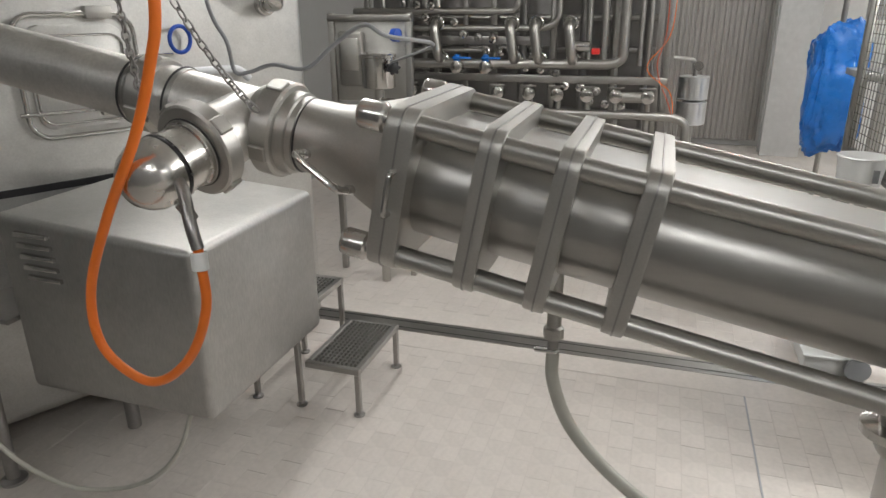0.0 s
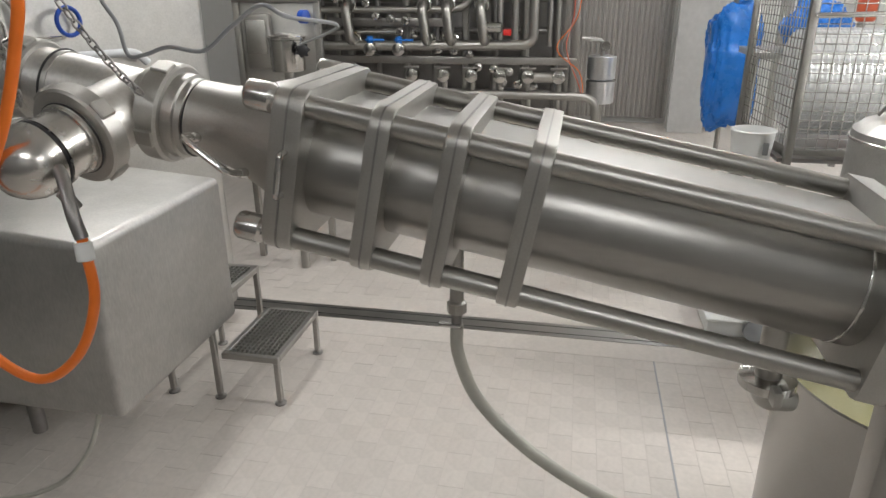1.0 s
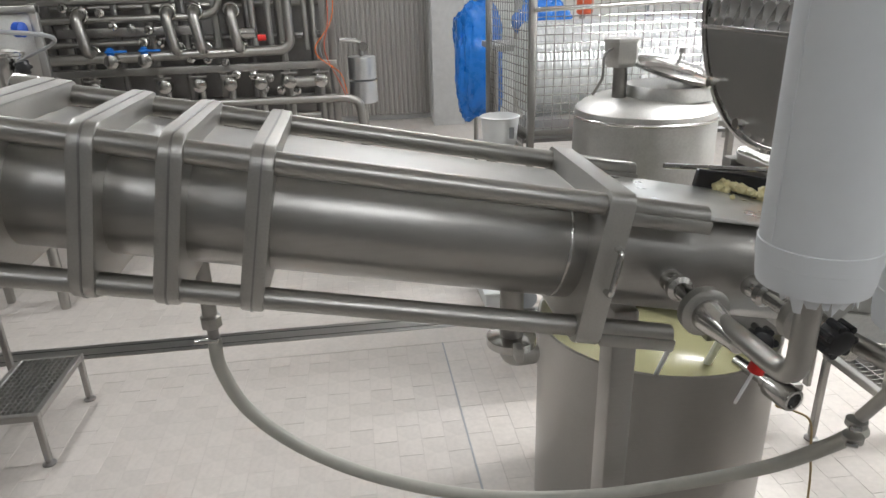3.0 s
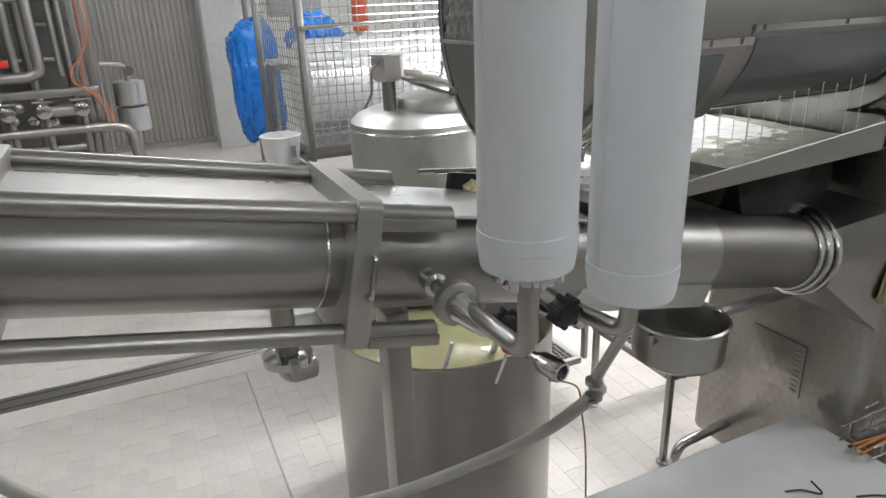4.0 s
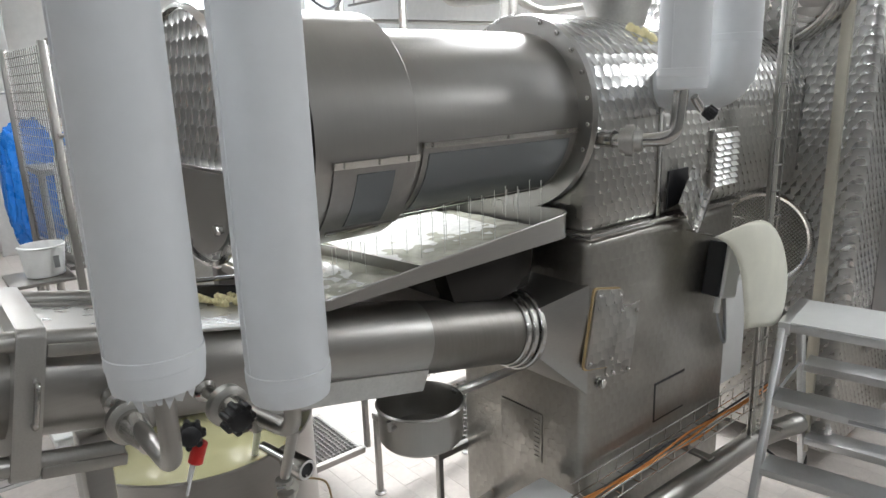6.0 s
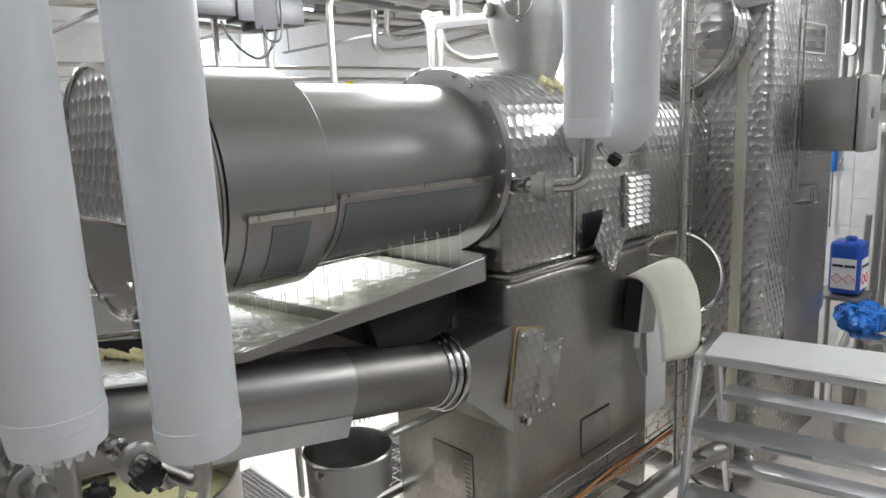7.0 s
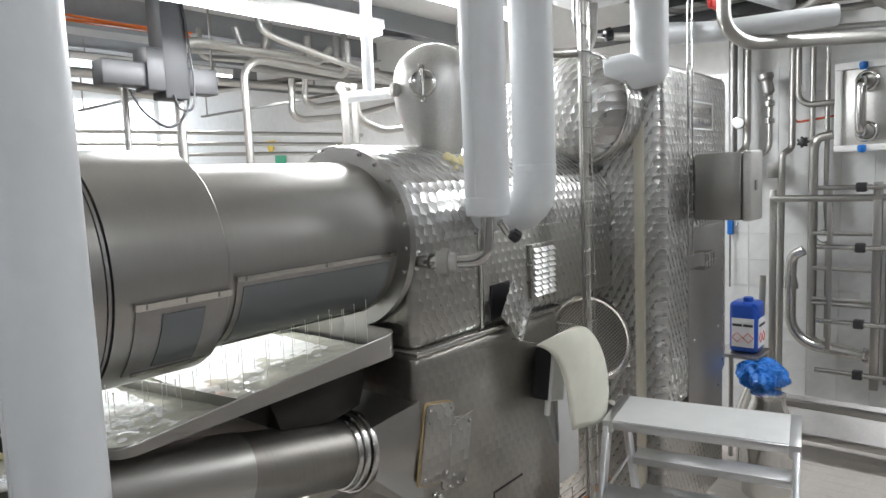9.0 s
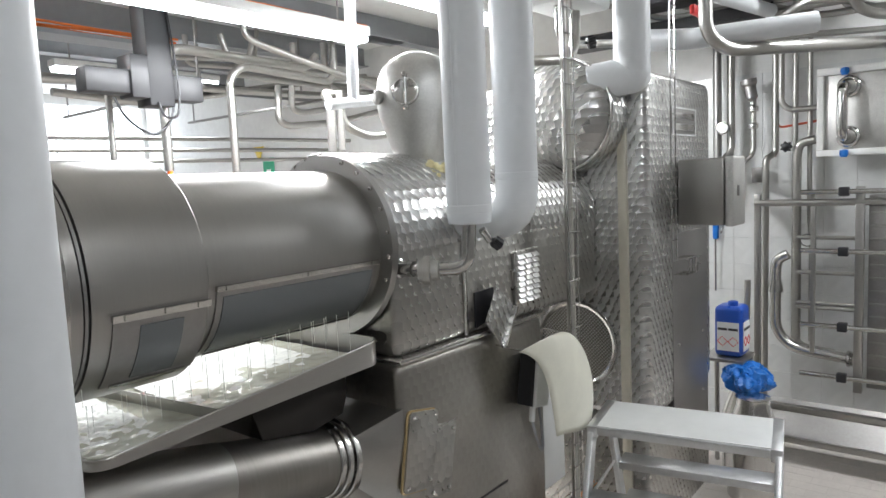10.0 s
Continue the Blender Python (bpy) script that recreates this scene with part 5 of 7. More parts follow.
def step_stool(name, label, levels, legs):
    """A square-tube step with open grating treads; levels are x0, x1, y0, y1, z."""
    x0, x1, y0, y1, z = levels[0]
    e = thing(name, ((x0 + x1) / 2, (y0 + y1) / 2, 0), label, "step stool")
    for x0, x1, y0, y1, z in levels:
        f = bmesh.new()
        for lo, hi in (((x0, y0, z - 0.03), (x1, y0 + 0.025, z)), ((x0, y1 - 0.025, z - 0.03), (x1, y1, z)), ((x0, y0 + 0.0255, z - 0.03), (x0 + 0.025, y1 - 0.0255, z)), ((x1 - 0.025, y0 + 0.0255, z - 0.03), (x1, y1 - 0.0255, z))):
            add_box(f, lo, hi, 0.003, 1)
        part("tread_frame", f, STEEL, e)
        grating(e, x0 + 0.027, x1 - 0.027, y0 + 0.027, y1 - 0.027, z - 0.002, 10, 16)
    for x, y, z in legs:
        l = part("leg", box((x - 0.0125, y - 0.0125, 0.02), (x + 0.0125, y + 0.0125, z), 0.003, 1), STEEL, e)
        part("foot", lathe((x, y, 0), (0, 0, 1), [(0, 0.026), (0.006, 0.027), (0.012, 0.014), (0.03, 0.008)], 16), STEEL_DARK, l)


step_stool("step_stool", "steel two-step stool with open grating treads", [(-1.06, -0.785, 2.59, 3.085, 0.245), (-1.36, -1.085, 2.59, 3.085, 0.47)],
           [(-0.80, 2.605, 0.215), (-0.80, 3.07, 0.215), (-1.10, 2.605, 0.44), (-1.10, 3.07, 0.44), (-1.34, 2.605, 0.44), (-1.34, 3.07, 0.44)])
step_stool("step_stool", "low steel grating platform beside the machine", [(2.29, 2.85, 1.765, 2.25, 0.41), (2.0, 2.28, 2.3, 2.75, 0.22)],
           [(2.305, 1.78, 0.38), (2.305, 2.235, 0.38), (2.835, 1.78, 0.38), (2.835, 2.235, 0.38), (2.015, 2.315, 0.19), (2.015, 2.735, 0.19), (2.265, 2.735, 0.19)])
ms = thing("mesh_screen", (2.3, 2.0, 0.4), "expanded metal guard screen", "screen")
bm = bmesh.new()
for i in range(22):
    for s in (1, -1):
        a, b = (2.30 + 0.03 * i, 2.30, 0.45 if s > 0 else 0.95), (2.30 + 0.03 * i + 0.25, 2.30, 0.95 if s > 0 else 0.45)
        add_sweep(bm, [a, b], 0.0025, 5)
part("mesh", bm, STEEL_SHINY, ms)
part("post", box((2.28, 2.285, 0.22), (2.30, 2.315, 1.0), 0.003), STEEL, ms)
hd = thing("tube_handle", (2.3, 1.62, 0.1), "bent stainless tube handle near the floor", "handle")
part("tube", pipe([(2.44, 1.62, 0.24), (2.20, 1.62, 0.22), (2.19, 1.62, 0.02)], 0.018, 0.06, 16), STEEL_SHINY, hd)

# ---- motor housing ----
STEEL_BOX = material("satin_cover_steel", (0.45, 0.445, 0.43), 0.46, 1.0, 120, 0.16, 0.09, 0.04, (1, 1, 0.3))
gb = thing("motor_box", (-1.4, 2.24, 0.0), "matt grey sheet steel motor housing with vent louvres", "machine")
cs = box((-1.80, 1.84, 0.42), (-0.985, 2.65, 1.055), 0.028, 4)
for v in cs.verts:   # the lid falls a little towards the outlet end
    if v.co.z > 0.8:
        v.co.z += 0.065 * (-0.985 - v.co.x) / 0.815
case = part("case", cs, STEEL_BOX, gb)
for k in range(5):
    part("louvre", prism([(-0.075, 0), (0.075, 0), (0.072, 0.014), (-0.07, 0.02)], 0.018, Matrix.Translation((-1.632 + 0.006 * k, 1.842, 1.045 - 0.040 * k)) @ Matrix.Rotation(radians(90), 4, "X"), 0.003), STEEL_SHINY, case)
for x, y in ((-1.72, 2.2), (-1.72, 2.55)):
    part("stand", rod((x, y, 0.02), (x, y, 0.42), 0.03, 16), STEEL_DARK, gb)
part("machine_foot", lathe((-1.94, 1.77, 0), (0, 0, 1), [(0, 0.05), (0.012, 0.05), (0.02, 0.025), (0.2, 0.025), (0.42, 0.03)], 20), STEEL_DARK, gb)
part("side_shelf", box((-2.1, 1.80, 0.70), (-1.80, 2.3, 0.72), 0.003), STEEL_DARK, gb)
single("floor_hose", sweep(smooth_path([(-1.85, 1.62, 0.40), (-1.72, 1.66, 0.22), (-1.58, 1.72, 0.10), (-1.42, 1.78, 0.08), (-1.27, 1.82, 0.14), (-1.17, 1.86, 0.26), (-1.12, 1.9, 0.42)]), 0.009, 10), HOSE, "thin olive hose sagging under the motor housing", "hose")

# ---- tall steel cabinet behind the motor housing ----
CM = Matrix.Translation((-2.03, 2.07, 0)) @ Matrix.Rotation(math.atan2(0.53, 0.28), 4, "Z")   # x along its face, -y out of it
cab = thing("steel_process_cabinet", (-2.2, 3.0, 0), "large stainless process tank casing with a rounded access door", "machine")
part("casing", box((-0.9, 0.02, 0.10), (1.46, 1.2, 2.9), 0.05, 4, CM), STEEL_MATT, cab)
part("base_gap", box((-0.9, 0.014, 1.085), (0.75, 0.03, 1.115), 0.0, 1, CM), BLACK, cab)
for x in (-0.7, 0.5, 1.3):
    part("leg", rod(CM @ Vector((x, 0.2, 0)), CM @ Vector((x, 0.2, 0.80)), 0.04, 16), STEEL_DARK, cab)
XZ = Matrix.Rotation(radians(90), 4, "X")
dr = part("access_door", prism(round_rect(0.19, 1.33, 0.56, 1.73, 0.06, 6), 0.02, CM @ Matrix.Translation((0, 0.018, 0)) @ XZ, 0.005), STEEL_MATT, cab)


def loop_pipe(lo, hi, r, rad, y, parent, name):
    pts = [CM @ Vector((x, y, z)) for x, z in round_rect(lo[0], lo[1], hi[0], hi[1], rad, 6)]
    part(name, sweep(pts + [pts[0]], r, 10), STEEL_SHINY, parent)


loop_pipe((0.15, 1.30), (0.60, 1.77), 0.010, 0.08, -0.012, dr, "door_rim")
loop_pipe((0.20, 1.35), (0.55, 1.69), 0.005, 0.05, -0.006, dr, "door_gasket")
for z in (1.78, 1.40):
    part("hinge", box((0.42, -0.035, z - 0.03), (0.52, 0.02, z + 0.02), 0.006, 2, CM), STEEL_CAST, dr)
part("clamp_bar", pipe([CM @ Vector((0.12, -0.03, 1.40)), CM @ Vector((0.62, -0.04, 1.40))], 0.008, 0.01, 10), STEEL_SHINY, dr)
part("clamp_bar", pipe([CM @ Vector((0.35, -0.03, 1.60)), CM @ Vector((0.75, -0.03, 1.60))], 0.006, 0.01, 10), STEEL_SHINY, dr)
hw = part("blue_hand_wheel", ring(CM @ Vector((0.78, -0.05, 1.66)), CM.to_3x3() @ Vector((0.3, -1, 0)), 0.055, 0.009, 28), BLUE_DEEP, cab, "blue plastic hand wheel")
pt = part("port", lathe(CM @ Vector((1.24, 0.02, 1.80)), CM.to_3x3() @ Vector((0, -1, 0)), [(0, 0.05), (0.03, 0.05), (0.035, 0.042), (0.05, 0.04)], 28), STEEL_SHINY, cab)
part("port_pipe", pipe([CM @ Vector((1.24, -0.01, 1.80)), CM @ Vector((1.24, -0.14, 1.80)), CM @ Vector((1.02, -0.16, 1.93)), CM @ Vector((0.98, -0.16, 2.2))], 0.032, 0.08, 18), STEEL_SHINY, pt)
part("cable_duct", pipe([CM @ Vector((0.55, -0.03, 1.52)), CM @ Vector((1.05, -0.03, 1.52)), CM @ Vector((1.1, -0.03, 1.47))], 0.018, 0.03, 12), WHITE_PIPE, cab)

# ---- small station behind the barrel ----
stn = thing("filter_station", (-1.4, 4.3, 0), "small steel frame with a filter pot and black knob", "machine")
for x in (-1.68, -1.15):
    part("post", box((x - 0.02, 4.28, 0), (x + 0.02, 4.32, 1.75), 0.004), STEEL, stn)
part("back_panel", box((-1.66, 4.30, 1.2), (-1.17, 4.33, 1.7), 0.006), STEEL_MATT, stn)
part("top_rail", box((-1.70, 4.27, 1.70), (-1.13, 4.34, 1.74), 0.006), STEEL, stn)
part("sight_box", box((-1.62, 4.24, 1.30), (-1.45, 4.30, 1.64), 0.02, 3), STEEL, stn)
part("grey_pane", box((-1.60, 4.232, 1.40), (-1.47, 4.241, 1.60), 0.004), STEEL_SHINY, stn)
pt2 = part("filter_pot", lathe((-1.30, 4.15, 1.30), (0, 0, 1), [(0, 0.05), (0.01, 0.10), (0.02, 0.105), (0.19, 0.105), (0.195, 0.113), (0.21, 0.113), (0.215, 0.10), (0.23, 0.05)], 32), STEEL_SHINY, stn)
knob(stn, (-1.18, 4.08, 1.44), (0.6, -0.8, 0), 0.035, BLACK)
part("pot_outlet", pipe([(-1.30, 4.15, 1.31), (-1.30, 4.15, 1.22), (-1.14, 4.12, 1.22), (-1.14, 4.12, 0.95)], 0.028, 0.06, 14), STEEL_SHINY, stn)
part("leg_pipe", rod((-1.30, 4.15, 0.0), (-1.30, 4.15, 1.30), 0.03, 14), STEEL_ROUND, stn)
part("blue_valve", lathe((-1.24, 4.24, 1.62), (1, -0.3, 0), [(0, 0.02), (0.01, 0.04), (0.05, 0.04), (0.06, 0.02)], 16), BLUE_DEEP, stn)

# ---- valve manifold ----
MY = 6.2
man = thing("valve_manifold", (-0.8, MY, 0), "wall of stainless pipes, bends and valves on a frame", "pipework")


def mpipe(pts, r=0.03, bend=0.08, y=MY, mat=None, name="pipe_run"):
    return part(name, pipe([(x, y + dy, z) for x, z, dy in pts], r, bend, 14), mat or STEEL_ROUND, man)


for x in (-2.3, -1.73, -0.55, 0.33, 0.40):
    part("frame_post", box((x - 0.025, MY + 0.05, 0), (x + 0.025, MY + 0.10, 2.9), 0.004), STEEL, man)
part("frame_rail", box((-2.3, MY - 0.03, 1.15), (0.42, MY + 0.05, 1.21), 0.004), STEEL, man)
part("frame_rail", box((-2.3, MY + 0.1, 2.0), (0.42, MY + 0.15, 2.06), 0.004), STEEL, man)
part("frame_rail", box((-1.8, MY + 0.02, 1.46), (-0.7, MY + 0.06, 1.53), 0.004), STEEL_DARK, man)
mpipe([(-2.4, 1.74, 0), (-0.86, 1.74, 0), (-0.86, 1.9, 0)], 0.032)
mpipe([(-2.4, 1.595, 0), (-0.62, 1.60, 0), (-0.50, 1.66, 0), (-0.50, 2.8, 0)], 0.03)
mpipe([(-2.3, 1.29, -0.06), (-0.02, 1.315, -0.06), (0.05, 1.36, -0.06), (0.05, 2.9, -0.06)], 0.042, 0.12)
mpipe([(-0.75, 1.86, 0.05), (0.5, 1.88, 0.05)], 0.025)
mpipe([(-2.2, 1.40, 0.05), (-1.1, 1.41, 0.05)], 0.022)
mpipe([(0.0, 1.05, -0.08), (0.30, 1.055, -0.08)], 0.045)
mpipe([(-0.9, 0.90, -0.05), (0.50, 0.895, -0.05), (0.60, 0.85, -0.05), (0.62, 0.4, -0.05)], 0.036, 0.1)
mpipe([(-2.3, 0.75, 0.0), (0.3, 0.75, 0.0)], 0.03)
mpipe([(-2.3, 0.55, 0.0), (0.5, 0.55, 0.0)], 0.03)
for x in (-0.25, -0.12, 0.18, 0.25):
    mpipe([(x, 1.3, 0.06), (x, 2.9, 0.06)], 0.022 if x > 0 else 0.03)
for x in (-1.56, -0.88, -0.67, -0.38):
    u = mpipe([(x - 0.02, 1.64, 0.02), (x - 0.02, 1.64, -0.14), (x + 0.02, 1.34, -0.14), (x + 0.02, 1.34, 0.02)], 0.042, 0.1, name="u_bend")
    for z, dx in ((1.64, -0.02), (1.34, 0.02)):
        part("flange", ring((x + dx, MY - 0.03, z), (0, 1, 0), 0.055, 0.014, 20), STEEL_SHINY, u)
for k, x in enumerate((-1.81, -1.55, -1.0, -0.72, -0.47, -0.22, 0.02, 0.28)):
    v = part("valve_body", lathe((x, MY - 0.14, 1.06), (0, 1, 0), [(0, 0.03), (0.01, 0.055), (0.05, 0.06), (0.06, 0.05), (0.14, 0.045)], 18), STEEL_SHINY, man)
    part("valve_lever", box((x - 0.07, MY - 0.155, 1.125), (x + 0.07, MY - 0.14, 1.14), 0.004), STEEL, v)
    part("down_pipe", pipe([(x, MY - 0.04, 1.02), (x, MY - 0.04, 0.55)], 0.026, 0.05, 10), STEEL_ROUND, v)
for k, x in enumerate((-1.36, -1.10)):
    v = part("valve_body", lathe((x, MY - 0.2, 1.28), (0, 1, 0), [(0, 0.03), (0.01, 0.055), (0.06, 0.06), (0.12, 0.045)], 18), STEEL_SHINY, man)
    part("blue_lever", box((x - 0.03, MY - 0.21, 1.35), (x + 0.14, MY - 0.195, 1.37), 0.005), BLUE, v, "blue valve lever")
    part("cap", lathe((x, MY - 0.16, 1.33), (0, 0, 1), [(0, 0.03), (0.05, 0.028), (0.06, 0.012)], 12), BLUE, v)
part("red_handle", box((-0.20, MY - 0.17, 1.40), (-0.13, MY - 0.13, 1.45), 0.01), RED, man, "red valve handle")
part("sensor", lathe((-0.42, MY - 0.1, 1.46), (1, 0, 0), [(0, 0.045), (0.2, 0.045), (0.21, 0.02)], 16), STEEL_SHINY, man)
for k in range(26):
    x, z = -2.2 + 2.4 * ((k * 0.618) % 1), 0.95 + 1.1 * ((k * 0.377) % 1)
    f = part("fitting", lathe((x, MY + 0.0, z), (0, -1, 0.1 * (k % 3 - 1)), [(0, 0.02), (0.03, 0.036), (0.06, 0.036), (0.07, 0.02), (0.1, 0.015)], 12), STEEL_SHINY if k % 3 else STEEL_DARK, man)
for k in range(10):
    x = -2.2 + 0.27 * k
    part("back_pipe", rod((x, MY + 0.22, 0.3), (x, MY + 0.22, 2.9), 0.028 + 0.006 * (k % 3), 10), STEEL_DARK if k % 2 else STEEL_ROUND, man)
for k in range(6):
    z = 0.6 + 0.27 * k
    part("back_pipe", rod((-2.4, MY + 0.33, z), (0.3, MY + 0.33, z), 0.03, 10), STEEL_DARK if k % 2 else STEEL_ROUND, man)
part("back_sheet", box((-2.4, MY + 0.45, 0.2), (0.42, MY + 0.47, 2.95), 0.0), STEEL_DARK, man)
for k, m in enumerate((BRICK_RED, GREY_PAINT, ORANGE)):
    part("control_line", sweep(smooth_path([(0.36 + 0.03 * k, MY - 0.05, 2.3), (0.38 + 0.02 * k, MY - 0.07, 1.6), (0.33 - 0.04 * k, MY - 0.08, 1.3), (0.45, MY - 0.08, 1.0 + 0.05 * k), (0.5, MY - 0.05, 0.85)]), 0.004, 6), m, man)
can = thing("insulated_separator", (0.64, 6.45, 0.7), "pair of pale jacketed cylinders on the pipework", "vessel")
for z in (0.80, 1.01):
    part("jacket", lathe((0.64, 6.45, z), (0, 0, 1), [(0, 0.11), (0.008, 0.125), (0.195, 0.125), (0.2, 0.115)], 32), ALU, can)
part("top_pipe", pipe([(0.64, 6.45, 1.21), (0.64, 6.45, 1.34), (0.45, 6.4, 1.36)], 0.02, 0.06, 12), STEEL_ROUND, can)
part("gauge", lathe((0.66, 6.36, 1.30), (0, -1, 0), [(0, 0.02), (0.01, 0.04), (0.03, 0.04)], 16), STEEL_SHINY, can)
part("stand", rod((0.64, 6.45, 0), (0.64, 6.45, 0.8), 0.03, 12), STEEL_ROUND, can)

# ---- corrugated door, column ----
CORR = material("corrugated_sheet", (0.40, 0.385, 0.36), 0.42, 0.6, 30, 0.08, 0.08, 0.03)
outline = []
n = 19
for i in range(n + 1):
    for q, d in ((0, 0.0), (0.3, 0.0), (0.42, -0.03), (0.88, -0.03)):
        outline.append((0.30 + 1.32 * (i + q) / (n + 1), d))
dv = [(x, 9.80 + d, z) for z in (0.09, 3.3) for x, d in outline]
m_ = len(outline)
dd = single("corrugated_wall", (dv, [(i, i + 1, m_ + i + 1, m_ + i) for i in range(m_ - 1)]), CORR, "grey corrugated sheet steel partition", "wall", kind="structure", smooth=False)
COLUMN_PAINT = material("pale_grey_column_paint", (0.50, 0.50, 0.49), 0.5, 0.0, 14, 0.10, 0.08, 0.03)
col = thing("white_column", (1.8, 9.3, 0), "pale grey painted steel column", "column")
part("flange", box((1.61, 9.25, 0), (2.05, 9.28, CEIL), 0.006), COLUMN_PAINT, col)
part("web", box((1.78, 9.28, 0), (1.81, 9.5, CEIL), 0.002), COLUMN_PAINT, col)
part("flange", box((1.61, 9.5, 0), (2.05, 9.53, CEIL), 0.006), COLUMN_PAINT, col)

# ---- wire cage with bags ----
cg = thing("wire_cage_trolley", (1.9, 3.9, 0), "tall steel trolley with wire mesh panels and a mesh drum", "trolley")
for x, y in ((1.46, 3.62), (2.6, 3.62), (1.385, 4.35), (2.4, 4.35)):
    part("post", box((x - 0.018, y - 0.018, 0.12), (x + 0.018, y + 0.018, 2.1), 0.004), STEEL, cg)
    part("castor", lathe((x, y - 0.015, 0.06), (0, 1, 0), [(0, 0.02), (0.004, 0.06), (0.024, 0.06), (0.028, 0.02)], 18), GREY_PAINT, cg)
for z in (0.14, 1.02, 2.08):
    part("rail", box((1.478, 3.605, z), (2.582, 3.635, z + 0.03), 0.003), STEEL, cg)
part("push_bar", rod((1.46, 3.59, 1.655), (2.45, 3.59, 1.68), 0.012, 12), STEEL_SHINY, cg)
bm = bmesh.new()
for i in range(24):
    z = 1.06 + 0.043 * i
    add_sweep(bm, [(1.47, 3.612, z), (2.59, 3.612, z)], 0.0028, 5)
for i in range(24):
    x = 1.48 + 0.047 * i
    add_sweep(bm, [(x, 3.608, 1.05), (x, 3.608, 2.08)], 0.0028, 5)
part("front_mesh", bm, STEEL_SHINY, cg)
bm = bmesh.new()
for i in range(22):
    z = 1.10 + 0.045 * i
    add_sweep(bm, [(1.45, 3.64, z), (1.392, 4.33, z)], 0.0028, 5)
for i in range(18):
    t = i / 17
    add_sweep(bm, [(1.45 - 0.06 * t, 3.64 + 0.69 * t, 1.05), (1.45 - 0.06 * t, 3.64 + 0.69 * t, 2.08)], 0.0028, 5)
part("side_mesh", bm, STEEL_SHINY, cg)
part("side_plinth", prism([(0, 0), (0.72, 0), (0.72, 0.05), (0, 0.05)], 0.02, Matrix.Translation((1.46, 3.62, 1.0)) @ Matrix.Rotation(math.atan2(0.69, -0.065), 4, "Z") @ Matrix.Rotation(radians(90), 4, "X")), STEEL, cg)
part("shelf", box((1.42, 3.63, 0.98), (2.58, 4.33, 1.0), 0.0), STEEL_DARK, cg)
mr = part("mesh_roll", lathe((1.52, 3.98, 1.32), (1, 0.05, 0), [(0, 0.20), (0.002, 0.255), (0.95, 0.255), (0.952, 0.2)], 40), WHITE_PLASTIC, cg, "roll wrapped in pale wire mesh")
bm = bmesh.new()
for i in range(40):
    x = 1.53 + 0.024 * i
    pts = [(x, 3.98 + 0.259 * math.cos(a), 1.32 + 0.259 * math.sin(a)) for a in [2 * math.pi * k / 24 for k in range(25)]]
    add_sweep(bm, pts, 0.003, 4)
for k in range(36):
    a = 2 * math.pi * k / 36
    add_sweep(bm, [(1.52, 3.98 + 0.262 * math.cos(a), 1.32 + 0.262 * math.sin(a)), (2.48, 4.02 + 0.262 * math.cos(a), 1.32 + 0.262 * math.sin(a))], 0.003, 4)
part("wire_wrap", bm, ALU, mr)


def crumpled(name, c, size, mat, label, category, seed, rough=0.14, full=1.0):
    """A bag with folds: a ball pushed about by noise."""
    bm = bmesh.new()
    bmesh.ops.create_icosphere(bm, subdivisions=5, radius=1.0)
    for v in bm.verts:
        p = v.co.copy()
        n1 = noise.noise(p * 1.6 + Vector((seed, 0, 0)))
        n2 = abs(noise.noise(Vector((p.x * 4, p.y * 4, p.z * 1.3)) + Vector((0, seed, 0))))
        if full != 1.0:
            p = Vector([math.copysign(abs(c_) ** full, c_) for c_ in p])
        n3 = abs(noise.noise(Vector((p.x * 11, p.y * 11, p.z * 6)) + Vector((seed, seed, 0))))
        v.co = p * (1 + 0.28 * n1 * min(1.0, full) - rough * 2 * n2 - 0.10 * n3)
        v.co = Vector((v.co.x * size[0], v.co.y * size[1], v.co.z * size[2])) + Vector(c)
    return single(name, bm, mat, label, category)


crumpled("blue_bag", (1.61, 5.95, 1.18), (0.215, 0.17, 0.50), BLUE, "large crumpled blue plastic bag hanging on a frame", "bag", 3.0, 0.10, 0.6)
bf = thing("bag_frame", (1.55, 5.9, 0), "steel frame that carries the blue bag", "frame")
part("stand", rod((1.6, 6.0, 0.0), (1.6, 6.0, 1.9), 0.02, 12), STEEL, bf)
part("ring", ring((1.53, 5.9, 1.88), (0, 0, 1), 0.2, 0.01, 28), STEEL, bf)
tbl = thing("packing_table", (1.95, 4.9, 0), "plain steel packing table", "table")
part("top", box((1.5, 4.7, 1.36), (2.5, 5.2, 1.40), 0.004), STEEL, tbl)
for x in (1.55, 2.45):
    part("leg", rod((x, 4.95, 0), (x, 4.95, 1.36), 0.025, 12), STEEL, tbl)
crumpled("blue_bag", (1.87, 4.93, 1.55), (0.19, 0.15, 0.17), BLUE, "folded blue plastic sheeting on the trolley", "bag", 8.0)
tb = thing("white_tub", (1.3, 3.9, 0.85), "small white plastic tub", "tub")
part("tub", lathe((1.33, 3.78, 0.95), (0, 0, 1), [(0, 0.085), (0.004, 0.09), (0.15, 0.105), (0.155, 0.112), (0.16, 0.105), (0.15, 0.1), (0.01, 0.084)], 32), WHITE_PLASTIC, tb)
part("label_bar", box((1.36, 3.672, 1.0), (1.385, 3.679, 1.06), 0.0), GREY_PAINT, tb)
sh_ = thing("side_shelf", (1.33, 3.78, 0.0), "small steel shelf stand under the tub", "shelf")
part("plate", box((1.15, 3.62, 0.93), (1.44, 3.94, 0.948), 0.003), STEEL, sh_)
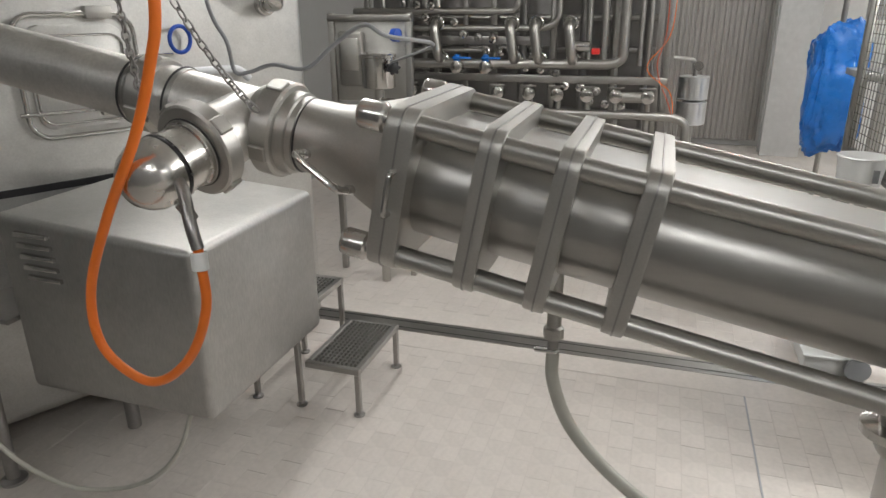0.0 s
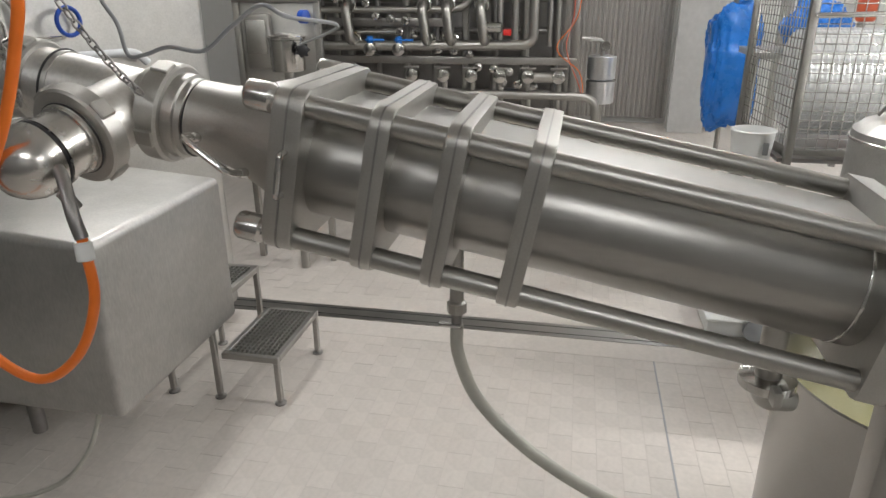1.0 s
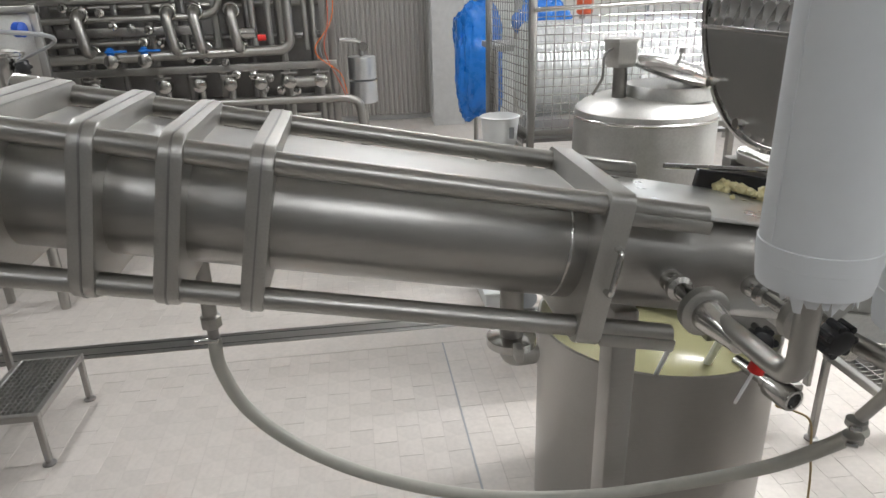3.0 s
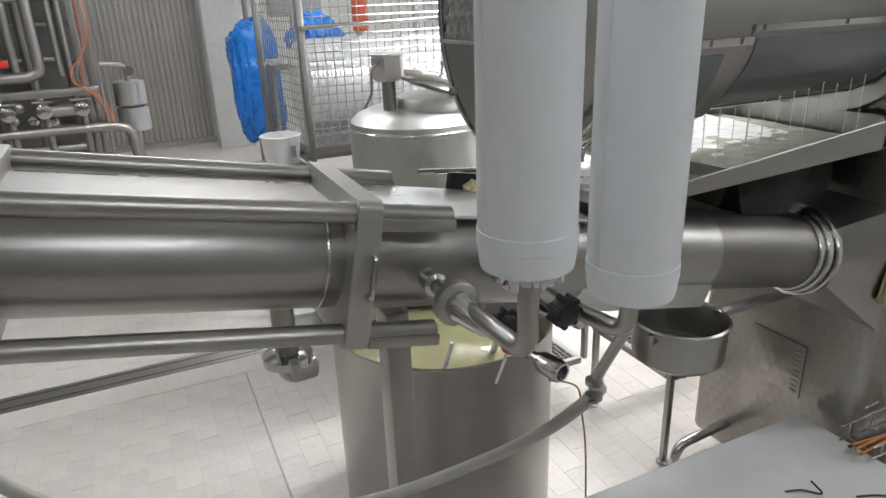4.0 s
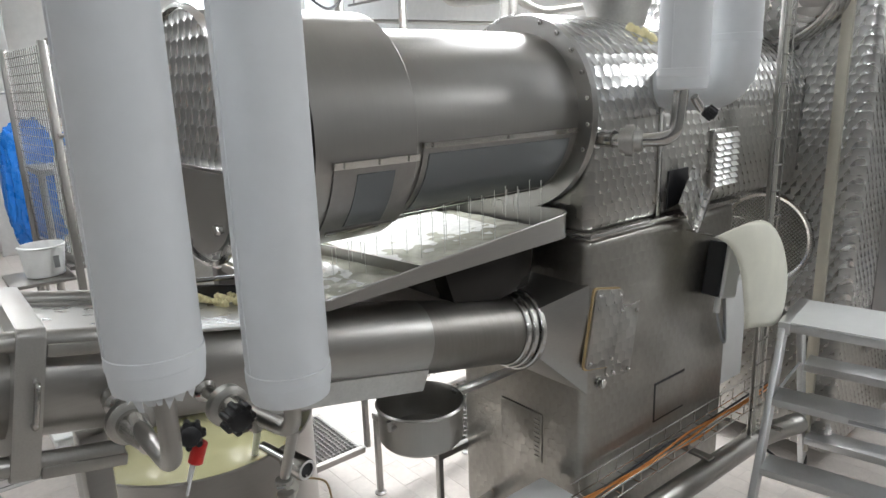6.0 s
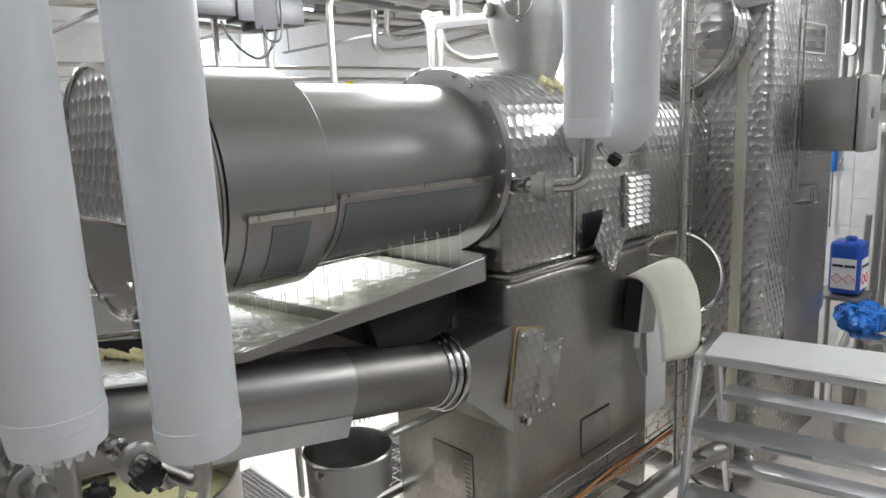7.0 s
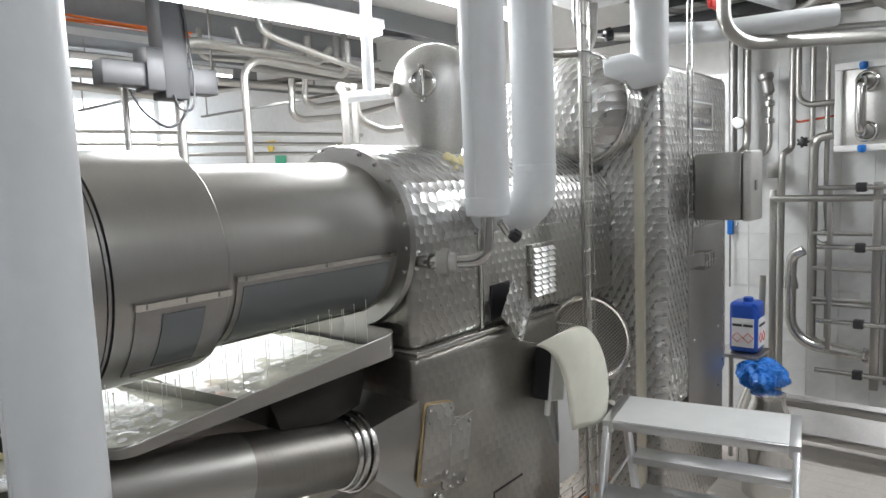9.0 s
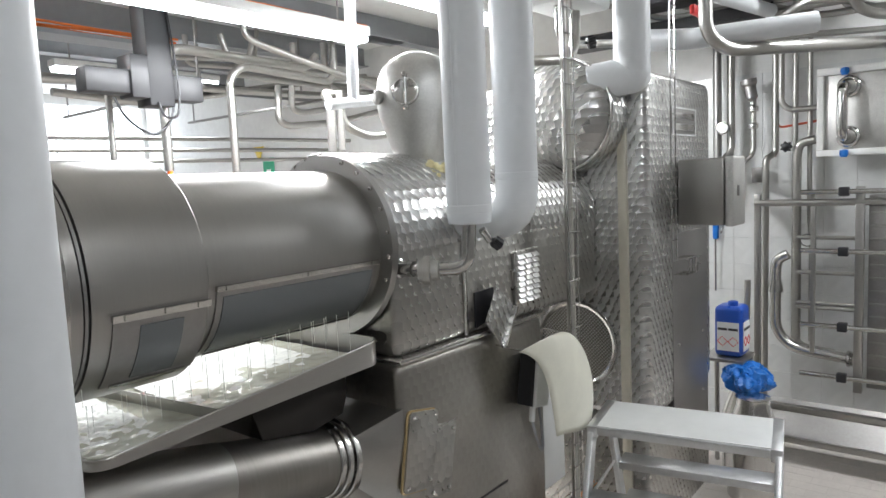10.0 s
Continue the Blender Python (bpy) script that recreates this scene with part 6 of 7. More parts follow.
part("post", rod((1.30, 3.8, 0), (1.30, 3.8, 0.93), 0.02, 12), STEEL, sh_)
lc = thing("control_screen", (2.23, 6.97, 1.2), "wall control box with a small lit blue screen", "control box")
part("case", box((2.0, 6.98, 1.65), (2.5, 7.15, 2.2), 0.012), GREY_PAINT, lc)
part("screen", box((2.17, 6.972, 1.88), (2.31, 6.981, 1.98), 0.0), glow("screen_glow", (0.15, 0.45, 1.0), 1.6), lc, "lit blue display")
part("post", box((2.2, 7.05, 0), (2.3, 7.1, 1.65), 0.0), STEEL, lc)
rb = thing("red_extinguisher", (3.1, 7.6, 1.0), "orange-red fire extinguisher on a post", "extinguisher")
part("bottle", lathe((3.1, 7.6, 1.45), (0, 0, 1), [(0, 0.07), (0.02, 0.09), (0.5, 0.09), (0.56, 0.05), (0.6, 0.03)], 24), BRICK_RED, rb)
part("post", box((3.08, 7.69, 0), (3.14, 7.73, 2.1), 0.0), STEEL_DARK, rb)

# ---- process tank with lid ----
tk = thing("lidded_tank", (1.95, 2.98, 0), "round stainless process tank with a hinged lid and mixer motor", "tank")
part("shell", lathe((1.82, 3.02, 0), (0, 0, 1), [(0.1, 0.28), (0.14, 0.31), (1.22, 0.31), (1.255, 0.305), (1.285, 0.27), (1.31, 0.21), (1.315, 0.0)], 64), STEEL_MATT, tk)
part("rim", ring((1.82, 3.02, 1.225), (0, 0, 1), 0.31, 0.007, 56), STEEL_SHINY, tk)
part("neck", lathe((1.90, 2.98, 1.30), (0, 0, 1), [(0, 0.19), (0.05, 0.185), (0.06, 0.18)], 48), STEEL_MATT, tk)
lid = part("lid", lathe((1.915, 2.98, 1.40), (0.25, -0.15, 1), [(0, 0.19), (0.006, 0.20), (0.018, 0.20), (0.03, 0.18), (0.05, 0.12), (0.06, 0.03), (0.062, 0.0)], 48), STEEL_SHINY, tk, "polished domed lid")
part("lid_knob", lathe((1.935, 2.97, 1.455), (0.2, -0.1, 1), [(0, 0.006), (0.03, 0.006), (0.034, 0.014), (0.05, 0.012)], 14), STEEL_DARK, lid)
mt = part("mixer_motor", lathe((1.675, 2.97, 1.44), (0, 0, 1), [(0, 0.06), (0.02, 0.075), (0.1, 0.075), (0.105, 0.08), (0.115, 0.08), (0.12, 0.065)], 6), STEEL_MATT, tk)
part("mixer_shaft", rod((1.675, 2.97, 1.28), (1.675, 2.97, 1.45), 0.03, 16), STEEL, mt)
part("mixer_arm", pipe([(1.62, 2.93, 1.52), (1.58, 2.92, 1.50), (1.58, 2.92, 1.40), (1.55, 2.95, 1.33)], 0.006, 0.02, 8), STEEL_DARK, mt)
for a in (30, 150, 270):
    part("leg", rod((1.82 + 0.24 * math.cos(radians(a)), 3.02 + 0.24 * math.sin(radians(a)), 0), (1.82 + 0.24 * math.cos(radians(a)), 3.02 + 0.24 * math.sin(radians(a)), 0.13), 0.03, 12), STEEL, tk)
wb = thing("white_crate", (1.35, 3.75, 0), "low white plastic crate under the trolley", "crate")
part("body", box((1.22, 3.64, 0.0), (1.52, 3.98, 0.09), 0.01, 2), WHITE_PLASTIC, wb)
part("rim", box((1.21, 3.63, 0.09), (1.53, 3.99, 0.105), 0.004, 1), WHITE_PLASTIC, wb)

# ---- right wall: pipes, rack, panel ----
wp = thing("wall_pipework", (6.0, 0.8, 0), "stainless pipes with valves on the tiled wall", "pipework")


def wpipe(pts, r=0.02, bend=0.06, mat=None, name="pipe_run"):
    return part(name, pipe([(x, y, z) for x, y, z in pts], r, bend, 14), mat or STEEL_ROUND, wp)


wpipe([(6.08, 1.17, 3.2), (6.08, 1.17, 2.05), (6.0, 1.23, 1.98), (5.4, 1.3, 1.97)], 0.024)
wpipe([(6.08, 1.02, 2.45), (6.08, 1.02, 2.02), (6.0, 1.1, 1.96), (5.5, 1.15, 1.95)], 0.018)
wpipe([(6.1, 0.88, 2.75), (6.1, 0.88, 2.02), (6.05, 0.93, 1.99), (6.05, 0.94, 0.25)], 0.022)
wpipe([(6.08, 0.84, 2.75), (6.08, 0.84, 2.36), (6.08, 0.78, 2.31), (6.08, 0.35, 2.32)], 0.02)
wpipe([(6.1, 0.755, 3.2), (6.1, 0.755, 0.72), (6.1, 0.70, 0.66), (6.1, 0.50, 0.64)], 0.018)
wpipe([(6.05, 0.62, 2.1), (6.05, 0.72, 2.08), (6.05, 0.735, 2.0), (6.05, 0.735, 0.72)], 0.03)
wpipe([(6.1, 0.665, 3.2), (6.1, 0.665, 1.6), (6.1, 0.65, 1.4), (6.1, 0.65, 0.7)], 0.016)
v = wpipe([(6.02, 0.78, 1.32), (6.02, 0.85, 1.28), (6.02, 0.86, 1.18), (6.02, 0.86, 0.78), (6.02, 0.76, 0.66), (6.02, 0.50, 0.63), (6.02, 0.38, 0.62)], 0.036, 0.1, STEEL_SHINY, "wide_bend")
part("reducer", lathe((6.02, 0.86, 1.05), (0, 0, 1), [(0, 0.05), (0.02, 0.05), (0.12, 0.03), (0.14, 0.03)], 24), STEEL_SHINY, v)
part("flange", lathe((6.02, 0.42, 0.622), (0, -1, 0), [(0, 0.04), (0.006, 0.055), (0.02, 0.055), (0.03, 0.045), (0.045, 0.058), (0.06, 0.058)], 24), STEEL_SHINY, v)
for y, z in ((1.02, 2.2), (1.02, 2.32)):
    part("fitting", lathe((6.08, y, z), (0, 0, 1), [(0, 0.02), (0.01, 0.034), (0.04, 0.034), (0.05, 0.02)], 14), STEEL_SHINY, wp)
ga = part("gauge", lathe((6.0, 1.2, 2.22), (-1, 0, 0), [(0, 0.03), (0.01, 0.045), (0.03, 0.045), (0.032, 0.038)], 24), STEEL_SHINY, wp)
part("dial", lathe((5.966, 1.2, 2.22), (-1, 0, 0), [(0, 0.037), (0.002, 0.037)], 24), WHITE_PLASTIC, ga)
part("air_valve", lathe((6.06, 1.02, 2.40), (0, 0.2, 1), [(0, 0.02), (0.02, 0.04), (0.1, 0.04), (0.12, 0.055), (0.15, 0.055)], 16), STEEL_DARK, wp)
knob(wp, (6.02, 0.79, 2.06), (-1, 0, 0), 0.03, BLACK)
part("small_box", box((6.1, 0.96, 1.82), (6.2, 1.04, 1.93), 0.006), STEEL_DARK, wp)
part("red_line", pipe([(6.12, 0.9, 2.30), (6.12, 0.86, 2.20), (6.12, 0.5, 2.24)], 0.008, 0.03, 8), BRICK_RED, wp)
gg = part("gauge", lathe((6.04, 0.66, 1.42), (-1, 0, 0), [(0, 0.03), (0.01, 0.045), (0.03, 0.045)], 24), STEEL_SHINY, wp)
part("dial", lathe((6.008, 0.66, 1.42), (-1, 0, 0), [(0, 0.037), (0.002, 0.037)], 24), WHITE_PLASTIC, gg)

rk = thing("pipe_rack", (5.95, 0.4, 0), "stainless rack frame with cross tubes and clamps", "rack")
part("upright", box((5.93, 0.94, 0.10), (5.97, 0.98, 1.74), 0.004), STEEL, rk)
part("upright", box((5.93, 0.32, 0.42), (5.98, 0.37, 1.78), 0.004), STEEL, rk)
part("upright", box((5.95, 0.60, 0.65), (5.98, 0.63, 1.74), 0.004), STEEL, rk)
part("cross_tube", rod((5.95, 0.98, 1.68), (5.95, -0.6, 1.68), 0.024, 14), STEEL_ROUND, rk)
for z in (1.75, 1.36, 0.86, 0.52):
    c = part("clamp_tube", rod((5.9, 0.68, z), (5.9, -0.6, z), 0.017, 12), STEEL_SHINY, rk)
    part("black_clamp", box((5.875, 0.40, z - 0.03), (5.93, 0.46, z + 0.03), 0.008), BLACK, c)
for z in (1.20, 0.99, 0.96, 1.44):
    part("cross_bar", rod((6.0, 0.72, z), (6.0, 0.36, z), 0.014, 12), STEEL_ROUND, rk)
part("plate_pack", box((5.98, -0.7, 0.45), (6.18, 0.30, 1.72), 0.006), STEEL_DARK, rk)
for k in range(14):
    part("plate_edge", box((5.972, -0.7, 0.5 + 0.085 * k), (5.982, 0.29, 0.51 + 0.085 * k), 0.0), STEEL, rk)
part("low_rail", box((5.7, -0.7, 0.30), (5.78, 0.95, 0.34), 0.004), STEEL, rk)
part("low_rail", box((5.55, -0.7, 0.14), (5.63, 0.95, 0.18), 0.004), STEEL, rk)
part("low_sheet", prism([(0, 0), (0.22, -0.2), (0.225, -0.195), (0.005, 0.005)], 1.6, Matrix.Translation((5.78, 0.9, 0.36)) @ Matrix.Rotation(radians(90), 4, "X") @ Matrix.Scale(-1, 4, (1, 0, 0))), STEEL_DARK, rk)
for y in (-0.5, 0.9):
    part("foot", rod((5.74, y, 0.0), (5.74, y, 0.30), 0.02, 12), STEEL, rk)
    part("foot", rod((5.59, y, 0.0), (5.59, y, 0.14), 0.02, 12), STEEL, rk)

pn = thing("pump_panel", (6.0, 0.2, 1.98), "white-framed steel panel with pipe bends and blue caps", "panel")
part("panel", box((5.98, -0.6, 2.02), (6.02, 0.56, 2.50), 0.004), STEEL_MATT, pn)
for lo, hi in (((5.95, -0.62, 2.50), (6.03, 0.60, 2.545)), ((5.95, -0.62, 1.98), (6.03, 0.60, 2.02)), ((5.95, 0.56, 2.021), (6.03, 0.60, 2.499))):
    part("frame", box(lo, hi, 0.004), WHITE_PAINT, pn)
for y in (0.44, 0.10):
    pb = part("pipe_bend", pipe([(5.98, y, 2.42), (5.86, y, 2.42), (5.86, y, 2.10), (5.98, y, 2.10)], 0.032, 0.08, 16), STEEL_SHINY, pn)
    for z in (2.42, 2.10):
        part("flange", ring((5.965, y - 0.02, z), (1, 0, 0), 0.055, 0.014, 24), STEEL_SHINY, pb)
    for z in (2.51, 1.99):
        part("blue_cap", lathe((5.94, y, z), (0, 0, 1), [(-0.02, 0.018), (0.0, 0.026), (0.025, 0.024), (0.03, 0.01)], 14), BLUE, pb, "blue plastic cap")

# canister, bag on churn, lances
cn = thing("chemical_canister", (5.22, 1.04, 0.60), "blue plastic canister with a white hazard label", "canister")
part("body", box((5.19, 0.86, 0.76), (5.36, 1.03, 1.08), 0.03, 4), BLUE_DEEP, cn)
lb = part("label", box((5.186, 0.88, 0.80), (5.191, 1.01, 0.98), 0.0), WHITE_PLASTIC, cn, "white label with two hazard diamonds")
lb2 = part("label", box((5.21, 0.856, 0.80), (5.34, 0.861, 0.98), 0.0), WHITE_PLASTIC, cn, "white label with two hazard diamonds")
for c_ in (0.913, 0.977):
    part("diamond", sweep([(5.1845, c_ + 0.03, 0.86), (5.1845, c_, 0.89), (5.1845, c_ - 0.03, 0.86), (5.1845, c_, 0.83), (5.1845, c_ + 0.03, 0.86)], 0.0025, 6), RED, lb)
    part("bar", box((5.183, c_ - 0.028, 0.93), (5.186, c_ + 0.028, 0.945), 0.0), DARK_GREY, lb)
for c_ in (5.243, 5.307):
    part("diamond", sweep([(c_ + 0.03, 0.8545, 0.86), (c_, 0.8545, 0.89), (c_ - 0.03, 0.8545, 0.86), (c_, 0.8545, 0.83), (c_ + 0.03, 0.8545, 0.86)], 0.0025, 6), RED, lb2)
    part("bar", box((c_ - 0.028, 0.853, 0.93), (c_ + 0.028, 0.856, 0.945), 0.0), DARK_GREY, lb2)
part("cap", lathe((5.25, 0.93, 1.075), (0, 0, 1), [(0, 0.03), (0.03, 0.03), (0.034, 0.02)], 16), BLUE_DEEP, cn)
cst = thing("canister_stand", (5.22, 1.14, 0), "steel stand under the canister", "stand")
part("plate", box((5.13, 0.84, 0.738), (5.40, 1.09, 0.759), 0.003), STEEL, cst)
for x, y in ((5.38, 0.86), (5.38, 1.07), (5.15, 1.07)):
    part("leg", rod((x, y, 0), (x, y, 0.738), 0.015, 10), STEEL, cst)
mc = thing("milk_churn", (5.3, 0.9, 0), "tapered steel milk churn", "churn")
part("churn", lathe((5.20, 0.84, 0), (0, 0, 1), [(0, 0.13), (0.01, 0.14), (0.40, 0.14), (0.42, 0.138), (0.56, 0.09), (0.60, 0.088), (0.605, 0.095), (0.61, 0.07)], 40), STEEL_SHINY, mc)
mc2 = copy_thing(mc, pose(5.06, 0.80, 0))
mc2["label"] = "tapered steel milk churn beside another one"
crumpled("blue_bag", (5.18, 0.83, 0.645), (0.165, 0.15, 0.10), BLUE, "crumpled blue plastic bag lying on the churn", "bag", 5.0)
ln = thing("steel_lance", (5.5, 1.05, 0), "upright steel lance leaning on the wall", "lance")
part("tube", rod((5.58, 0.96, 0.0), (5.60, 0.935, 1.19), 0.02, 14), STEEL_ROUND, ln)
st = thing("blue_brush", (5.6, 1.28, 1.2), "blue handled brush hanging on the wall", "brush")
part("handle", box((6.18, 1.30, 1.40), (6.22, 1.34, 1.60), 0.008), BLUE, st)
part("rod", rod((6.19, 1.32, 1.40), (6.19, 1.32, 1.0), 0.008, 8), STEEL_SHINY, st)
part("hook", pipe([(6.22, 1.28, 1.45), (6.15, 1.27, 1.45), (6.15, 1.25, 1.50)], 0.006, 0.02, 8), STEEL_SHINY, st)
single("white_hose", sweep(smooth_path([(5.2, -0.35, 0.25), (5.05, -0.1, 0.12), (4.9, 0.0, 0.03), (4.7, 0.02, 0.012), (4.5, -0.2, 0.012), (4.3, -0.5, 0.012)]), 0.011, 10), WHITE_PIPE, "white hose lying on the wet floor", "hose")

# ---- pipes and trays under the ceiling ----
cp = thing("ceiling_pipework", (4.0, 2.5, 2.6), "stainless service pipes hung below the ceiling", "pipework")


def cpipe(pts, r=0.02, bend=0.07, mat=None):
    return part("pipe_run", pipe(pts, r, bend, 12), mat or STEEL_ROUND, cp)


cpipe([(4.2, 1.12, 2.585), (4.6, 0.95, 2.62), (4.9, 0.42, 2.66)], 0.055, 0.1, WHITE_PIPE)
cpipe([(4.5, 0.85, CEIL), (4.5, 0.85, 2.62), (4.62, 0.78, 2.54), (5.6, 0.25, 2.62), (6.2, -0.1, 2.66)], 0.035, 0.1)
cpipe([(4.0, 1.35, 2.58), (5.4, 0.72, 2.70), (6.2, 0.2, 2.78)], 0.02)
cpipe([(5.2, 0.7, 2.75), (5.3, 0.55, 2.86), (6.2, 0.1, 2.98)], 0.022)
cpipe([(5.6, 0.35, CEIL), (5.6, 0.35, 2.85), (5.7, 0.27, 2.80), (6.2, 0.0, 2.82)], 0.03)
cpipe([(3.3, 1.6, 3.1), (4.5, 1.1, 2.95), (5.6, 0.8, 2.9)], 0.045, 0.1, WHITE_PIPE)
part("red_valve", box((4.55, 0.92, 2.74), (4.75, 0.95, 2.79), 0.008), RED, cp, "red lever on a ceiling pipe")
for k in range(5):
    cpipe([(3.8 + 0.15 * k, 1.9 - 0.25 * k, CEIL - 0.15 - 0.05 * k), (6.2, 1.2 - 0.35 * k, CEIL - 0.12 - 0.05 * k)], 0.018 + 0.006 * (k % 2))
# over the drum
cpipe([(3.02, 3.5, 2.07), (3.02, 3.5, 2.72), (3.12, 3.5, 2.80), (4.2, 3.6, 2.80), (4.3, 3.6, 2.9)], 0.028)
cpipe([(3.48, 3.5, 1.9), (3.48, 3.5, 2.66), (3.58, 3.5, 2.74), (4.32, 3.5, 2.70), (4.38, 3.5, 2.76), (4.38, 3.5, 2.95)], 0.026)
cpipe([(3.6, 2.7, 2.05), (3.6, 2.7, 2.42), (3.6, 2.75, 2.48), (3.75, 2.8, 2.48), (3.8, 2.8, 2.3), (4.0, 2.8, 2.24), (5.8, 2.6, 2.46)], 0.026)
cpipe([(3.72, 2.75, 2.5), (3.72, 2.75, 2.15)], 0.024)
cpipe([(3.5, 3.6, 2.95), (3.55, 3.6, 2.80), (3.7, 3.6, 2.78), (3.75, 3.6, 2.95)], 0.02)
cpipe([(3.33, 2.2, CEIL), (3.31, 2.2, 2.36)], 0.028, 0.06, WHITE_PIPE)
cpipe([(3.14, 2.2, 2.325), (3.9, 2.2, 2.43)], 0.028, 0.06, WHITE_PIPE)
cpipe([(4.17, 3.90, 2.71), (4.15, 3.90, 2.45), (4.24, 3.90, 2.41), (4.74, 3.90, 2.46), (5.59, 3.90, 2.65)], 0.026)
cpipe([(4.38, 4.00, 2.74), (4.36, 4.00, 2.56), (4.47, 4.00, 2.53), (5.55, 4.00, 2.73)], 0.024)
cpipe([(3.58, 4.40, 2.93), (4.34, 4.40, 2.99), (4.38, 4.40, 3.24)], 0.018)
cpipe([(4.14, 4.40, 2.86), (4.96, 4.40, 2.84), (5.52, 4.40, 2.87)], 0.024)
cpipe([(3.00, 5.00, 2.71), (3.73, 5.00, 2.67), (5.05, 5.00, 2.92), (6.20, 5.00, 3.11)], 0.03)
cpipe([(3.85, 4.60, 3.16), (3.85, 4.60, 2.94), (5.14, 4.60, 3.00), (5.35, 4.60, 3.06), (5.39, 4.60, 3.37)], 0.022)
duct = thing("dark_cable_tray", (4.8, 5.0, 2.85), "dark steel cable tray under the ceiling", "cable tray")
part("tray", box((3.95, 4.9, 2.80), (5.6, 5.1, 2.86), 0.004), DARK_GREY, duct)
part("hanger_rod", rod((4.2, 5.0, 2.86), (4.2, 5.0, CEIL), 0.01, 8), STEEL_DARK, duct)
part("hanger_rod", rod((5.3, 5.0, 2.86), (5.3, 5.0, CEIL), 0.01, 8), STEEL_DARK, duct)
for k in range(4):
    beam = thing("ceiling_beam", (4.6, 3.9 + 1.1 * k, 3.3), "grey steel beam across the ceiling", "beam", "ceiling beams")
    part("flange", box((1.6, 3.84 + 1.1 * k, 3.20), (6.2, 3.98 + 1.1 * k, 3.212), 0.0), GREY_PAINT, beam)
    part("web", box((1.6, 3.90 + 1.1 * k, 3.21), (6.2, 3.92 + 1.1 * k, CEIL), 0.0), GREY_PAINT, beam)
for k, (z, y) in enumerate(((2.92, 1.75), (3.08, 1.15), (2.97, 0.45))):
    duct = thing("dark_cable_tray", (5.9, y, z), "dark steel cable tray along the tiled wall", "cable tray")
    part("tray", box((5.75 - 0.2 * k, y - 0.9, z), (6.05 - 0.2 * k, y + 0.6, z + 0.07), 0.004), DARK_GREY, duct)
    part("cable", sweep(smooth_path([(5.9 - 0.2 * k, y - 0.9 + 0.3 * i, z + 0.085 + 0.01 * (i % 2)) for i in range(6)]), 0.02, 8), BLACK, duct)
    part("bracket", box((5.7 - 0.2 * k, y - 0.02, z - 0.03), (X1, y + 0.02, z), 0.002), STEEL_DARK, duct)
for y, r in ((1.28, 0.03), (1.19, 0.022)):
    cpipe([(6.12, y, 3.0), (6.12, y, 1.75)], r, 0.05, STEEL_DARK)
for k in range(4):
    cpipe([(6.0, 2.2 - 0.5 * k, 3.3 - 0.08 * k), (5.95, 1.6 - 0.5 * k, 3.05 - 0.08 * k), (5.9, 0.6 - 0.5 * k, 3.02 - 0.08 * k)], 0.022, 0.08)
cpipe([(4.5, 4.1, 3.1), (4.5, 4.1, 2.95), (4.6, 4.1, 2.88), (5.6, 4.1, 2.88), (5.7, 4.1, 3.0)], 0.03)
cpipe([(5.0, 4.3, 3.2), (5.0, 4.3, 2.9), (5.1, 4.3, 2.8), (6.2, 4.3, 2.8)], 0.03)
cpipe([(3.4, 3.2, 3.1), (3.4, 3.2, 2.86), (3.5, 3.2, 2.82), (4.6, 3.2, 2.62)], 0.02)
for k in range(5):
    cpipe([(1.5, 4.6 + 0.45 * k, 2.72 + 0.07 * k), (6.2, 4.2 + 0.45 * k, 2.74 + 0.07 * k)], 0.022 + 0.01 * (k % 3))
for k in range(3):
    cpipe([(2.0, 5.6 + 0.2 * k, 2.42 - 0.09 * k), (6.2, 5.3 + 0.2 * k, 2.44 - 0.09 * k)], 0.02)
for x in (2.5, 3.7, 5.0):
    part("hanger", box((x, 4.2, 2.70), (x + 0.04, 6.6, 2.72), 0.0), STEEL_DARK, cp)
    for y in (4.25, 6.5):
        part("hanger_rod", rod((x + 0.02, y, 2.7), (x + 0.02, y, CEIL), 0.008, 8), STEEL_DARK, cp)
tr_ = thing("cable_tray", (3.0, 4.6, 2.85), "grey cable tray with orange cables below the ceiling", "cable tray")
part("tray", box((1.2, 4.42, 3.0), (4.2, 4.65, 3.03), 0.0), GREY_PAINT, tr_)
for k in range(4):
    part("cable", sweep(smooth_path([(1.2 + 0.5 * i, 4.45 + 0.03 * k, 3.07 - 0.012 * k + 0.008 * ((i + k) % 2)) for i in range(6)]), 0.009, 8), ORANGE, tr_)
part("hanger_rod", rod((2.0, 4.5, 3.0), (2.0, 4.5, CEIL), 0.008, 8), STEEL_DARK, tr_)
tr2 = copy_thing(tr_, pose(4.4, 4.0, 3.05))
ho = thing("hoist_motor", (2.95, 3.5, 2.4), "dark grey hoist motor on a hanging square post", "motor")
part("post", box((2.90, 3.42, 2.44), (3.05, 3.58, CEIL), 0.008), DARK_GREY, ho)
part("motor", box((2.56, 3.44, 2.50), (2.90, 3.57, 2.635), 0.012), DARK_GREY, ho)
part("end_plate", box((2.80, 3.42, 2.48), (2.905, 3.58, 2.72), 0.008), DARK_GREY, ho)
part("gear_box", box((3.05, 3.44, 2.48), (3.25, 3.56, 2.63), 0.008), DARK_GREY, ho)
part("cable", sweep(smooth_path([(2.72, 3.48, 2.48), (2.78, 3.46, 2.36), (2.92, 3.46, 2.28), (3.03, 3.46, 2.36), (3.08, 3.48, 2.5)]), 0.008, 8), BLACK, ho)
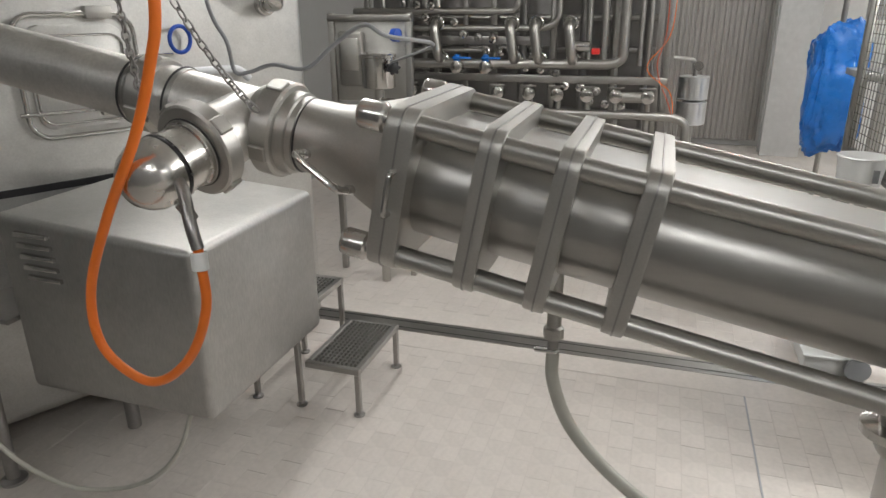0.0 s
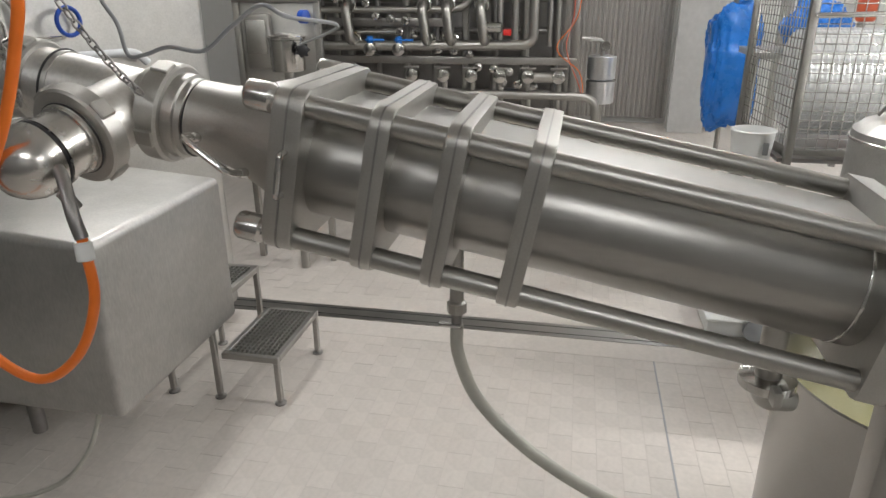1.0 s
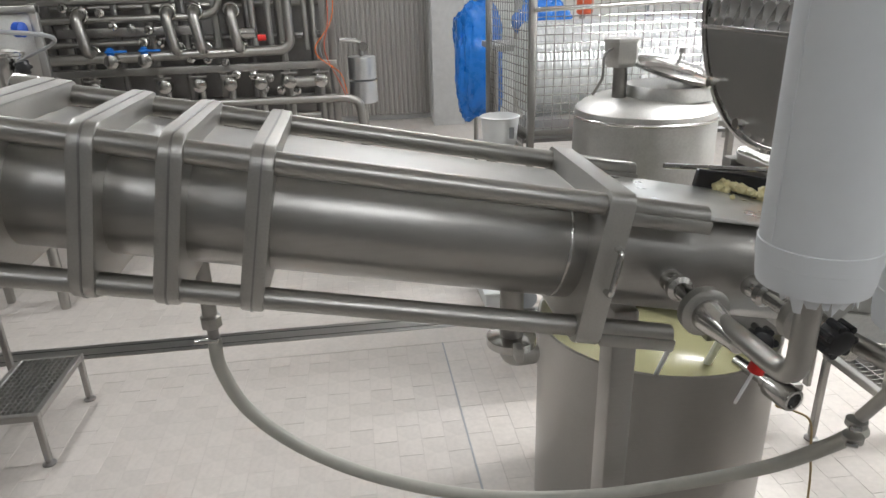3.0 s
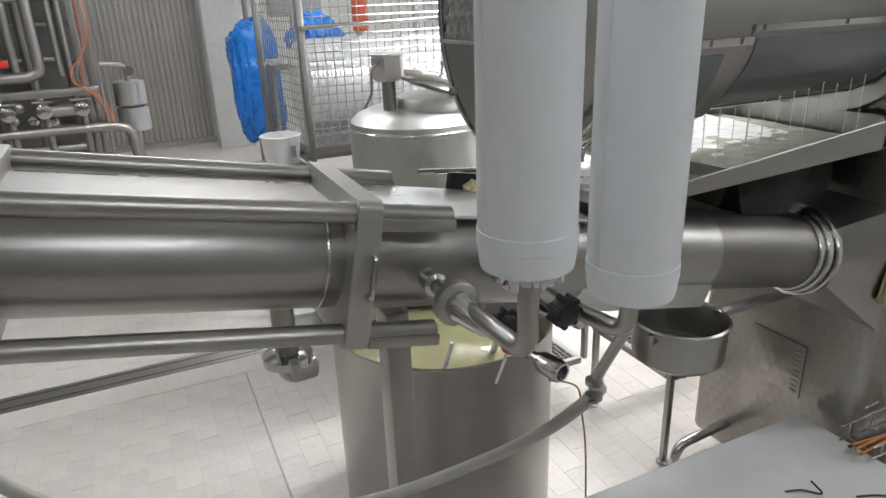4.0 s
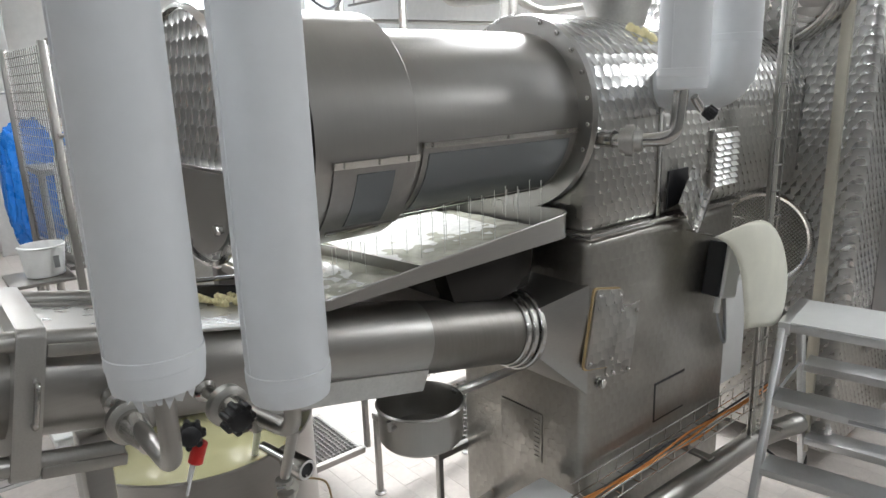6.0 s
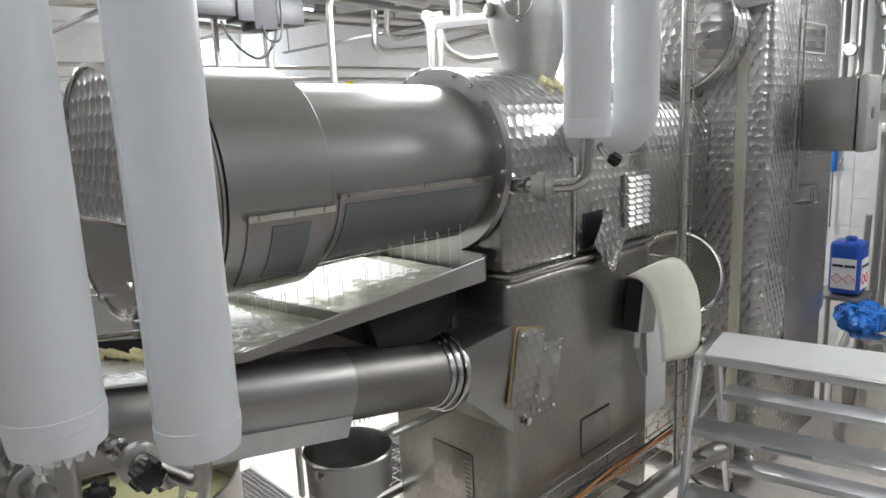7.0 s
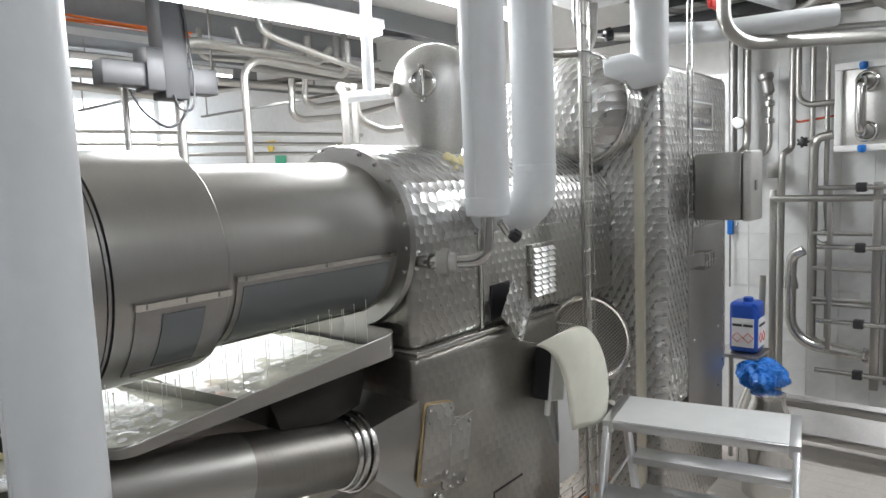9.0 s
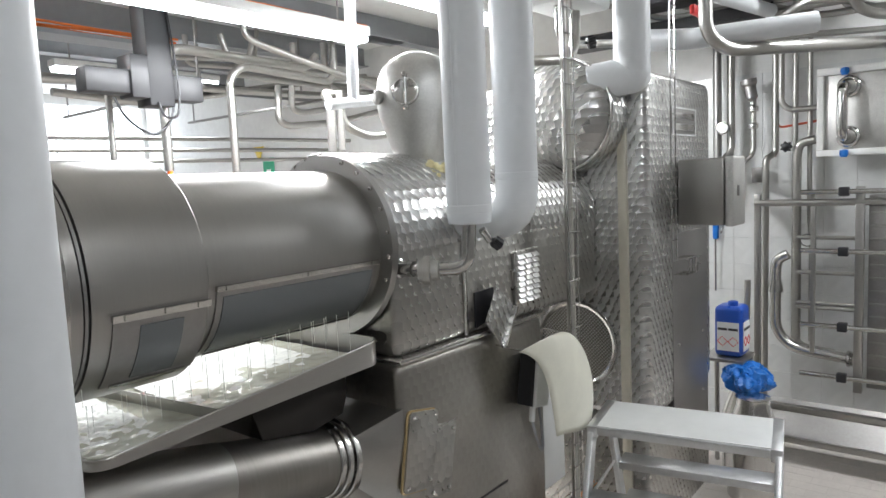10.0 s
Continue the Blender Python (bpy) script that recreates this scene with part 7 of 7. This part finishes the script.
part("cable", sweep(smooth_path([(2.94, 3.41, 2.46), (2.97, 3.4, 2.38), (3.05, 3.4, 2.40), (3.07, 3.41, 2.6), (3.03, 3.41, 3.0)]), 0.007, 8), BLACK, ho)
oc = thing("orange_conduit", (3.0, 3.8, 1.9), "upright orange conduit beside a steel pipe", "pipe")
part("pipe", rod((3.09, 3.62, 1.6), (3.09, 3.62, 2.6), 0.016, 12), ORANGE, oc)
part("pipe", rod((2.84, 3.8, 1.6), (2.84, 3.8, 2.6), 0.02, 12), STEEL_ROUND, oc)
part("pipe", rod((3.09, 3.62, 0.0), (3.09, 3.62, 1.6), 0.016, 12), STEEL_ROUND, oc)
sg = thing("warning_sign", (6.2, 6.6, 2.2), "yellow triangular warning sign on the wall", "sign")
part("triangle", prism([(-0.11, 0.09), (0.11, 0.09), (0, -0.10)], 0.01, Matrix.Translation((6.238, 7.05, 2.40)) @ Matrix.Rotation(radians(-90), 4, "Z") @ Matrix.Rotation(radians(90), 4, "X")), YELLOW, sg)
sg2 = thing("exit_sign", (6.2, 6.4, 1.9), "green rescue sign on the wall", "sign")
part("board", box((6.228, 6.75, 2.06), (6.238, 6.97, 2.34), 0.0), GREEN, sg2)
part("symbol", box((6.224, 6.82, 2.10), (6.229, 6.90, 2.19), 0.0), WHITE_PLASTIC, sg2)
rl_ = thing("red_lamp", (4.9, 7.6, 2.1), "small red signal lamp on a post", "lamp")
part("dome", lathe((4.9, 7.6, 2.28), (0, 0, 1), [(0, 0.06), (0.06, 0.055), (0.09, 0.03)], 16), RED, rl_)
part("post", rod((4.9, 7.6, 0), (4.9, 7.6, 2.28), 0.03, 12), STEEL, rl_)

# ---- floor drain and joint ----
dn = thing("floor_drain", (-0.3, 3.55, 0), "slotted stainless floor drain channel", "drain", kind="structure")
part("channel", box((-2.6, 3.47, -0.004), (2.4, 3.62, 0.003), 0.0), STEEL, dn)
part("tile_border", box((-2.6, 3.30, -0.005), (2.4, 3.468, 0.0012), 0.0), TILE, dn)
part("tile_border", box((-2.6, 3.622, -0.005), (2.4, 3.79, 0.0012), 0.0), TILE, dn)
part("slot", box((-2.6, 3.503, 0.0035), (2.4, 3.509, 0.0045), 0.0), DARK_GREY, dn)
part("slot", box((-2.6, 3.581, 0.0035), (2.4, 3.587, 0.0045), 0.0), DARK_GREY, dn)
part("joint_strip", box((0.913, 0.5, -0.004), (0.921, 3.30, 0.0015), 0.0), GREY_PAINT, dn)

# ---- wall tiles behind the pipes ----
wv, wf = [], []


def add_slab(vs, fs, lo, hi):
    k = len(vs)
    vs += [(x, y, z) for x in (lo[0], hi[0]) for y in (lo[1], hi[1]) for z in (lo[2], hi[2])]
    fs += [tuple(k + i for i in f) for f in ((0, 1, 3, 2), (4, 6, 7, 5), (0, 4, 5, 1), (2, 3, 7, 6), (0, 2, 6, 4), (1, 5, 7, 3))]


wr = bpy.data.objects["wall_right"]
wtile = bpy.data.meshes.new("wall_tile")
vs, fs = [], []
add_slab(vs, fs, (-0.008, -0.0985, -0.0985), (0.004, 0.0985, 0.0985))
wtile.from_pydata(vs, [], fs)
wtile.materials.append(WALL_TILE)
for i in range(18):
    for j in range(13):
        o = new("tile", wtile)
        o.matrix_basis = pose(X1, -0.9 + 0.2 * i, 0.11 + 0.2 * j)
        o.parent = wr

# ---- floor tiles: 10 x 20 cm in running bond ----
fm = bpy.data.meshes.new("floor_tile")


def tile_mesh(x, y, h):
    """The top and chamfered sides of one tile."""
    a, b, c = 0.0490, 0.0990, 0.0007
    lo = [(x - a, y - b, -0.004), (x + a, y - b, -0.004), (x + a, y + b, -0.004), (x - a, y + b, -0.004)]
    hi = [(x - a + c, y - b + c, h), (x + a - c, y - b + c, h), (x + a - c, y + b - c, h), (x - a + c, y + b - c, h)]
    return lo + hi, [(4, 5, 6, 7), (0, 1, 5, 4), (1, 2, 6, 5), (2, 3, 7, 6), (3, 0, 4, 7)]


vs, fs = tile_mesh(0, 0, 0)
fm.from_pydata(vs, [], fs)
fm.materials.append(TILE)
fo = bpy.data.objects["floor"]
rv, rf = [], []
rng = random.Random(4)
for i in range(int((X1 - X0) / 0.1)):
    x = X0 + 0.02 + 0.05 + 0.1 * i
    for j in range(int((Y1 - Y0) / 0.2)):
        y = Y0 + 0.107 + 0.2 * j + (0.1 if i % 2 else 0)
        if y + 0.1 > Y1 or 3.37 < y < 3.72 and -2.62 < x < 2.45:
            continue
        if -0.95 < x < 0.95 and 1.85 < y < 3.35:
            o = new("tile", fm)
            o.matrix_basis = pose(x, y, rng.uniform(-0.0008, 0.0002), rng.uniform(-0.1, 0.1), rng.uniform(-0.15, 0.15))
            o.parent = fo
        else:
            a, b = tile_mesh(x, y, rng.uniform(-0.0008, 0.0002))
            k = len(rv)
            rv += a
            rf += [tuple(k + q for q in f) for f in b]
far = part("far_tiles", (rv, rf), TILE, None, smooth=False)
far.parent = fo
far["kind"] = "stuff"


def motions():
    """The milk runs off the drum: each trickle slides a little way down and back in its own time."""
    for d, k in DRIPS:
        rows = []
        n = 40
        for i in range(n + 1):
            ph = (i * (0.55 + 0.05 * (k % 5)) + 0.37 * k) % 1.0
            rows.append((10.0 * i / n, pose(0, 0, -0.02 * ph)))
        walk(d, rows)


motions()
